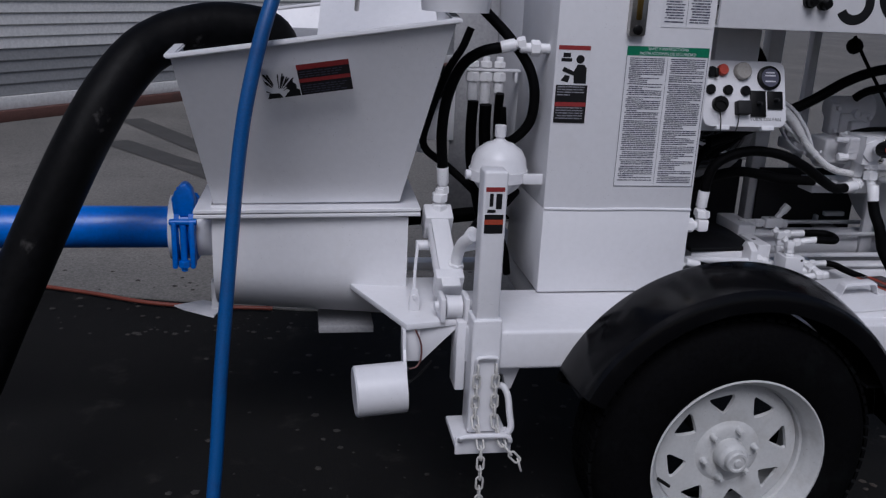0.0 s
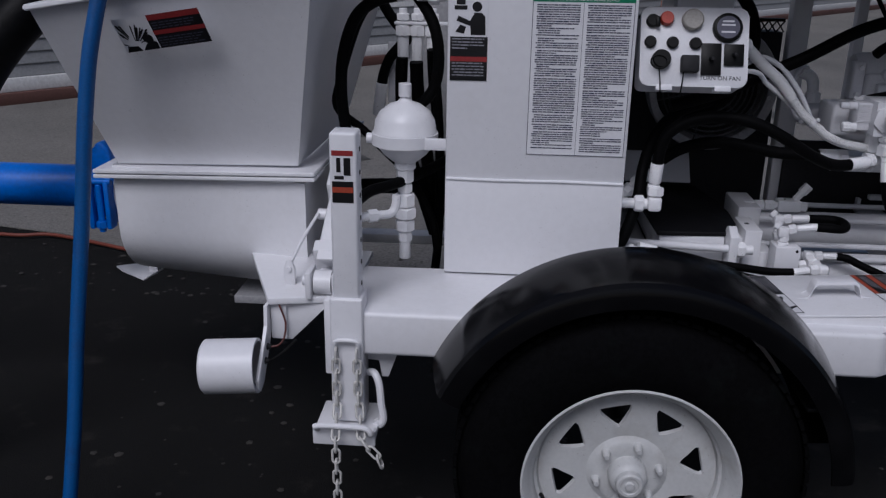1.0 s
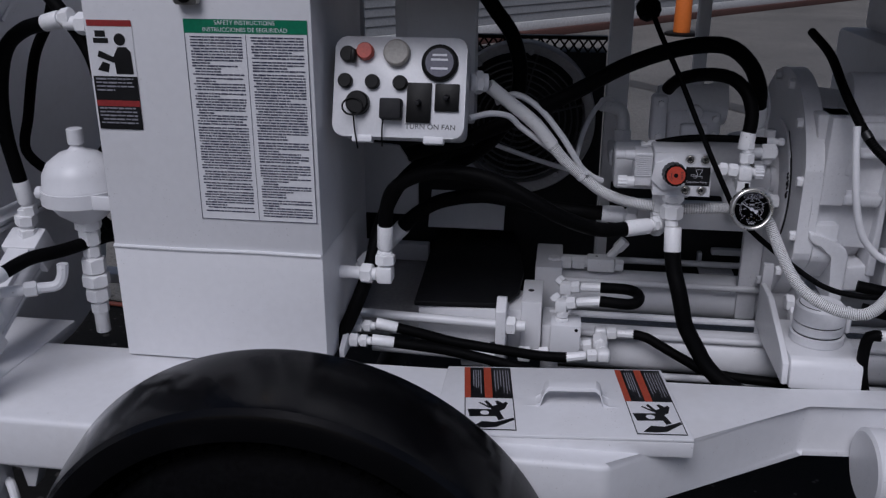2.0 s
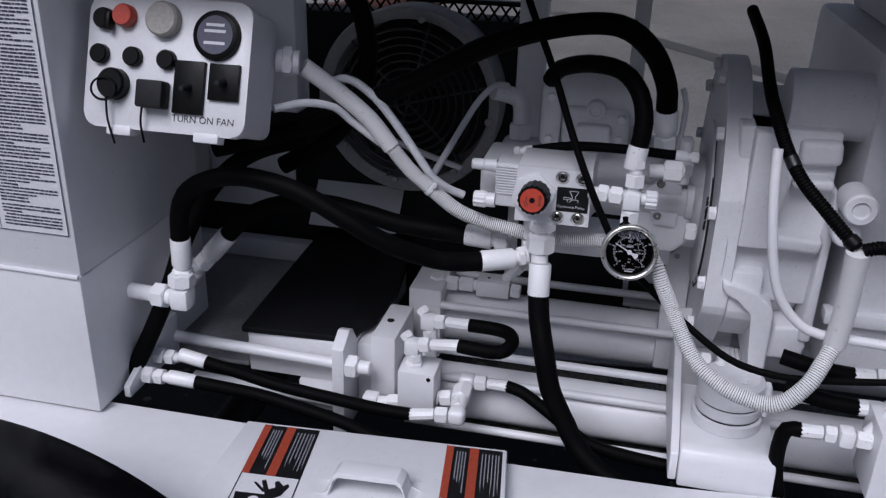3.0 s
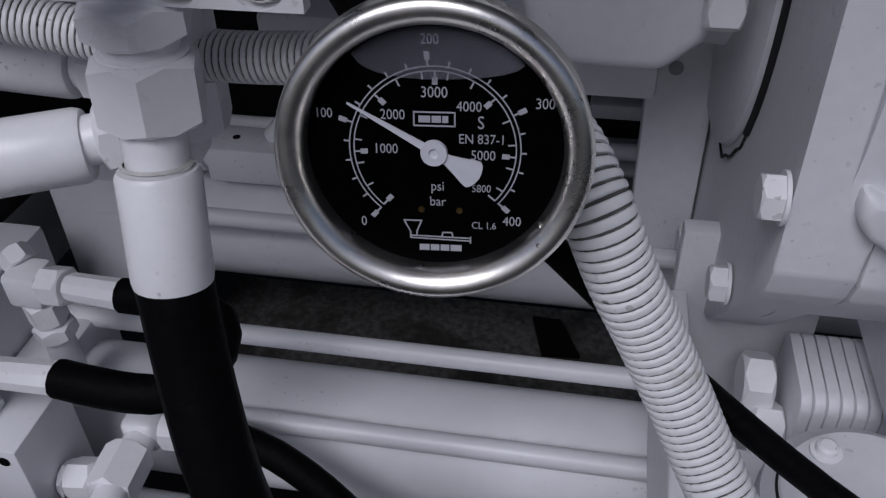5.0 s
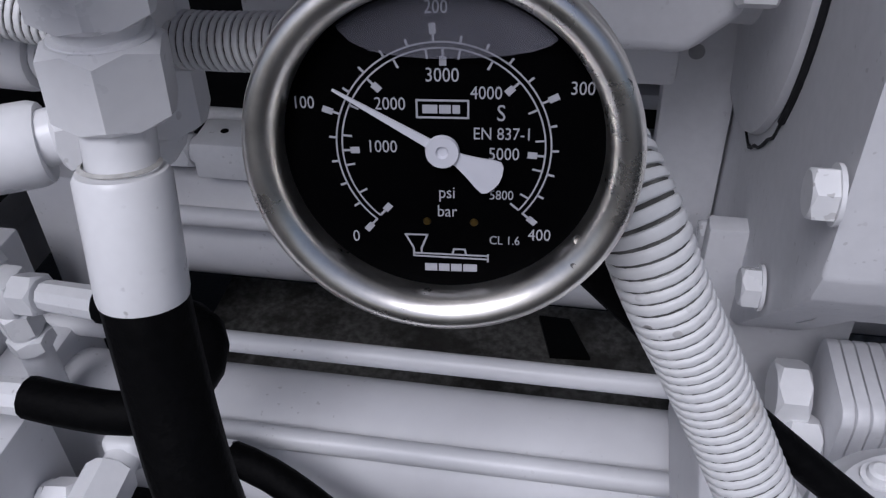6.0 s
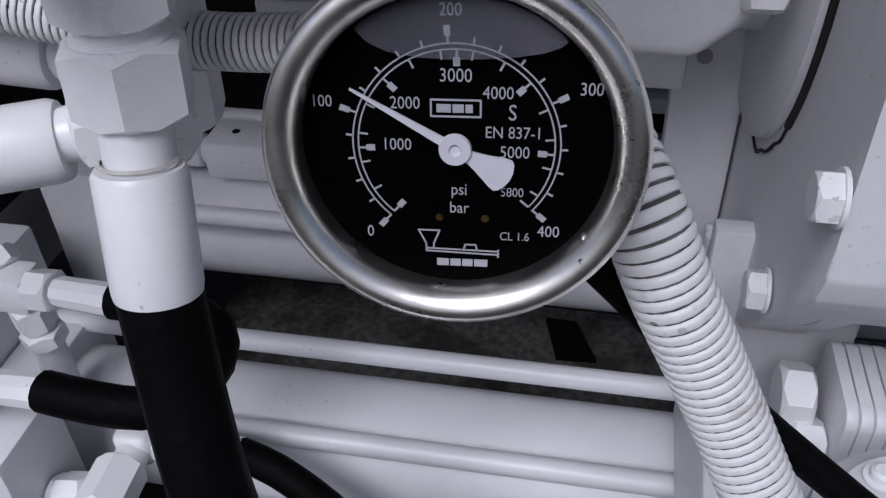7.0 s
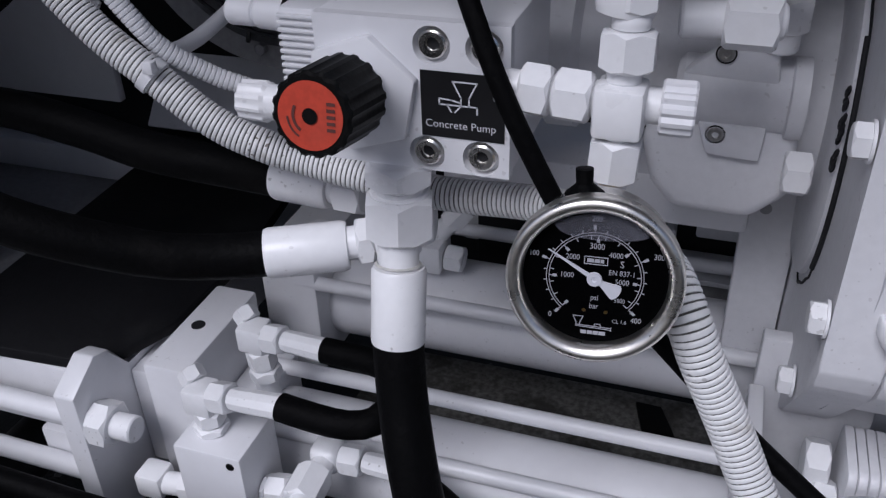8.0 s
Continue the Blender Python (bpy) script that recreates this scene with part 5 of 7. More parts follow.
cond = hose("white corrugated cable conduit sagging past the gauge", MAIN, 0.0080, CONDUIT, name="cable_conduit", category="conduit", ribs=0.0022, pitch=0.0030, seg=16, body="ribbed_tube")
# Dark core puts the shade between the ridges into colour.
part("groove_shade", tube(B(), MAIN, 0.0093, 20, 0.006), DIRT_SHADE, cond, "dark inner tube standing for shade between the ridges")
part("upper_sleeve", tube(B(), MAIN[:4], 0.0122, 18), CONDUIT, cond, "smooth white upper sleeve")
part("end_sleeve", tube(B(), [(1.3575, 0.0760, 0.822), (1.3580, 0.0690, 0.868), (1.3555, 0.0600, 0.915), (1.3524, 0.0515, 0.9545)], 0.0130, 18), CONDUIT, cond, "smooth white end sleeve")
part("tie_wrap", lathe(B(), [(-0.003, 0.0100), (-0.003, 0.0116), (0.003, 0.0116), (0.003, 0.0100), (-0.003, 0.0100)], (0.823, 0.197, 0.924), V(0.74, 0.05, -0.67), 18), WHITE, cond)
part("tie_head", box(B(), (0.8275, 0.183, 0.930), (0.8345, 0.189, 0.9375), None, 0.001), WHITE, cond)
hose("thin white corrugated wiring tube tied to the conduit", [(0.6608, 0.2079, 1.052), (0.6969, 0.21, 1.067), (0.74, 0.203, 1.045), (0.78, 0.200, 1.0), (0.808, 0.206, 0.957), (0.822, 0.214, 0.934), (0.842, 0.228, 0.915), (0.862, 0.238, 0.904)], 0.0052, WHITE, name="wiring_tube", category="conduit", ribs=0.0008, pitch=0.0032, body="ribbed_tube")
hose("thin white wiring tube coming from the control box", [(0.6212, 0.1309, 1.038), (0.6562, 0.1595, 1.042), (0.6886, 0.1817, 1.033), (0.7053, 0.1946, 1.014), (0.7469, 0.2015, 0.9828), (0.7827, 0.2109, 0.9553)], 0.0055, WHITE, name="wiring_tube", category="conduit", body="tube_body")
hose("thin white wiring tube rising to an elbow beside the fan", [(0.806, 0.222, 0.923), (0.810, 0.268, 0.922), (0.816, 0.335, 0.938), (0.828, 0.402, 0.966), (0.846, 0.430, 0.998), (0.868, 0.452, 1.018), (0.884, 0.470, 1.014)], 0.0052, WHITE, name="wiring_tube", category="conduit", body="tube_body")
lo = hose("black split wiring loom bending into the white sleeve", [(1.233, 0.3729, 1.169), (1.242, 0.2628, 1.141), (1.252, 0.1773, 1.089), (1.281, 0.1149, 1.026), (1.322, 0.0770, 0.984), (1.352, 0.0540, 0.9570)], 0.0068, name="wiring_loom", category="cable", ribs=0.0013, pitch=0.0042, body="ribbed_tube")
part("end_collar", lathe(B(), [(0, 0.0070), (0, 0.0092), (0.010, 0.0096), (0.012, 0.0070)], (1.350, 0.0555, 0.9600), V(-0.7, 0.5, 0.5), 16), BLACK, lo)
part("tape_wrap", lathe(B(), [(0, 0.0070), (0.001, 0.0086), (0.014, 0.0086), (0.015, 0.0070)], (1.281, 0.1149, 1.026), V(-0.4, 0.6, 0.7), 16), INK, lo)
hose("black split wiring loom leading off towards the engine", [(1.3575, 0.0500, 0.9570), (1.378, 0.050, 0.9625), (1.419, 0.050, 0.9585), (1.50, 0.055, 0.960), (1.685, 0.1184, 0.985)], 0.0068, name="wiring_loom", category="cable", ribs=0.0013, pitch=0.0042, body="ribbed_tube")
hose("thin black cable running down behind the pressure gauge", [(0.9162, 0.2529, 1.243), (0.9426, 0.2267, 1.181), (0.9813, 0.1951, 1.105), (1.016, 0.1609, 1.029), (1.046, 0.1402, 0.9673), (1.073, 0.1367, 0.9151), (1.095, 0.1388, 0.8771), (1.129, 0.1334, 0.8456), (1.184, 0.1144, 0.8054), (1.242, 0.0989, 0.771), (1.294, 0.0921, 0.7599), (1.348, 0.093, 0.7593), (1.461, 0.0982, 0.771), (1.584, 0.1018, 0.792)], 0.0048, name="black_cable", category="cable", body="cable_sheath")
ob = thing("cable_grommet", (0.9235, 0.2568, 1.219), "round black rubber grommet on the cable under the hood", "grommet")
part("grommet_ball", lathe(B(), [(0, 0), (0.002, 0.012), (0.010, 0.020), (0.022, 0.022), (0.034, 0.019), (0.042, 0.010), (0.044, 0)], (0.9315, 0.249, 1.198), V(-0.4, 0.3, 0.85), 20), RUBBER, ob)

# ---- control valve block ----
BOLTS = ((1.0080, 0.9690), (1.0340, 0.9690), (1.0040, 0.9130), (1.0320, 0.9130))


def drilled(bm, u0, v0, u1, v1, holes, h0, h1, m):
    """A plate with round holes through it."""
    rings = [[(u0, v0), (u1, v0), (u1, v1), (u0, v1)]] + [[(u + r * math.cos(2 * math.pi * i / 28), v + r * math.sin(2 * math.pi * i / 28)) for i in range(28)] for u, v, r in holes]
    for h in (h0, h1):
        edges = []
        for ring in rings:
            vs = [bm.verts.new(m @ V(u, v, h)) for u, v in ring]
            edges += [bm.edges.new((a, b)) for a, b in zip(vs, vs[1:] + vs[:1])]
        bmesh.ops.triangle_fill(bm, use_beauty=True, edges=edges, normal=m.to_3x3() @ Z)
    bm.verts.ensure_lookup_table()
    total, start = sum(len(r) for r in rings), 0
    for ring in rings:
        n = len(ring)
        for i in range(n):
            a, b = bm.verts[start + i], bm.verts[start + (i + 1) % n]
            c, d = bm.verts[total + start + (i + 1) % n], bm.verts[total + start + i]
            bm.faces.new((a, b, c, d))
        start += n
    bmesh.ops.recalc_face_normals(bm, faces=bm.faces[:])
    return bm


vb = thing("valve_block", (0.9965, 0.202, 0.9025), "white hydraulic valve block with cap screws and black name plate", "valve block")
bm = B()
box(bm, (0.9475, 0.1705, 0.9035), (1.046, 0.252, 0.9805), None, 0.0018)
part("block_body", bm, WHITE, vb)
FB = front(0.1648)
part("front_plate", drilled(B(), 0.9475, 0.9035, 1.0465, 0.9805, [(u, v, 0.0094) for u, v in BOLTS], 0.0, 0.0065, front(0.1713)), WHITE, vb)
part("hex_boss", prism(B(), [(0.9715 + 0.031 * math.cos(radians(a)), 0.9425 + 0.031 * math.sin(radians(a))) for a in range(18, 378, 60)], 0.0, 0.006, FB, 0.001), WHITE, vb)
for u, v in BOLTS:
    bm = B()
    lathe(bm, [(-0.0066, 0.0070), (-0.0062, 0.0072), (-0.0012, 0.0071), (-0.0004, 0.0062), (-0.0004, 0.0038), (-0.0034, 0.0036), (-0.0034, 0)], (u, 0.1648, v), -Y, 24)
    c = part("cap_screw", bm, CHROME, vb, "bare steel socket cap screw")
    part("screw_socket", lathe(B(), [(-0.0032, 0.0034), (-0.0031, 0.0)], (u, 0.1648, v), -Y, 6), DARK, c)
plate = part("name_plate", bar(B(), 1.002, 0.9230, 1.044, 0.9570, 0.0006, FB), INK, vb, "black name plate with white lettering")
bm = B()
words(bm, "Concrete Pump", 1.0220, 0.9300, 0.0056, 0.0010, FB)
part("plate_lettering", bm, DIALINK, plate)
bm = B()
for a, b in (((1.0185, 0.9525), (1.0305, 0.9525)), ((1.0185, 0.9525), (1.0225, 0.9445)), ((1.0305, 0.9525), (1.0265, 0.9445)), ((1.0225, 0.9445), (1.0225, 0.9405)), ((1.0265, 0.9445), (1.0265, 0.9405)), ((1.0115, 0.9405), (1.0305, 0.9405)), ((1.0115, 0.9405), (1.0115, 0.9435)), ((1.0115, 0.9435), (1.0175, 0.9430)), ((1.0175, 0.9430), (1.0225, 0.9420)), ((1.0305, 0.9405), (1.0305, 0.9370)), ((1.0155, 0.9405), (1.0175, 0.9370)), ((1.0195, 0.9370), (1.0225, 0.9405))):
    d = (V(*b, 0) - V(*a, 0)).normalized() * 0.0004
    n = V(-d.y, d.x, 0)
    flat(bm, [((V(*p, 0) + o).x, (V(*p, 0) + o).y) for p, o in ((a, n - d), (a, -n - d), (b, -n + d), (b, n + d))], 0.0010, FB)
part("plate_symbol", bm, DIALINK, plate)

kn = thing("adjuster_knob", (0.9755, 0.1135, 0.945), "black ribbed adjusting knob with an orange-red face", "knob")
KC, KA = V(0.977, 0.098, 0.9585), V(0.0, 1.0, -0.16).normalized()
bm = B()
n, rings = 96, []
x, y, z = frame_along(KA)
for h, r in ((0.0, 0.0168), (0.0015, 0.0182), (0.036, 0.0192), (0.038, 0.017)):
    rings.append([bm.verts.new(KC + z * h + (x * math.cos(a) + y * math.sin(a)) * (r + (0.0009 if (i // 3) % 2 else 0.0))) for i, a in ((i, 2 * math.pi * i / n) for i in range(n))])
for a, b in zip(rings, rings[1:]):
    for i in range(n):
        bm.faces.new((a[i], a[(i + 1) % n], b[(i + 1) % n], b[i]))
bm.faces.new(rings[0]), bm.faces.new(rings[-1][::-1])
part("knob_body", bm, BLACK, kn)
KM = Matrix.Translation(KC) @ Matrix((X, V(0, 0.16, 1).normalized(), -KA)).transposed().to_4x4()
face = part("knob_face", disc(B(), 0, 0, 0.0152, 0.0006, KM, 36), RED, kn, "orange-red face disc")
part("face_hole", disc(B(), 0, 0, 0.0036, 0.0012, KM, 20), BLACK, face)
bm = B()
arc(bm, 0, 0, 0.0072, 0.0086, 150, 235, 0.0010, KM, 12), arc(bm, 0, 0, 0.0102, 0.0112, 185, 240, 0.0010, KM, 10)
for k in range(5):
    bar(bm, 0.0078, -0.006 + 0.0028 * k, 0.0118, -0.0045 + 0.0028 * k, 0.0010, KM)
part("face_print", bm, WIRE, face)
part("knob_shaft", rod(B(), KC + KA * 0.036, V(0.9755, 0.1535, 0.949), 0.012), WHITE, kn)

# the swivel connection below the block and its hose
lower = thing("swivel_connector", (0.9880, 0.170, 0.8405), "white painted swivel nut and collar under the valve block", "fitting")
part("collar", hexagon(B(), (0.9850, 0.1715, 0.8900), (0.9850, 0.1720, 0.9033), 0.0340, 0.33), FITTING, lower)
part("groove_ring", lathe(B(), [(0, 0), (0, 0.0152), (0.0012, 0.0158), (0.0024, 0.0152), (0.0028, 0.0134), (0.0072, 0.0134), (0.0072, 0)], (0.9850, 0.1712, 0.8835), Z, 28), FITTING, lower)
part("nut", hexagon(B(), (0.9850, 0.1680, 0.8590), (0.9850, 0.1705, 0.8840), 0.0350, 0.33), FITTING, lower)
part("nipple", rod(B(), (0.9868, 0.158, 0.8400), (0.9850, 0.166, 0.8600), 0.0116), FITTING, lower)
part("thread_ring", lathe(B(), [(0, 0.0114), (0.0008, 0.0128), (0.0016, 0.0114)], (0.9878, 0.1565, 0.8475), V(-0.03, 0.26, 1), 28), GALV, lower)
rear = thing("swivel_connector", (0.9720, 0.212, 0.829), "white painted swivel nut behind another under the valve block", "fitting")
part("collar", hexagon(B(), (0.9720, 0.2135, 0.8590), (0.9720, 0.2145, 0.9033), 0.0330, 0.22), FITTING, rear)
part("nut", hexagon(B(), (0.9720, 0.2120, 0.8300), (0.9720, 0.2130, 0.8570), 0.0345, 0.22), FITTING, rear)
part("elbow", tube(B(), [(0.9720, 0.212, 0.834), (0.9712, 0.210, 0.826), (0.967, 0.205, 0.8225), (0.960, 0.198, 0.826)], 0.0105, 14, 0.004), FITTING, rear)
drop = hose("thick black hydraulic hose dropping from the valve block", [(0.9896, 0.1453, 0.8065), (0.9945, 0.1345, 0.7725), (1.0040, 0.1190, 0.7400), (1.0115, 0.1120, 0.7100), (1.0190, 0.1100, 0.6800), (1.0320, 0.1050, 0.6550), (1.0460, 0.1000, 0.6320), (1.0640, 0.0920, 0.6050), (1.107, 0.0740, 0.5760), (1.203, 0.0526, 0.5566), (1.381, 0.0493, 0.5596)], 0.0146)
part("ferrule", lathe(B(), [(-0.002, 0.0140), (-0.002, 0.0148), (0, 0.0152), (0.040, 0.0152), (0.042, 0.0140), (0.042, 0)], (0.9896, 0.1453, 0.8065), V(-0.03, 0.26, 1), 24), FITTING, drop)
hose("thick black hydraulic hose arching over the valve area", [(0.471, 0.118, 0.836), (0.474, 0.116, 0.87), (0.488, 0.113, 0.908), (0.5267, 0.1078, 0.9352), (0.5848, 0.0985, 0.9497), (0.6621, 0.0899, 0.9414), (0.7293, 0.0867, 0.9114), (0.7849, 0.0967, 0.8780), (0.8442, 0.1270, 0.8480), (0.8800, 0.1475, 0.8390), (0.907, 0.1598, 0.8388)], 0.0134, a=(0.045, 0.02), b=(0.047, 0))
adapter = thing("hose_adapter", (0.958, 0.181, 0.828), "white hexagon adapter between the arching hose and the swivel nut", "fitting")
part("adapter_neck", rod(B(), (0.943, 0.1742, 0.8420), (0.966, 0.184, 0.8440), 0.0098), FITTING, adapter)
part("adapter_nut", hexagon(B(), (0.9535, 0.1790, 0.8428), (0.9625, 0.1832, 0.8436), 0.0255), FITTING, adapter)
part("adapter_ring", lathe(B(), [(0, 0), (0, 0.0125), (0.003, 0.0140), (0.005, 0.0125), (0.005, 0)], (0.963, 0.1835, 0.8437), V(0.9, 0.4, 0.1), 20), FITTING, adapter)
hose("black hydraulic hose behind the arching hose", [(0.478, 0.250, 0.790), (0.505, 0.248, 0.818), (0.555, 0.248, 0.848), (0.635, 0.25, 0.862), (0.71, 0.252, 0.852), (0.768, 0.25, 0.842), (0.868, 0.248, 0.838)], 0.0145, a=(0.055, 0.022), b=(0.04, 0.02))
hose("black hydraulic hose passing down beside the column", [(0.6086, 0.2772, 0.9554), (0.5323, 0.2438, 0.9332), (0.478, 0.215, 0.885), (0.449, 0.173, 0.817), (0.435, 0.13, 0.742), (0.405, 0.1, 0.66), (0.375, 0.09, 0.60)], 0.0135)
hose("long thick black hose rising and bending over the pump", [(0.5, 0.19, 0.955), (0.6209, 0.2089, 0.9894), (0.7079, 0.2156, 1.028), (0.7944, 0.2095, 1.071), (0.892, 0.2165, 1.124), (0.9823, 0.2276, 1.153), (1.058, 0.2394, 1.157), (1.103, 0.2483, 1.127), (1.127, 0.2581, 1.082), (1.132, 0.2692, 1.044)], 0.0145, b=(0.035, 0.02))
hose("black hose bending down under the hood beside the fan", [(0.6104, 0.3064, 1.262), (0.6464, 0.3057, 1.21), (0.6841, 0.3032, 1.156), (0.6991, 0.3018, 1.084), (0.6809, 0.3035, 1.01), (0.6322, 0.3061, 0.9452), (0.5555, 0.305, 0.8975)], 0.0145)
hose("black hydraulic hose arching from the gauge tee", [(1.100, 0.1645, 1.019), (1.103, 0.1700, 1.050), (1.094, 0.1848, 1.084), (1.068, 0.2035, 1.107), (1.026, 0.2238, 1.109), (0.986, 0.2586, 1.093), (0.971, 0.2823, 1.071)], 0.0118, a=(0.030, 0))
hose("short straight black hose lying over the valve block", [(0.9544, 0.2588, 0.9743), (1.01, 0.2555, 0.9865), (1.079, 0.2525, 0.9896), (1.153, 0.2538, 0.987)], 0.0068, a=(0.014, 0.008), b=(0.016, 0.010))

sol = thing("solenoid_valve", (0.9201, 0.2166, 0.898), "white painted solenoid cartridge screwed into the valve block", "valve")
part("solenoid_body", box(B(), (0.915, 0.1886, 0.912), (0.9465, 0.2366, 0.974), None, 0.003), WHITE, sol)
for k in range(11):
    part("cooling_fin", box(B(), (0.9155, 0.1862, 0.9305 + 0.0038 * k), (0.9462, 0.1890, 0.9327 + 0.0038 * k), None, 0.0006), WHITE, sol)
kb = B()
n, rings = 40, []
for h, r in ((0, 0.009), (0.001, 0.0112), (0.016, 0.0118), (0.018, 0.0100), (0.030, 0.0100)):
    rings.append([kb.verts.new((0.886 + h, 0.190 + math.cos(a) * q, 0.919 + math.sin(a) * q)) for i, a in ((i, 2 * math.pi * i / n) for i in range(n)) for q in (r - (0.0010 if (i // 2) % 2 and 0 < h < 0.017 else 0),)])
for a, b in zip(rings, rings[1:]):
    for i in range(n):
        kb.faces.new((a[i], b[i], b[(i + 1) % n], a[(i + 1) % n]))
kb.faces.new(rings[0]), kb.faces.new(rings[-1][::-1])
part("knurled_nut", kb, FITTING, sol)
bm = B()
lathe(bm, [(0, 0), (0, 0.006), (0.002, 0.0078), (0.016, 0.0078), (0.017, 0.0070), (0.019, 0.0086), (0.032, 0.0092), (0.035, 0.0092)], (0.8800, 0.2000, 0.966), X, 18)
part("plug", bm, WHITE, sol)

# ---- gauge tee ----
tee = thing("gauge_tee", (1.099, 0.1511, 0.909), "white painted tee fitting with hexagon nuts above the gauge", "fitting")
TC = V(1.099, 0.152, 0.953)
part("tee_body", box(B(), TC - V(0.011, 0.011, 0.0115), TC + V(0.011, 0.011, 0.0115), None, 0.0025), FITTING, tee)
part("nut", hexagon(B(), TC + V(-0.029, 0, 0.004), TC + V(-0.0125, 0, 0.003), 0.0215), FITTING, tee)
part("nut", hexagon(B(), TC + V(-0.0445, 0, 0.005), TC + V(-0.0305, 0, 0.004), 0.0215), FITTING, tee)
plug = B()
x, y, z = frame_along(V(1, 0.06, -0.02))
c, n = TC + V(0.0165, 0.006, 0.0), 36
hoops = [[plug.verts.new(c + z * h + (x * math.cos(2 * math.pi * i / n) + y * math.sin(2 * math.pi * i / n)) * (k - (0.0016 if i % 3 == 0 else 0))) for i in range(n)] for h, k in ((0, 0.0110), (0.001, 0.0124), (0.014, 0.0124), (0.015, 0.0115))]
for a, b in zip(hoops, hoops[1:]):
    for i in range(n):
        plug.faces.new((a[i], a[(i + 1) % n], b[(i + 1) % n], b[i]))
plug.faces.new(hoops[-1])
part("fluted_plug", plug, CAST, tee)
part("upper_nut", hexagon(B(), TC + V(0.001, 0.003, 0.0165), TC + V(0.001, 0.005, 0.0335), 0.0228), FITTING, tee)
part("collar", lathe(B(), [(0, 0), (0, 0.0078), (0.001, 0.0084), (0.005, 0.0084), (0.006, 0.0078), (0.006, 0)], TC + V(0.001, 0.005, 0.0340), V(0, 0.1, 1), 18), FITTING, tee)
part("swivel_nut", hexagon(B(), TC + V(0.001, 0.0065, 0.0405), TC + V(0.001, 0.008, 0.052), 0.0205), FITTING, tee)
part("lower_nut", hexagon(B(), TC + V(-0.001, 0, -0.0335), TC + V(0, 0, -0.0135), 0.0215), FITTING, tee)
bm = B()
rod(bm, TC + V(0, 0.003, 0.01), TC + V(0.001, 0.0125, 0.070), 0.0078), rod(bm, TC + V(-0.056, 0, 0.005), TC + V(0.02, 0.006, 0), 0.0082), rod(bm, TC + V(-0.001, 0, -0.048), TC, 0.0068)
part("pipe_run", bm, FITTING, tee)

# ---- pressure gauge ----
GC = V(1.1033, 0.0802, 0.9101)
yaw, tip, lean = radians(5), radians(9.9), radians(4)
gu = V(math.cos(yaw), math.sin(yaw), 0)
gw = V(math.sin(yaw) * math.cos(tip), -math.cos(yaw) * math.cos(tip), math.sin(tip))
gv = gw.cross(gu)
GT = Matrix(((gu.x, gv.x, gw.x, GC.x), (gu.y, gv.y, gw.y, GC.y), (gu.z, gv.z, gw.z, GC.z), (0, 0, 0, 1)))
gu, gv = gu * math.cos(lean) + gv * math.sin(lean), gv * math.cos(lean) - gu * math.sin(lean)
GM = Matrix(((gu.x, gv.x, gw.x, GC.x), (gu.y, gv.y, gw.y, GC.y), (gu.z, gv.z, gw.z, GC.z), (0, 0, 0, 1)))
R = 0.0352
D = 0.0293
g = thing("pressure_gauge", GC + V(0, 0.01, -R), "round steel pressure gauge with a black dial and white needle", "pressure gauge")
part("case", lathe(B(), [(-0.028, 0), (-0.028, 0.027), (-0.025, 0.0312), (-0.004, 0.0317), (-0.004, 0.0338)], GC, gw, 56), CHROME, g)
bezel = part("bezel", lathe(B(), [(-0.0058, 0.0330), (-0.0064, 0.0344), (-0.0052, R), (-0.0030, 0.03485), (-0.0022, R), (0.0012, R), (0.0027, 0.0348), (0.0034, 0.0340), (0.0038, 0.0330), (0.0036, 0.0316), (0.0029, 0.0304), (0.0016, 0.0293), (0.0004, 0.0289), (-0.0035, 0.0287)], GC, gw, 72), BEZEL, g, "satin steel bezel ring", sharp=60)
for u, v, r, h in ((0.0302, 0.0141, 0.0016, 0.0032), (0.0284, 0.0086, 0.0006, 0.0006), (0.0245, -0.0157, 0.0009, 0.0008), (0.0240, -0.0197, 0.0006, 0.0032), (0.0312, 0.0098, 0.0005, 0.0032)):
    part("bezel_nick", lathe(B(), [(-0.0004, r), (0.0002, r * 0.8), (-0.0001, r * 0.3), (-0.0001, 0)], GT @ V(u, v, h), gw + gu * 0.3, 9), STEEL, bezel)
dial = part("dial", disc(B(), 0, 0, 0.0290, -0.0034, GM, 60), DIAL, g, "black dial with white scales")
hh = -0.0032
bm = B()
arc(bm, 0, 0, 0.650 * D, 0.660 * D, -45, 225, hh, GM, 80)
arc(bm, 0, 0, 0.615 * D, 0.625 * D, -45, 225, hh, GM, 80)
part("scale_arc", bm, DIALPRINT, dial)


def tick(bm, angle, r0, r1, w):
    a = radians(angle)
    d, s = V(math.cos(a), math.sin(a), 0), V(-math.sin(a), math.cos(a), 0) * w / 2
    flat(bm, [(p.x * D, p.y * D) for p in (d * r0 - s, d * r1 - s, d * r1 + s, d * r0 + s)], hh, GM)


bm = B()
for k in range(21):
    a = 225 - 270 * k / 20
    tick(bm, a, 0.65, 0.70 if k % 5 else 0.72, 0.014)
    if k % 5 == 0:
        tick(bm, a, 0.70, 0.765, 0.040)
part("bar_tick", bm, DIALPRINT, dial)
bm = B()
for k in range(0, 30):
    a = 225 - 270 * k * 200 / 5800
    if k % 5 == 0:
        tick(bm, a, 0.515, 0.572, 0.042), tick(bm, a, 0.57, 0.62, 0.014)
    elif k * 200 % 500 == 0 or k % 2 == 0:
        tick(bm, a, 0.56, 0.62, 0.013)
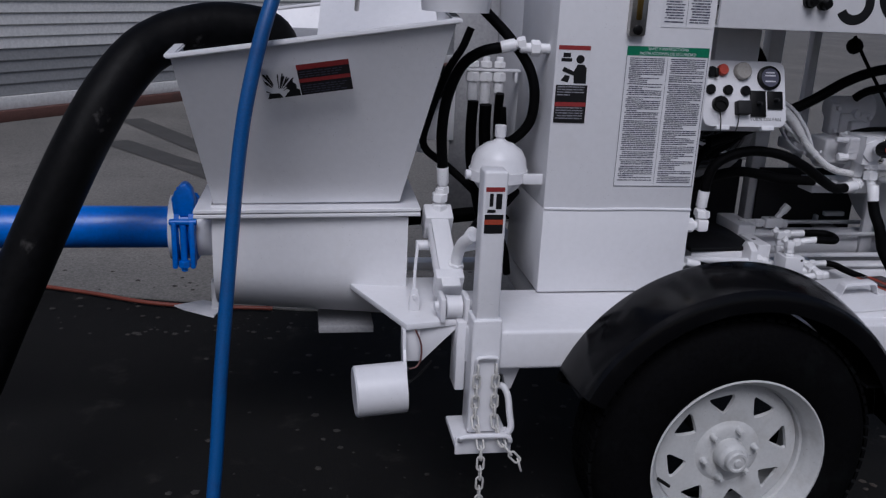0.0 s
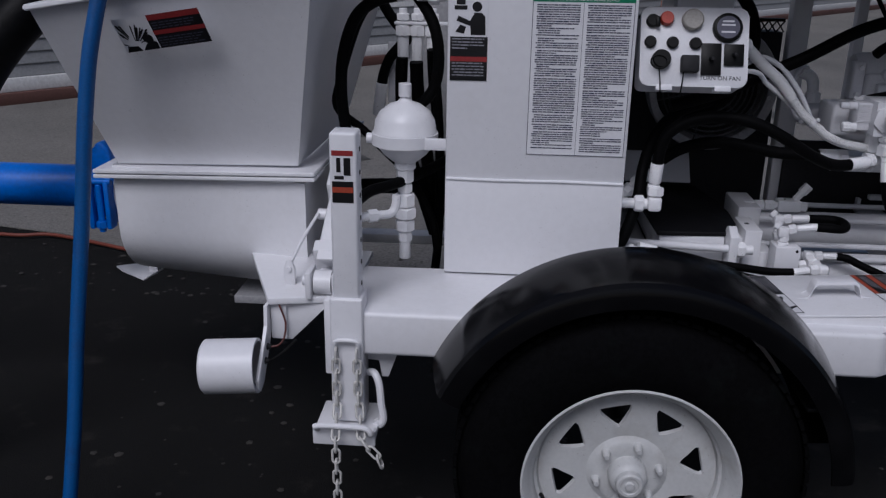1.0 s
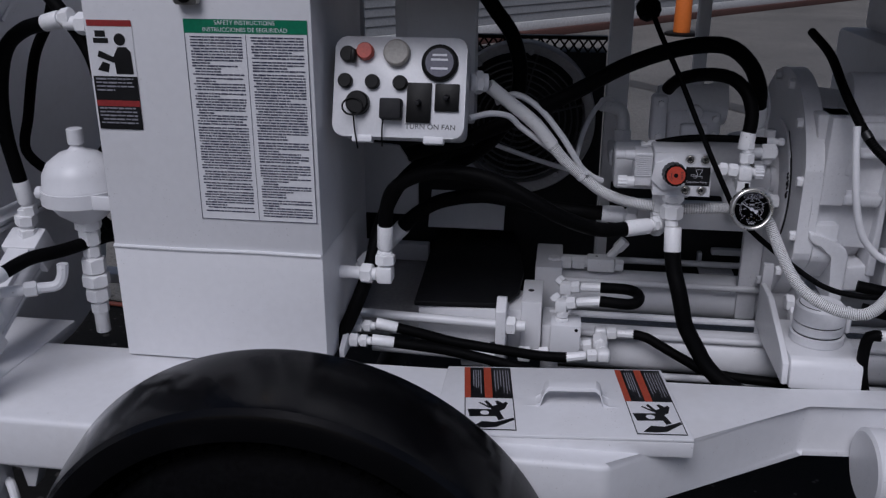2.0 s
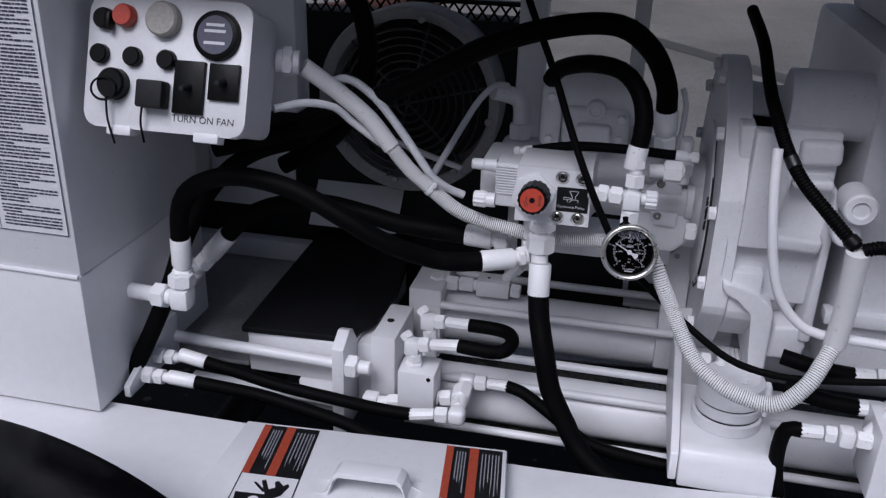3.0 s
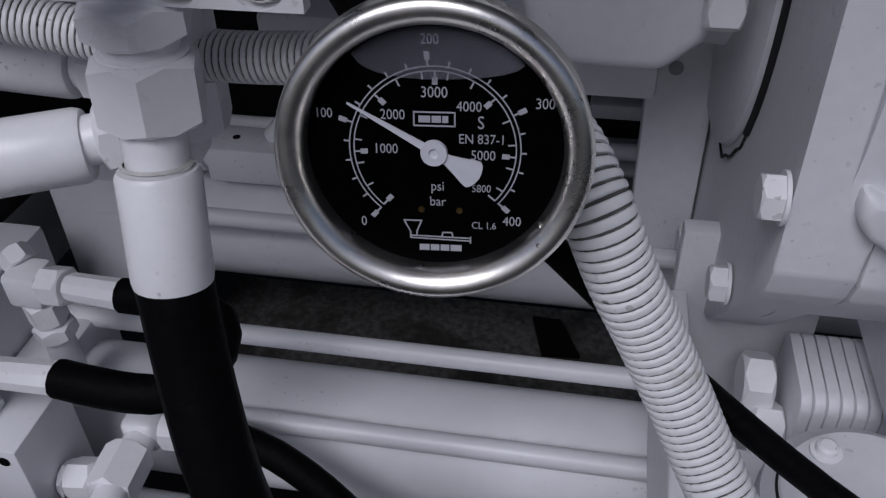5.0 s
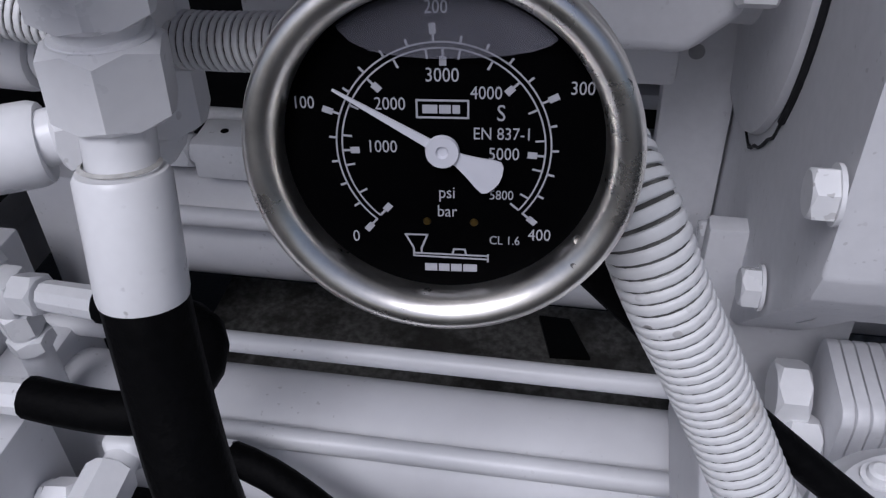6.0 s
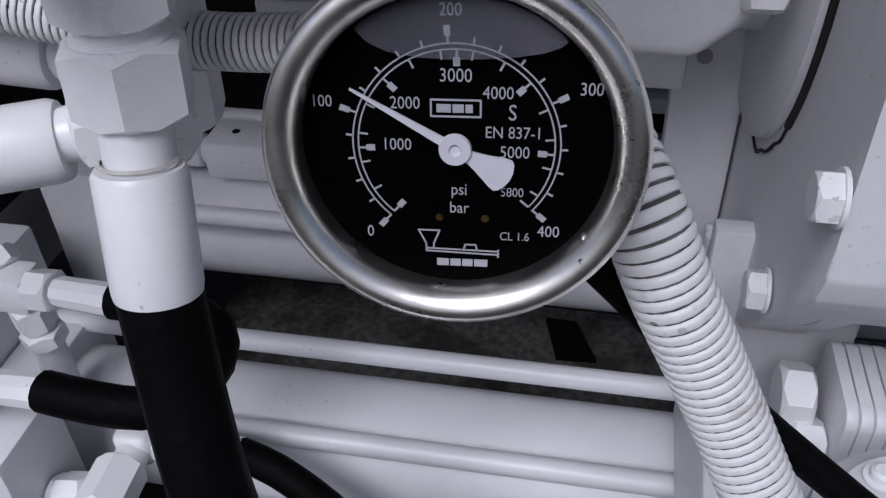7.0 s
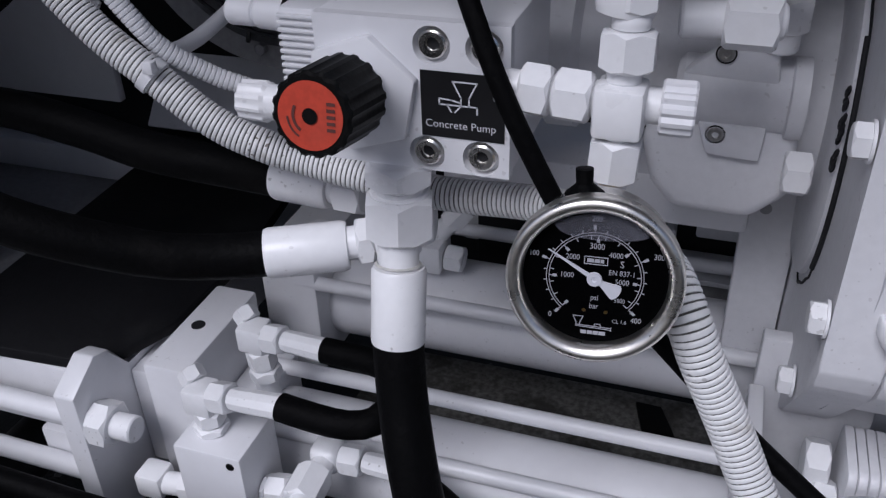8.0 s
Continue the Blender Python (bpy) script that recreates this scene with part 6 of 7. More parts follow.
tick(bm, -45, 0.55, 0.62, 0.014)
part("psi_tick", bm, DIALPRINT, dial)
bm = B()
for text, u, v, s in (("3000", 0, 0.455, 0.105), ("2000", -0.315, 0.275, 0.098), ("1000", -0.375, 0.0, 0.098), ("4000", 0.26, 0.35, 0.098), ("5000", 0.37, -0.035, 0.098), ("5800", 0.36, -0.31, 0.078), ("100", -0.84, 0.275, 0.095), ("200", -0.03, 0.85, 0.095), ("300", 0.82, 0.385, 0.10), ("400", 0.605, -0.585, 0.10), ("0", -0.572, -0.625, 0.10), ("psi", 0.02, -0.30, 0.10), ("bar", 0.02, -0.43, 0.10), ("S", 0.35, 0.225, 0.125), ("EN 837-1", 0.36, 0.095, 0.095), ("CL 1.6", 0.385, -0.63, 0.075)):
    words(bm, text, u * D, v * D, s * D * 1.16, hh, GT, 0.84)
part("dial_numeral", bm, DIALPRINT, dial)
bm = B()
for u0, v0, u1, v1 in ((-0.16, 0.19, 0.16, 0.203), (-0.16, 0.297, 0.16, 0.31), (-0.16, 0.19, -0.148, 0.31), (0.148, 0.19, 0.16, 0.31), (-0.12, 0.222, -0.03, 0.276), (-0.02, 0.222, 0.05, 0.276), (0.06, 0.222, 0.105, 0.276), (-0.13, -0.865, -0.05, -0.81), (-0.04, -0.865, 0.03, -0.81), (0.04, -0.865, 0.11, -0.81), (0.12, -0.865, 0.21, -0.81)):
    bar(bm, u0 * D, v0 * D, u1 * D, v1 * D, hh, GT)
part("maker_mark", bm, DIALPRINT, dial, "maker's marks drawn as plain bars")
bm = B()
for a, b in (((-0.25, -0.60), (-0.11, -0.60)), ((-0.25, -0.60), (-0.20, -0.70)), ((-0.11, -0.60), (-0.15, -0.70)), ((-0.20, -0.70), (-0.20, -0.755)), ((-0.15, -0.70), (-0.15, -0.735)), ((-0.20, -0.755), (0.28, -0.77)), ((-0.20, -0.735), (0.28, -0.745)), ((0.28, -0.735), (0.28, -0.785)), ((0.05, -0.74), (0.06, -0.70)), ((0.06, -0.70), (0.13, -0.70)), ((0.13, -0.70), (0.14, -0.74))):
    d = (V(*b, 0) - V(*a, 0)).normalized() * 0.006
    n = V(-d.y, d.x, 0)
    flat(bm, [((V(*p, 0) + o).x * D, (V(*p, 0) + o).y * D) for p, o in ((a, n - d), (a, -n - d), (b, -n + d), (b, n + d))], hh, GT)
part("dial_symbol", bm, DIALPRINT, dial)
for u in (-0.11, 0.19):
    part("dial_screw", lathe(B(), [(0, 0.0008), (0.0004, 0.0006), (0.0004, 0)], GT @ V(u * D, -0.505 * D, -0.0034), gw, 12), BRASS, dial)
NA = radians(150 - 4)
nd, ns = V(math.cos(NA), math.sin(NA), 0), V(-math.sin(NA), math.cos(NA), 0)
bm = B()
prism(bm, [((nd * p + ns * q).x * D, (nd * p + ns * q).y * D) for p, q in ((0.75, 0.006), (0.75, -0.006), (0.08, -0.030), (-0.12, -0.045), (-0.20, -0.07), (-0.30, -0.108), (-0.345, -0.118), (-0.372, -0.098), (-0.392, -0.05), (-0.40, 0.0), (-0.392, 0.05), (-0.372, 0.098), (-0.345, 0.118), (-0.30, 0.108), (-0.20, 0.07), (-0.12, 0.045), (0.08, 0.030))], -0.0022, -0.0017, GM)
needle = part("needle", bm, DIALINK, g, "white needle with a broad tail")
part("needle_hub", lathe(B(), [(0, 0.105 * D), (0.0008, 0.10 * D), (0.0008, 0.04 * D), (0.0002, 0.03 * D), (0.0002, 0)], GM @ V(0, 0, -0.0018), gw, 24), DIALINK, needle)
bm = B()
top = [(0.965 * D * math.cos(radians(a)), 0.965 * D * math.sin(radians(a))) for a in range(48, 129, 5)]
dip = [(u * D, v * D) for u, v in ((-0.585, 0.74), (-0.52, 0.67), (-0.40, 0.615), (-0.22, 0.585), (-0.04, 0.575), (0.16, 0.58), (0.36, 0.595), (0.52, 0.62), (0.62, 0.655), (0.66, 0.69))]
flat(bm, top + dip, -0.0012, GT)
part("glycerine_film", bm, FILM, g, "milky air pocket above the glycerine")
glass = part("lens", disc(B(), 0, 0, 0.0288, 0.0006, GM, 60), GLASS, g, "clear lens")
glass.visible_shadow = False
part("fill_plug", lathe(B(), [(0, 0.0), (0, 0.0075), (0.002, 0.0080), (0.004, 0.0055), (0.006, 0.0034), (0.012, 0.0036), (0.0125, 0)], GC - gw * 0.013 + gv * 0.0303 - gu * 0.005, gv, 14), RUBBER, g, "black rubber fill plug")
part("stem", rod(B(), GC - gw * 0.026, V(1.0985, 0.152, 0.908), 0.0085), BRASS, g)

# ---- drive cylinders and the manifold at their end ----
for y0, z0, r, label, ties in ((0.304, 0.530, 0.045, "white painted drive cylinder with tie rods, near the frame beam", ((0.332, 0.587), (0.270, 0.573), (0.25, 0.495), (0.36, 0.49))), (0.47, 0.585, 0.048, "white painted drive cylinder with tie rods, on the far side", ((0.405, 0.632), (0.535, 0.635), (0.53, 0.54)))):
    cyl = thing("drive_cylinder", (1.3, y0, z0 - r), label, "hydraulic cylinder", "drive cylinders")
    part("barrel", rod(B(), (0.785, y0, z0), (2.1, y0, z0), r, seg=40), WHITE, cyl)
    for ty, tz in ties:
        part("tie_rod", rod(B(), (0.775, ty, tz), (2.1, ty, tz), 0.0072, seg=14), WHITE, cyl)
man = thing("end_manifold", (0.768, 0.278, 0.539), "white painted steel manifold block at the cylinder ends", "manifold")
ENDS = Matrix(((0, 0, 1, 0), (1, 0, 0, 0), (0, 1, 0, 0), (0, 0, 0, 1)))
part("block_body", box(B(), (0.7195, 0.236, 0.520), (0.7605, 0.356, 0.649), None, 0.003), WHITE, man)
part("cylinder_head", box(B(), (0.7610, 0.256, 0.490), (0.798, 0.352, 0.590), None, 0.004), WHITE, man)
part("far_block", box(B(), (0.74, 0.398, 0.529), (0.798, 0.548, 0.662), None, 0.003), WHITE, man)
part("lifting_hole", rod(B(), (0.7364, 0.2958, 0.6488), (0.7364, 0.2958, 0.6498), 0.0062), DARK, man)
part("flange_plate", prism(B(), [(0.182, 0.49), (0.36, 0.49), (0.36, 0.630), (0.250, 0.630), (0.234, 0.660), (0.217, 0.666), (0.184, 0.647)], 0.672, 0.692, ENDS, 0.002), WHITE, man)
part("spacer", box(B(), (0.6925, 0.250, 0.520), (0.719, 0.350, 0.625), None, 0.002), WHITE, man)
bm = B()
hexagon(bm, (0.692, 0.200, 0.612), (0.712, 0.200, 0.612), 0.034)
rod(bm, (0.710, 0.200, 0.612), (0.731, 0.200, 0.612), 0.0115)
part("end_nut", bm, FITTING, man)
part("stay_rod", rod(B(), (0.395, 0.193, 0.625), (0.675, 0.199, 0.613), 0.0095), WHITE, man)
part("stay_rod", rod(B(), (0.42, 0.205, 0.545), (0.675, 0.208, 0.535), 0.0095), WHITE, man)

wb = thing("water_box", (0.605, 0.31, 0.55), "white steel water box with a black rubber lid sheet", "water box")
part("box_body", box(B(), (0.512, 0.226, 0.560), (0.669, 0.63, 0.6335), None, 0.003), WHITE, wb)
part("lid_sheet", prism(B(), [(0.505, 0.218), (0.669, 0.228), (0.690, 0.252), (0.712, 0.300), (0.716, 0.410), (0.702, 0.520), (0.680, 0.668), (0.488, 0.652)], 0.634, 0.646, None, 0.003), MAT_BLACK, wb, "black rubber sheet lid")

lb = thing("hose_bracket", (0.40, 0.12, 0.596), "white three-cornered bracket with two hose ends", "bracket")
part("bracket_plate", prism(B(), [(0.05, 0.597), (0.20, 0.597), (0.20, 0.665), (0.16, 0.665), (0.05, 0.615)], 0.392, 0.402, Matrix(((0, 0, 1, 0), (1, 0, 0, 0), (0, 1, 0, 0), (0, 0, 0, 1))), 0.001), WHITE, lb)
for y0, z0 in ((0.090, 0.6145), (0.126, 0.6285)):
    bm = B()
    hexagon(bm, (0.403, y0, z0), (0.420, y0, z0), 0.024)
    hexagon(bm, (0.423, y0, z0), (0.437, y0, z0), 0.022)
    rod(bm, (0.402, y0, z0), (0.445, y0, z0), 0.008)
    part("hose_end", bm, FITTING, lb)
hose("black hydraulic hose lying along the frame beam", [(0.4860, 0.1260, 0.6285), (0.5352, 0.1301, 0.6170), (0.5998, 0.1344, 0.6010), (0.69, 0.138, 0.589), (0.76, 0.142, 0.580), (0.814, 0.1392, 0.5813)], 0.0098, a=(0.042, 0))
hose("black hydraulic hose lying along the frame beam", [(0.4860, 0.0900, 0.6145), (0.5393, 0.0970, 0.6066), (0.5979, 0.1049, 0.5961), (0.7144, 0.1025, 0.5750), (0.7924, 0.0863, 0.5648), (0.9395, 0.0770, 0.5569), (1.1840, 0.0551, 0.5580)], 0.0098, a=(0.042, 0))

el = thing("elbow_fitting", (0.43, 0.11, 0.73), "white painted elbow fittings coming out of the column", "fitting")
bm = B()
rod(bm, (0.384, 0.112, 0.745), (0.455, 0.108, 0.745), 0.012)
hexagon(bm, (0.425, 0.110, 0.745), (0.447, 0.109, 0.745), 0.034)
part("pipe_stub", bm, FITTING, el)
part("elbow_block", box(B(), (0.455, 0.092, 0.730), (0.486, 0.124, 0.764), None, 0.007), FITTING, el)
part("swivel_nut", hexagon(B(), (0.471, 0.109, 0.764), (0.471, 0.112, 0.784), 0.034), FITTING, el)
bm = B()
rod(bm, (0.384, 0.240, 0.692), (0.424, 0.246, 0.735), 0.014)
hexagon(bm, (0.398, 0.242, 0.706), (0.416, 0.245, 0.726), 0.036)
part("second_stub", bm, FITTING, el)

# ---- shuttle valve on the near cylinder ----
def ferrule(owner, p0, p1, r):
    """A pressed hose sleeve with faint flats, from the fitting to where the hose enters."""
    p0, p1 = V(p0), V(p1)
    n = (p1 - p0).length
    return part("ferrule", lathe(B(), [(0, 0), (0, r * 0.86), (0.004, r * 0.97), (n * 0.55, r), (n - 0.002, r * 1.04), (n, r), (n, 0)], p0, p1 - p0, 10), FITTING, owner)


sv = thing("shuttle_valve", (0.803, 0.217, 0.545), "small white valve cube with angled hose fittings", "valve")
part("cube", box(B(), (0.774, 0.19, 0.547), (0.832, 0.245, 0.6195), None, 0.002), WHITE, sv)
part("cube_hole", rod(B(), (0.823, 0.1905, 0.611), (0.823, 0.1893, 0.611), 0.0035, seg=14), BLACK, sv)
part("riser_collar", hexagon(B(), (0.7945, 0.215, 0.6195), (0.7945, 0.215, 0.627), 0.025), FITTING, sv)
part("riser_nut", hexagon(B(), (0.795, 0.215, 0.628), (0.795, 0.215, 0.641), 0.0215), FITTING, sv)
part("elbow_block", box(B(), (0.780, 0.204, 0.640), (0.803, 0.227, 0.6635), None, 0.003), FITTING, sv)
part("elbow_cap", hexagon(B(), (0.784, 0.221, 0.660), (0.776, 0.226, 0.667), 0.018), FITTING, sv)
part("swivel_nut", hexagon(B(), (0.8035, 0.214, 0.657), (0.8205, 0.2115, 0.6605), 0.022), FITTING, sv)
ferrule(sv, (0.8215, 0.2115, 0.661), (0.867, 0.207, 0.668), 0.0096)
LINK = hose("short black hydraulic hose looped between two elbow fittings", [(0.865, 0.2072, 0.668), (0.893, 0.205, 0.667), (0.918, 0.207, 0.665), (0.935, 0.217, 0.665), (0.942, 0.240, 0.667), (0.934, 0.262, 0.669), (0.911, 0.272, 0.669), (0.868, 0.2752, 0.668)], 0.0108)
pe = thing("port_elbow", (0.803, 0.285, 0.585), "white painted elbow fitting on the cylinder port", "fitting")
part("riser", rod(B(), (0.805, 0.285, 0.575), (0.803, 0.285, 0.650), 0.0098), FITTING, pe)
part("riser_collar", hexagon(B(), (0.805, 0.285, 0.617), (0.8038, 0.285, 0.628), 0.024), FITTING, pe)
part("riser_nut", hexagon(B(), (0.8035, 0.285, 0.630), (0.8022, 0.285, 0.647), 0.0215), FITTING, pe)
part("elbow_block", box(B(), (0.788, 0.274, 0.648), (0.811, 0.297, 0.672), None, 0.003), FITTING, pe)
part("elbow_cap", hexagon(B(), (0.793, 0.292, 0.668), (0.784, 0.297, 0.675), 0.018), FITTING, pe)
part("swivel_nut", hexagon(B(), (0.8115, 0.284, 0.6615), (0.829, 0.281, 0.6645), 0.022), FITTING, pe)
ferrule(pe, (0.830, 0.2808, 0.6648), (0.870, 0.275, 0.668), 0.0096)
part("left_nut", hexagon(B(), (0.7735, 0.215, 0.547), (0.753, 0.215, 0.543), 0.024), FITTING, sv)
part("left_collar", rod(B(), (0.754, 0.215, 0.543), (0.735, 0.215, 0.540), 0.010), FITTING, sv)
part("left_elbow", box(B(), (0.711, 0.203, 0.528), (0.736, 0.228, 0.553), None, 0.004), FITTING, sv)
part("right_collar", hexagon(B(), (0.8325, 0.215, 0.566), (0.837, 0.215, 0.566), 0.021), FITTING, sv)
part("right_nut", hexagon(B(), (0.838, 0.215, 0.566), (0.856, 0.215, 0.569), 0.0235), FITTING, sv)
part("run_nut", hexagon(B(), (0.871, 0.232, 0.578), (0.8715, 0.200, 0.5765), 0.027), FITTING, sv)
part("run_pipe", rod(B(), (0.873, 0.250, 0.580), (0.876, 0.155, 0.578), 0.0100), FITTING, sv)
part("run_collar", hexagon(B(), (0.872, 0.190, 0.576), (0.874, 0.172, 0.577), 0.0225), FITTING, sv)
part("low_elbow", box(B(), (0.863, 0.143, 0.566), (0.889, 0.169, 0.591), None, 0.0075, 3), FITTING, sv)
part("low_nut", hexagon(B(), (0.863, 0.1515, 0.580), (0.844, 0.150, 0.579), 0.0225), FITTING, sv)
ferrule(sv, (0.843, 0.150, 0.5788), (0.806, 0.148, 0.573), 0.0096)
part("high_elbow", box(B(), (0.861, 0.238, 0.568), (0.885, 0.263, 0.593), None, 0.006, 3), FITTING, sv)
part("high_nut", hexagon(B(), (0.8855, 0.25, 0.5805), (0.9045, 0.25, 0.5815), 0.0225), FITTING, sv)
ferrule(sv, (0.906, 0.25, 0.5817), (0.939, 0.248, 0.583), 0.0096)
hose("black hydraulic hose leading to the drop hose", [(0.943, 0.239, 0.591), (0.968, 0.232, 0.589), (1.0, 0.222, 0.575), (1.04, 0.20, 0.562), (1.095, 0.175, 0.548), (1.23, 0.15, 0.55)], 0.0096)
for ob in (sv, pe, LINK):
    ob.location += V(0.006, -0.009, 0.008)
cv = thing("check_valve", (0.84, 0.455, 0.60), "white painted check valve with hexagon nuts on the far cylinder", "valve")
part("riser", rod(B(), (0.780, 0.452, 0.600), (0.780, 0.452, 0.650), 0.0105), FITTING, cv)
part("elbow_block", hexagon(B(), (0.780, 0.452, 0.634), (0.780, 0.452, 0.667), 0.026), FITTING, cv)
part("inner_nut", hexagon(B(), (0.794, 0.454, 0.653), (0.818, 0.454, 0.653), 0.025), FITTING, cv)
part("outer_nut", hexagon(B(), (0.8195, 0.454, 0.654), (0.846, 0.454, 0.654), 0.024), FITTING, cv)
part("outer_collar", rod(B(), (0.846, 0.454, 0.655), (0.852, 0.454, 0.655), 0.0100), FITTING, cv)
part("valve_body", box(B(), (0.852, 0.437, 0.641), (0.911, 0.474, 0.671), None, 0.003), FITTING, cv)
part("end_nut", hexagon(B(), (0.912, 0.454, 0.653), (0.930, 0.454, 0.652), 0.0235), FITTING, cv)
part("port_stub", rod(B(), (0.900, 0.462, 0.669), (0.925, 0.462, 0.700), 0.0095), FITTING, cv)
part("port_collar", hexagon(B(), (0.915, 0.462, 0.688), (0.932, 0.462, 0.709), 0.0225), FITTING, cv)
part("body_hole", rod(B(), (0.872, 0.456, 0.6709), (0.872, 0.456, 0.6716), 0.003, seg=12), BLACK, cv)

# ---- fan, radiator and support post ----
rad = thing("radiator", (0.65, 0.66, 0.65), "black radiator with a round wire fan guard and mesh top", "radiator")
# Dark sheet added beside the core where the opening lies in shade.
part("shade_backing", box(B(), (0.09, 0.685, 0.46), (0.309, 0.70, 0.72), None, 0.002), DARK, rad)
# White sheet added to stand in for a bright patch of light.
part("bright_patch_sheet", prism(B(), [(0.612, 0.668), (0.676, 0.742), (0.679, 0.740), (0.615, 0.665)], 0.472, 0.655, Matrix(((0, 0, 1, 0), (1, 0, 0, 0), (0, 1, 0, 0), (0, 0, 0, 1))), 0.0005), WHITE, rad, "pale slanted sheet added for a bright patch behind the lid")
# Core runs down to z 0.46 as added dark backing for the shaded bay.
part("core", box(B(), (0.31, 0.68, 0.46), (0.875, 0.76, 1.082), None, 0.004), DARK, rad)
bm = B()
n = 22
for k in range(n):
    x0 = 0.40 + 0.475 * k / n
    w = 0.475 / n
    for a, b in (((x0, 1.082), (x0 + w, 1.112)), ((x0 + w, 1.082), (x0, 1.112))):
        rod(bm, (a[0], 0.68, a[1]), (b[0], 0.68, b[1]), 0.0022, seg=5, ch=0.0002)
box(bm, (0.40, 0.675, 1.110), (0.875, 0.70, 1.118), None, 0.001)
part("mesh_top", bm, BLACK, rad)
FC = V(0.683, 0.60, 0.940)
part("shroud_ring", lathe(B(), [(0.0, 0.150), (0.004, 0.156), (0.010, 0.170), (0.004, 0.173), (-0.05, 0.172), (-0.075, 0.170), (-0.075, 0.145), (0.0, 0.150)], FC, -Y, 48), SHROUD, rad, "grey fan shroud ring")
for r in (0.022, 0.036, 0.050, 0.064, 0.078, 0.092, 0.106, 0.120, 0.134):
    part("guard_ring", loop(B(), [FC + V(r * math.cos(a), -0.012, r * math.sin(a)) for a in (2 * math.pi * i / 36 for i in range(36))], 0.0022, 5), GUARD, rad)
for k in range(6):
    a = radians(60 * k + 15)
    part("guard_spoke", rod(B(), FC + V(0, -0.010, 0), FC + V(0.15 * math.cos(a), -0.008, 0.15 * math.sin(a)), 0.0025, seg=6), GUARD, rad)
for k in range(5):
    a = radians(72 * k)
    bm = B()
    c, s = math.cos(a), math.sin(a)
    prism(bm, [(0.03 * c - 0.02 * s, 0.03 * s + 0.02 * c), (0.13 * c - 0.045 * s, 0.13 * s + 0.045 * c), (0.13 * c + 0.04 * s, 0.13 * s - 0.04 * c), (0.03 * c + 0.02 * s, 0.03 * s - 0.02 * c)], -0.034, -0.028, Matrix.Translation(FC) @ front(0), 0.001)
    part("fan_blade", bm, BLACK, rad)
for k in range(8):
    a = radians(45 * k + 36)
    part("ring_bolt", hexagon(B(), FC + V(0.153 * math.cos(a), -0.003, 0.153 * math.sin(a)), FC + V(0.153 * math.cos(a), -0.012, 0.153 * math.sin(a)), 0.012), GREY, rad)

bm = B()
box(bm, (0.876, 0.62, 0.568), (0.925, 0.665, 1.30), None, 0.004)
solid("support_post", bm, WHITE, "white painted square post carrying the hood", "post")
bm = B()
box(bm, (1.072, 0.70, 0.55), (1.10, 0.73, 1.30), None, 0.003)
solid("support_post", bm, WHITE, "slim white painted post on the far side of the pump", "post")

# ---- hydraulic pump ----
pump = thing("hydraulic_pump", (1.051, 0.3166, 0.7925), "white painted cast hydraulic pump bolted to the engine housing", "hydraulic pump")
part("main_body", lathe(B(), [(0, 0), (0, 0.040), (0.010, 0.050), (0.060, 0.054), (0.065, 0.066), (0.085, 0.066), (0.090, 0.058), (0.150, 0.060), (0.165, 0.070), (0.205, 0.074), (0.225, 0.074), (0.225, 0)], (0.9562, 0.4046, 0.8975), X, 36), CAST, pump)
part("control_head", box(B(), (0.985, 0.350, 0.9575), (1.086, 0.400, 1.018), None, 0.010, 3), CAST, pump)
part("head_lug", box(B(), (1.008, 0.328, 0.962), (1.060, 0.352, 0.997), None, 0.006, 3), CAST, pump)
part("head_column", box(B(), (0.953, 0.352, 0.955), (0.984, 0.392, 1.046), None, 0.007, 3), CAST, pump)
part("round_boss", lathe(B(), [(-0.03, 0.0145), (0, 0.0145), (0.002, 0.0130), (0.002, 0.0085), (-0.001, 0.0075), (-0.001, 0)], (1.035, 0.345, 1.016), -Y, 24), CAST, pump)
for x, z in ((0.968, 0.968), (0.969, 1.032), (1.072, 0.975), (1.073, 1.006)):
    part("cap_bolt", hexagon(B(), (x, 0.352, z), (x, 0.340, z), 0.011), FITTING, pump)
part("upper_housing", lathe(B(), [(0, 0), (0, 0.030), (0.02, 0.036), (0.10, 0.036), (0.11, 0.042), (0.13, 0.042), (0.13, 0)], (0.9662, 0.3966, 1.028), X, 24), CAST, pump)
part("port_block", box(B(), (0.8832, 0.2466, 0.8875), (0.9662, 0.3466, 0.9575), None, 0.008, 3), CAST, pump)
part("front_cover", prism(B(), [(1.095, 0.8705), (1.103, 0.8385), (1.119, 0.8215), (1.167, 0.8205), (1.189, 0.8405), (1.187, 0.8805), (1.151, 0.8975), (1.106, 0.8925)], -0.3426, -0.3026, front(0), 0.008, 3), CAST, pump)
part("gear_pump", lathe(B(), [(0, 0), (0, 0.018), (0.004, 0.0215), (0.064, 0.0215), (0.065, 0.0245), (0.074, 0.0245), (0.074, 0)], (1.113, 0.3146, 0.9005), X, 28), CAST, pump)
part("lug_plate", prism(B(), [(1.115, 0.9155), (1.141, 0.9385), (1.167, 0.9395), (1.171, 0.9125)], -0.3086, -0.2976, front(0), 0.003), CAST, pump)
part("lug_plate", prism(B(), [(1.128, 0.8875), (1.168, 0.8875), (1.167, 0.8645), (1.135, 0.8665)], -0.3086, -0.2956, front(0), 0.003), CAST, pump)
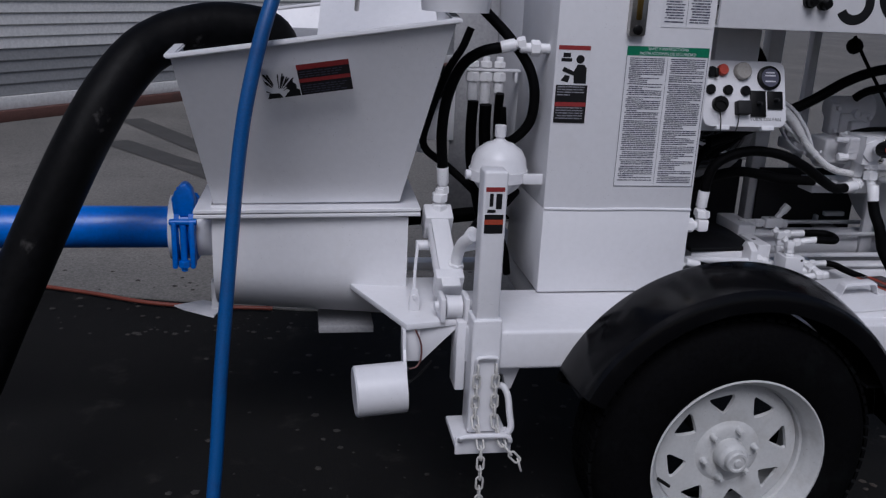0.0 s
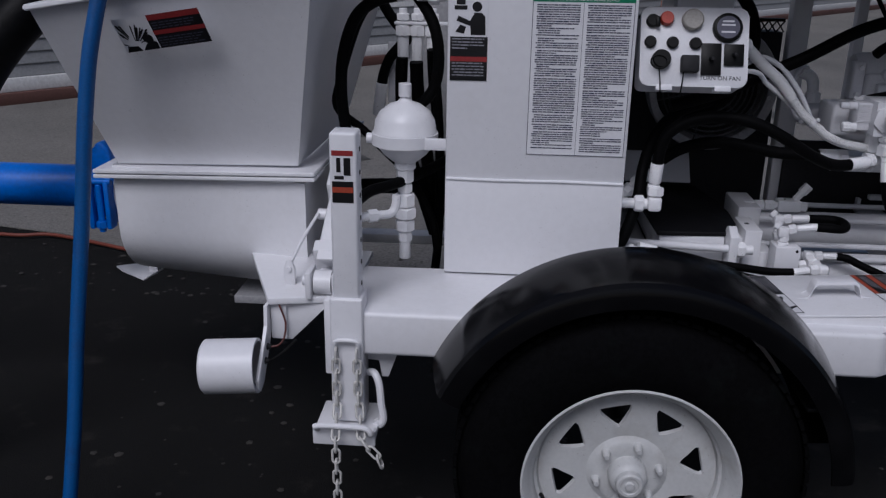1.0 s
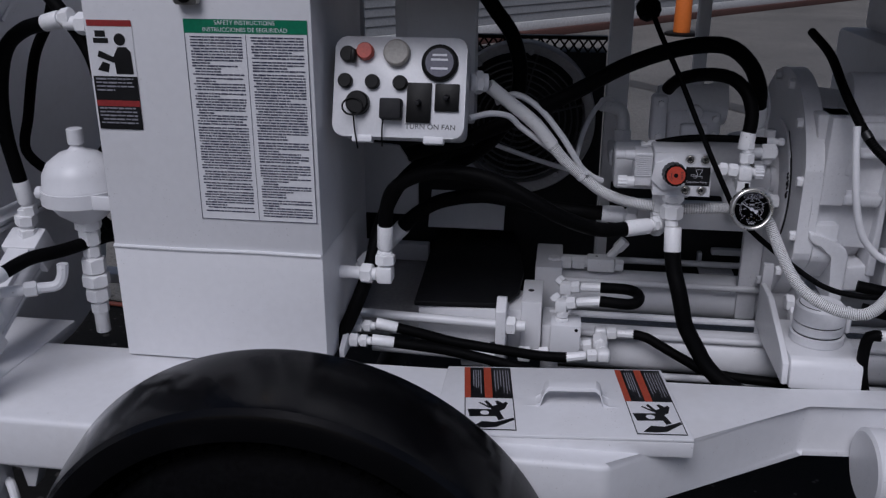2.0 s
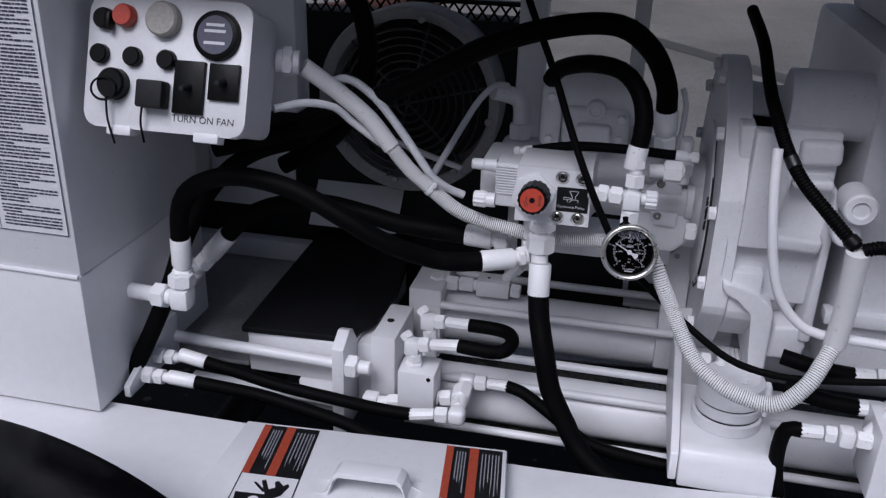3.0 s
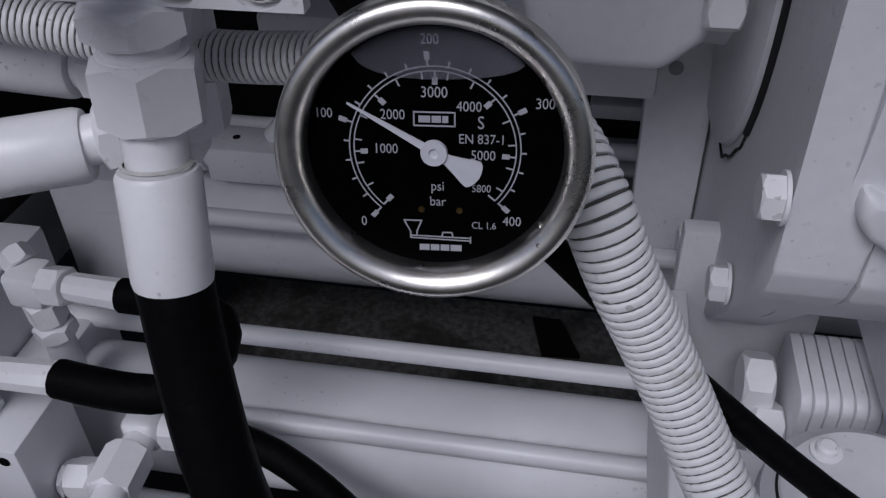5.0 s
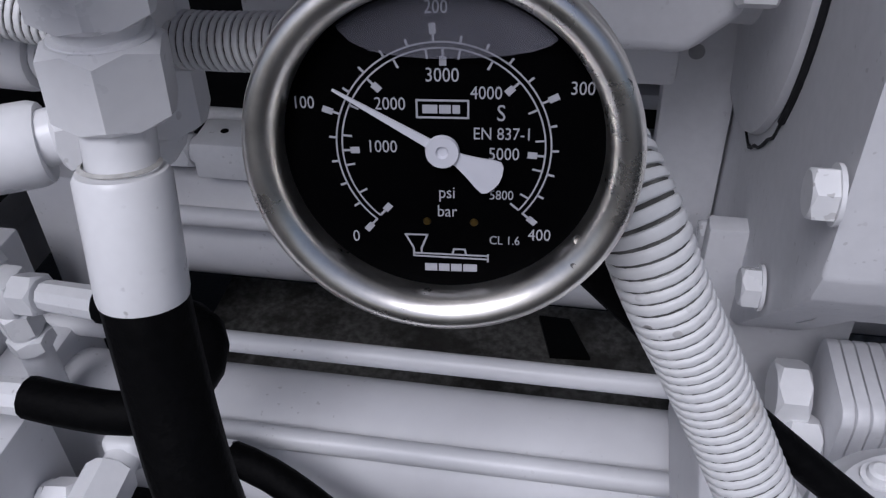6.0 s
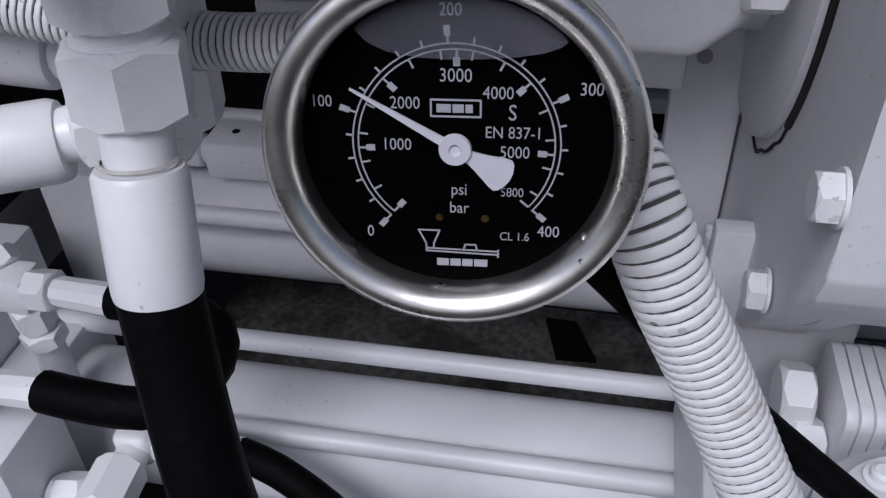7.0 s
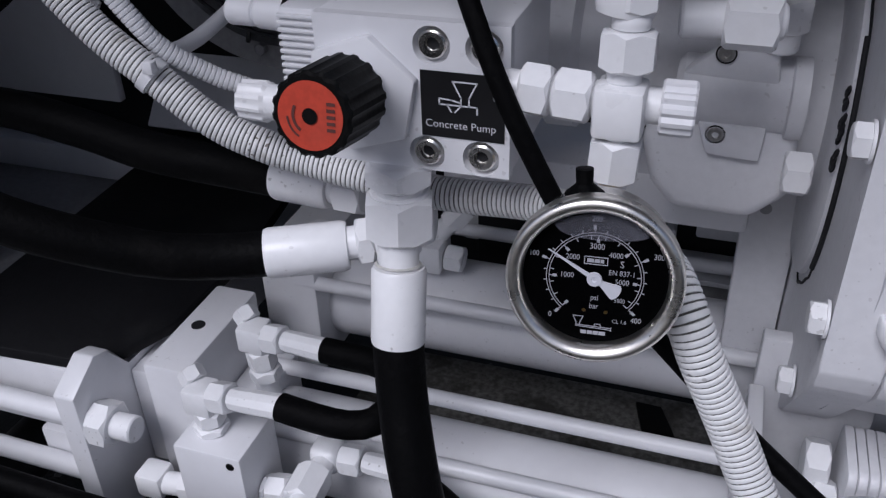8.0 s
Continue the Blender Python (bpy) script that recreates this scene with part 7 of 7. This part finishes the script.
for u, v in ((1.1390, 0.9305), (1.1395, 0.8805)):
    bm = B()
    lathe(bm, [(0, 0.0046), (0.002, 0.0046), (0.003, 0.0038), (0.003, 0.0022), (0.001, 0.002), (0.001, 0)], (u, 0.2971, v), -Y, 18)
    part("flange_screw", bm, STEEL, pump)
    part("screw_washer", arc(B(), u, v, 0.0050, 0.0060, 0, 360, 0.0015, front(0.2971), 20), DARK, pump)
part("side_boss", hexagon(B(), (1.181, 0.2976, 0.8605), (1.197, 0.2976, 0.8605), 0.024), FITTING, pump)
bm = B()
hexagon(bm, (1.167, 0.3026, 0.9445), (1.167, 0.3026, 0.9645), 0.026)
rod(bm, (1.167, 0.3026, 0.9325), (1.167, 0.3026, 0.9975), 0.010)
part("upper_fitting", bm, FITTING, pump)
bm = B()
hexagon(bm, (1.136, 0.2166, 0.9755), (1.161, 0.2166, 0.9755), 0.026)
rod(bm, (1.116, 0.2116, 0.9755), (1.163, 0.2186, 0.9755), 0.009)
part("cross_fitting", bm, FITTING, pump)
bm = B()
hexagon(bm, (0.9090, 0.474, 0.925), (0.9085, 0.477, 0.952), 0.034)
tube(bm, [(0.9085, 0.478, 0.950), (0.9075, 0.483, 0.975), (0.900, 0.485, 0.990), (0.882, 0.478, 0.999), (0.862, 0.466, 1.005)], 0.0145, 16, 0.006)
part("suction_elbow", bm, FITTING, pump)
part("elbow_foot", box(B(), (0.880, 0.40, 0.890), (0.958, 0.50, 0.9255), None, 0.008, 3), CAST, pump)
part("drain_line", tube(B(), [(1.156, 0.3066, 0.9775), (1.159, 0.3066, 1.042), (1.151, 0.3066, 1.067)], 0.004, 8), WHITE, pump)
bm = B()
box(bm, (0.9412, 0.3666, 0.7725), (1.171, 0.4466, 0.8125), None, 0.004)
part("cradle", bm, WHITE, pump)
# Dark sheet added to fill the shaded gap behind the pump.
part("shade_sheet", box(B(), (0.90, 0.60, 0.500), (1.25, 0.612, 0.80), None, 0.002), DARK, pump, "added dark sheet standing for the shade behind the pump")
part("rear_bar", box(B(), (1.135, 0.565, 0.646), (1.205, 0.585, 0.660), None, 0.003), CAST, pump)
part("rear_shelf", box(B(), (1.110, 0.545, 0.604), (1.186, 0.5995, 0.610), None, 0.001), CAST, pump)
part("rear_box", box(B(), (1.126, 0.560, 0.560), (1.184, 0.5995, 0.6035), None, 0.004), GREY, pump)
part("rear_strut", box(B(), (1.106, 0.570, 0.612), (1.116, 0.590, 0.648), None, 0.002), CAST, pump)
part("far_foot", box(B(), (0.927, 0.69, 0.50), (1.11, 0.79, 0.592), None, 0.010, 3), WHITE, pump)
hose("thin white pipe crossing behind the valve block", [(0.600, 0.545, 0.905), (0.660, 0.540, 0.885), (0.727, 0.540, 0.863), (0.800, 0.530, 0.845)], 0.0055, WHITE, name="white_pipe", category="pipe", body="pipe_body")

# ---- engine: flywheel housing, block and its mount ----
eng = thing("engine", (1.505, 0.4756, 0.6205), "white painted diesel engine with a round flywheel housing", "engine")
EC = V(1.107, 0.4076, 0.8715)
part("adapter_ring", lathe(B(), [(0.060, 0), (0.060, 0.072), (0.096, 0.074), (0.0985, 0.122), (0.1000, 0.126), (0.1035, 0.127), (0.1035, 0)], EC, X, 72), CAST, eng)
def on_face(r, angle, proud=0.0):
    a = radians(angle)
    return EC + V(0.1035 - proud, -r * math.cos(a), r * math.sin(a))


bead = [on_face(0.1330 + 0.0009 * math.sin(2.3 * k), a, 0.0004 + 0.0006 * math.sin(7 * k)) for k, a in enumerate(range(-66, 63, 4))]
part("sealant_bead", tube(B(), bead, 0.0009, 6), DARK, eng, "black sealant squeezed from the housing joint")
part("sealant_blob", tube(B(), [on_face(0.1335, a, 0.0006) for a in (-34, -26, -18, -8, 4, 18, 34)], 0.0019, 8), DARK, eng)
part("sealant_tail", tube(B(), [on_face(0.1345, -66), on_face(0.128, -73), on_face(0.117, -79), on_face(0.105, -83)], 0.0008, 6), DARK, eng)
rnd = random.Random(3)
for k in range(13):
    a = radians(-4 + 26 * rnd.random())
    q, h = 0.126 + 0.009 * rnd.random(), 0.002 + 0.003 * rnd.random()
    c = EC + V(0.098, -q * math.cos(a), q * math.sin(a))
    part("oil_spot", lathe(B(), [(-0.0015, 0), (-0.001, h * 0.7), (0.0, h), (0.001, h * 0.7), (0.0016, 0)], c, V(-1, 0.2 * rnd.random(), 0.2), 9), DARK, eng)
rim_line = []
for a in range(0, 360, 4):
    c, q = math.cos(radians(a)), math.sin(radians(a))
    r = min(0.2255, 0.214 / max(0.05, math.cos(radians(a - 223))) if 180 < a < 266 else 0.2255)
    rim_line.append((max(EC.y + r * c, 0.1955), EC.z + r * q))
SECTION = Matrix(((0, 0, 1, 0), (1, 0, 0, 0), (0, 1, 0, 0), (0, 0, 0, 1)))
part("housing_flange", prism(B(), rim_line, EC.x + 0.104, EC.x + 0.136, SECTION, 0.002), CAST, eng)
part("lower_wall", prism(B(), [(0.1970, 0.850), (0.1970, 0.790), (0.2030, 0.777), (0.2480, 0.7300), (0.3000, 0.7270), (0.3000, 0.850)], EC.x + 0.1365, 1.284, SECTION, 0.003), CAST, eng)
part("flywheel_housing", lathe(B(), [(0.122, 0.215), (0.14, 0.190), (0.20, 0.185), (0.235, 0.175), (0.25, 0.15), (0.25, 0)], EC, X, 72), CAST, eng)
for turn in (15.2, -12.4, -43, -86, 45, 75, 105, 135, 165, 195):
    a = radians(turn)
    reach = 0.2015 if turn == -43 else 0.2115
    c = EC + V(0.1030, -reach * math.cos(a), reach * math.sin(a))
    bm = B()
    hexagon(bm, c + V(-0.010, 0, 0), c, 0.0165)
    lathe(bm, [(0, 0), (0, 0.0105), (0.0016, 0.0105), (0.0016, 0)], c + V(-0.0018, 0, 0), X, 18)
    part("flange_bolt", bm, FITTING, eng)
rib = lambda nm, poly, w0, w1, b=0.006: part(nm, prism(B(), poly, w0, w1, front(0), b, 3), CAST, eng)  # noqa: E731
rib("housing_wall", [(1.2435, 0.887), (1.281, 0.887), (1.285, 0.900), (1.285, 1.044), (1.2435, 1.044)], -0.2856, -0.1960, 0.002)
rib("recess_floor", [(1.2435, 0.800), (1.350, 0.800), (1.352, 1.044), (1.226, 1.044)], -0.2956, -0.2230, 0.004)
rib("cast_pad", [(1.281, 0.8880), (1.345, 0.8860), (1.348, 0.908), (1.281, 0.9100)], -0.2856, -0.1926, 0.007)
rib("cast_rib", [(1.276, 0.943), (1.290, 0.940), (1.299, 1.014), (1.286, 1.014)], -0.2556, -0.1926, 0.006)
rib("cast_pad", [(1.297, 0.9730), (1.348, 0.9735), (1.346, 0.9890), (1.297, 0.9860)], -0.2856, -0.1946, 0.006)
rib("cast_pad", [(1.303, 1.000), (1.354, 1.004), (1.351, 1.036), (1.300, 1.034)], -0.3156, -0.2056, 0.008)
rib("stepped_bracket", [(1.2320, 0.8400), (1.2445, 0.8330), (1.280, 0.8205), (1.292, 0.8150), (1.301, 0.8060), (1.305, 0.7950), (1.306, 0.7030), (1.279, 0.7030), (1.280, 0.7900), (1.277, 0.7990), (1.270, 0.8040), (1.250, 0.8110), (1.238, 0.8180), (1.2320, 0.8270)], -0.2956, -0.1876, 0.005)
rib("end_wall", [(1.343, 0.7545), (1.359, 0.7545), (1.359, 0.9695), (1.351, 0.9695)], -0.2956, -0.2006, 0.004)
rib("lower_pad", [(1.305, 0.7195), (1.345, 0.7220), (1.354, 0.7300), (1.357, 0.7450), (1.350, 0.7650), (1.342, 0.7745), (1.309, 0.7695)], -0.3156, -0.2056, 0.010)
part("under_plate", box(B(), (1.192, 0.3105, 0.530), (1.274, 0.324, 0.7262), None, 0.002), CAST, eng)
part("gusset_plate", prism(B(), [(1.168, 0.767), (1.1925, 0.798), (1.2095, 0.802), (1.2095, 0.560), (1.170, 0.560)], -0.428, -0.412, front(0), 0.0025), CAST, eng)
part("gusset_hole", lathe(B(), [(0, 0), (0, 0.0045), (0.001, 0.0045), (0.001, 0)], (1.184, 0.4118, 0.772), -Y, 16), GREY, eng)
part("stack_bolt", hexagon(B(), (1.227, 0.2606, 0.6685), (1.243, 0.2606, 0.6685), 0.030), FITTING, eng)
part("stack_bolt", hexagon(B(), (1.233, 0.2436, 0.6525), (1.249, 0.2436, 0.6525), 0.026), FITTING, eng)
for k in range(7):
    part("shim_plate", prism(B(), rounded(0.2286, 0.6295, 0.2826, 0.6915, 0.008), 1.2498 + 0.0064 * k, 1.2553 + 0.0064 * k, Matrix(((0, 0, 1, 0), (1, 0, 0, 0), (0, 1, 0, 0), (0, 0, 0, 1))), 0.0008), CAST, eng)
part("block", box(B(), (1.385, 0.2356, 0.6805), (2.105, 0.7456, 1.141), None, 0.012), CAST, eng)
part("head", box(B(), (1.425, 0.2856, 1.141), (2.085, 0.7056, 1.27), None, 0.015), CAST, eng)
part("sump_rail", box(B(), (1.375, 0.2206, 0.7755), (2.105, 0.2506, 0.7955), None, 0.004), CAST, eng)
for x0 in (1.41, 1.396, 1.56):
    part("rail_bolt", hexagon(B(), (x0, 0.30, 0.755), (x0, 0.30, 0.744), 0.013), FITTING, eng)
part("starter_housing", rod(B(), (1.285, 0.2856, 1.065), (1.445, 0.2856, 1.065), 0.045, seg=28), CAST, eng)
bm = B()
lathe(bm, [(-0.05, 0.0205), (0, 0.0205), (0.003, 0.0180), (0.003, 0.0110), (0.000, 0.0095), (0.000, 0)], (1.373, 0.1556, 0.968), -Y, 28)
part("plug_boss", bm, CAST, eng)
bm = B()
lathe(bm, [(-0.05, 0.017), (0, 0.017), (0.003, 0.0145), (0.003, 0.008), (0.0, 0)], (1.366, 0.1700, 0.9290), -Y, 24)
part("lower_boss", bm, CAST, eng)
filt = part("fuel_filter", lathe(B(), [(0, 0), (0, 0.024), (0.006, 0.030), (0.10, 0.031), (0.104, 0.034), (0.112, 0.034), (0.112, 0)], (1.423, 0.1156, 0.9885), Z, 36), WHITE, eng, "white spin-on fuel filter")
fm = B()
for k in range(9):
    z0 = 1.0055 + 0.0085 * k
    for i in range(4):
        a0, a1 = radians(195 + 18 * i), radians(195 + 18 * i + 13)
        q = [(1.4233 + 0.0318 * math.cos(a), 0.1156 + 0.0318 * math.sin(a)) for a in (a0, a1)]
        fm.faces.new([fm.verts.new(p) for p in ((*q[0], z0), (*q[1], z0), (*q[1], z0 + 0.0028), (*q[0], z0 + 0.0028))])
part("filter_print", fm, GREYINK, filt)
part("filter_head", box(B(), (1.38, 0.0906, 1.101), (1.475, 0.2556, 1.145), None, 0.010, 3), CAST, eng)
bm = B()
tube(bm, [(1.39, 0.1006, 1.071), (1.377, 0.0906, 1.056), (1.377, 0.0906, 1.04), (1.39, 0.0936, 1.03), (1.405, 0.0956, 1.04)], 0.0045, 8, 0.004)
part("filter_clip", bm, STEEL, eng)
hose("thin white pipe running down the engine housing", [(1.258, 0.1148, 1.048), (1.26, 0.1024, 1.001), (1.267, 0.0937, 0.9434), (1.277, 0.0924, 0.8971), (1.292, 0.0923, 0.8619), (1.316, 0.0923, 0.8356), (1.342, 0.0918, 0.8251), (1.395, 0.0869, 0.8245), (1.458, 0.0808, 0.8254), (1.582, 0.0824, 0.8261)], 0.0062, WHITE, name="white_pipe", category="pipe", body="pipe_body")

mount = thing("engine_mount", (1.262, 0.088, 0.658), "white painted round rubber engine mount", "engine mount")
MX, MY = 1.2615, 0.153
part("base_ring", lathe(B(), [(0, 0), (0, 0.045), (0.002, 0.047), (0.016, 0.047), (0.018, 0.044), (0.018, 0)], (MX, MY, 0.6445), Z, 44), CAST, mount)
part("ring_gap", lathe(B(), [(0, 0.0425), (0.0022, 0.0425)], (MX, MY, 0.6620), Z, 44), DARK, mount)
part("rubber_body", lathe(B(), [(0, 0.041), (0.002, 0.0435), (0.016, 0.0440), (0.018, 0.0395), (0.018, 0)], (MX, MY, 0.6640), Z, 44), CAST, mount)
part("groove", lathe(B(), [(0, 0.0415), (0.0020, 0.0415)], (MX, MY, 0.6815), Z, 44), DARK, mount)
part("top_cup", lathe(B(), [(0, 0.0425), (0.002, 0.0445), (0.022, 0.0445), (0.029, 0.0430), (0.032, 0.0385), (0.0345, 0.036), (0.0350, 0.030), (0.0365, 0)], (MX, MY, 0.6835), Z, 44), CAST, mount)
part("cup_seam", tube(B(), [(MX + 0.0372 * math.cos(radians(a)), MY + 0.0372 * math.sin(radians(a)), 0.7165) for a in range(150, 260, 8)], 0.0008, 6), DARK, mount)
for dx, dy in ((-0.016, 0.022), (0.014, -0.018)):
    part("cup_screw", lathe(B(), [(0, 0), (0, 0.0066), (0.001, 0.0066), (0.0012, 0.0046), (0.004, 0.0044), (0.005, 0.003), (0.005, 0)], (MX + dx, MY + dy, 0.7192), Z, 16), FITTING, mount)
part("side_clip", box(B(), (MX + 0.042, MY - 0.020, 0.668), (MX + 0.050, MY - 0.002, 0.716), None, 0.003), WHITE, mount)

br = thing("mount_bracket", (1.255, 0.073, 0.626), "white bent plate bracket welded on the frame beam", "bracket")
bm = B()
prism(bm, [(0.060, 0.590), (0.066, 0.630), (0.072, 0.640), (0.082, 0.6445), (0.236, 0.6445), (0.236, 0.632), (0.090, 0.632), (0.080, 0.624), (0.074, 0.590)], 1.200, 1.322, Matrix(((0, 0, 1, 0), (1, 0, 0, 0), (0, 1, 0, 0), (0, 0, 0, 1))), 0.003)
part("bent_plate", bm, WHITE, br)
bm = B()
prism(bm, [(0.066, 0.594), (0.240, 0.594), (0.305, 0.600), (0.305, 0.690), (0.230, 0.690), (0.105, 0.647), (0.072, 0.632)], 1.188, 1.199, Matrix(((0, 0, 1, 0), (1, 0, 0, 0), (0, 1, 0, 0), (0, 0, 0, 1))), 0.002)
part("side_web", bm, WHITE, br)

# ---- tongue end ----
bm = B()
lathe(bm, [(0, 0), (0, 0.060), (0.004, 0.066), (0.30, 0.066), (0.304, 0.062), (0.304, 0)], (1.300, -0.065, 0.52), V(1, 0.05, 0), 40)
solid("tool_tube", bm, WHITE, "white painted round tube beside the trailer tongue", "tube")
lvb = thing("lower_valve_block", (1.47, 0.09, 0.62), "white valve block with hose fittings near the tongue", "valve block")
part("block_body", box(B(), (1.428, 0.05, 0.62), (1.53, 0.13, 0.7205), None, 0.003), WHITE, lvb)
part("port_hole", rod(B(), (1.442, 0.0505, 0.709), (1.442, 0.0493, 0.709), 0.004, seg=12), BLACK, lvb)
for (x, y, z), n in (((1.409, 0.15, 0.742), 0.026), ((1.417, 0.13, 0.707), 0.031)):
    ferrule(lvb, (x + n, y, z + 0.002), (x, y, z), 0.0108)
    part("hose_nut", hexagon(B(), (x + n + 0.001, y, z + 0.002), (x + n + 0.018, y, z + 0.002), 0.023), FITTING, lvb)
    part("port_stub", tube(B(), [(x + n + 0.016, y, z + 0.002), (x + n + 0.03, y - 0.01, z), (x + n + 0.036, 0.10, z - 0.01), (x + n + 0.036, 0.10, 0.715)], 0.010, 12, 0.006), FITTING, lvb)
    hose("black hydraulic hose with white end at the tongue valve block", [(x + 0.002, y, z), (x - 0.04, y, z + 0.003), (x - 0.09, y + 0.012, z + 0.008)], 0.0108)
ferrule(lvb, (1.369, 0.08, 0.693), (1.342, 0.08, 0.692), 0.0100)
part("hose_nut", hexagon(B(), (1.3705, 0.08, 0.693), (1.385, 0.08, 0.692), 0.0205), FITTING, lvb)
part("swivel_body", box(B(), (1.388, 0.069, 0.680), (1.407, 0.091, 0.704), None, 0.004), FITTING, lvb)
part("adapter_nut", hexagon(B(), (1.4085, 0.08, 0.691), (1.4275, 0.08, 0.690), 0.021), FITTING, lvb)
hose("black hydraulic hose turning down under the tongue fittings", [(1.344, 0.08, 0.692), (1.326, 0.08, 0.690), (1.321, 0.08, 0.665), (1.324, 0.08, 0.62), (1.34, 0.08, 0.56)], 0.0100)
part("sloping_elbow", tube(B(), [(1.428, 0.095, 0.690), (1.440, 0.097, 0.706), (1.456, 0.10, 0.726), (1.466, 0.10, 0.738)], 0.011, 14, 0.006), FITTING, lvb)
bm = B()
lathe(bm, [(0, 0), (0, 0.016), (0.012, 0.017), (0.02, 0.012), (0.02, 0)], (1.470, 0.105, 0.749), V(-0.2, -1, 0.2), 18)
solid("brass_cap", bm, BRASS, "dull brass cap on the tongue fittings", "cap")
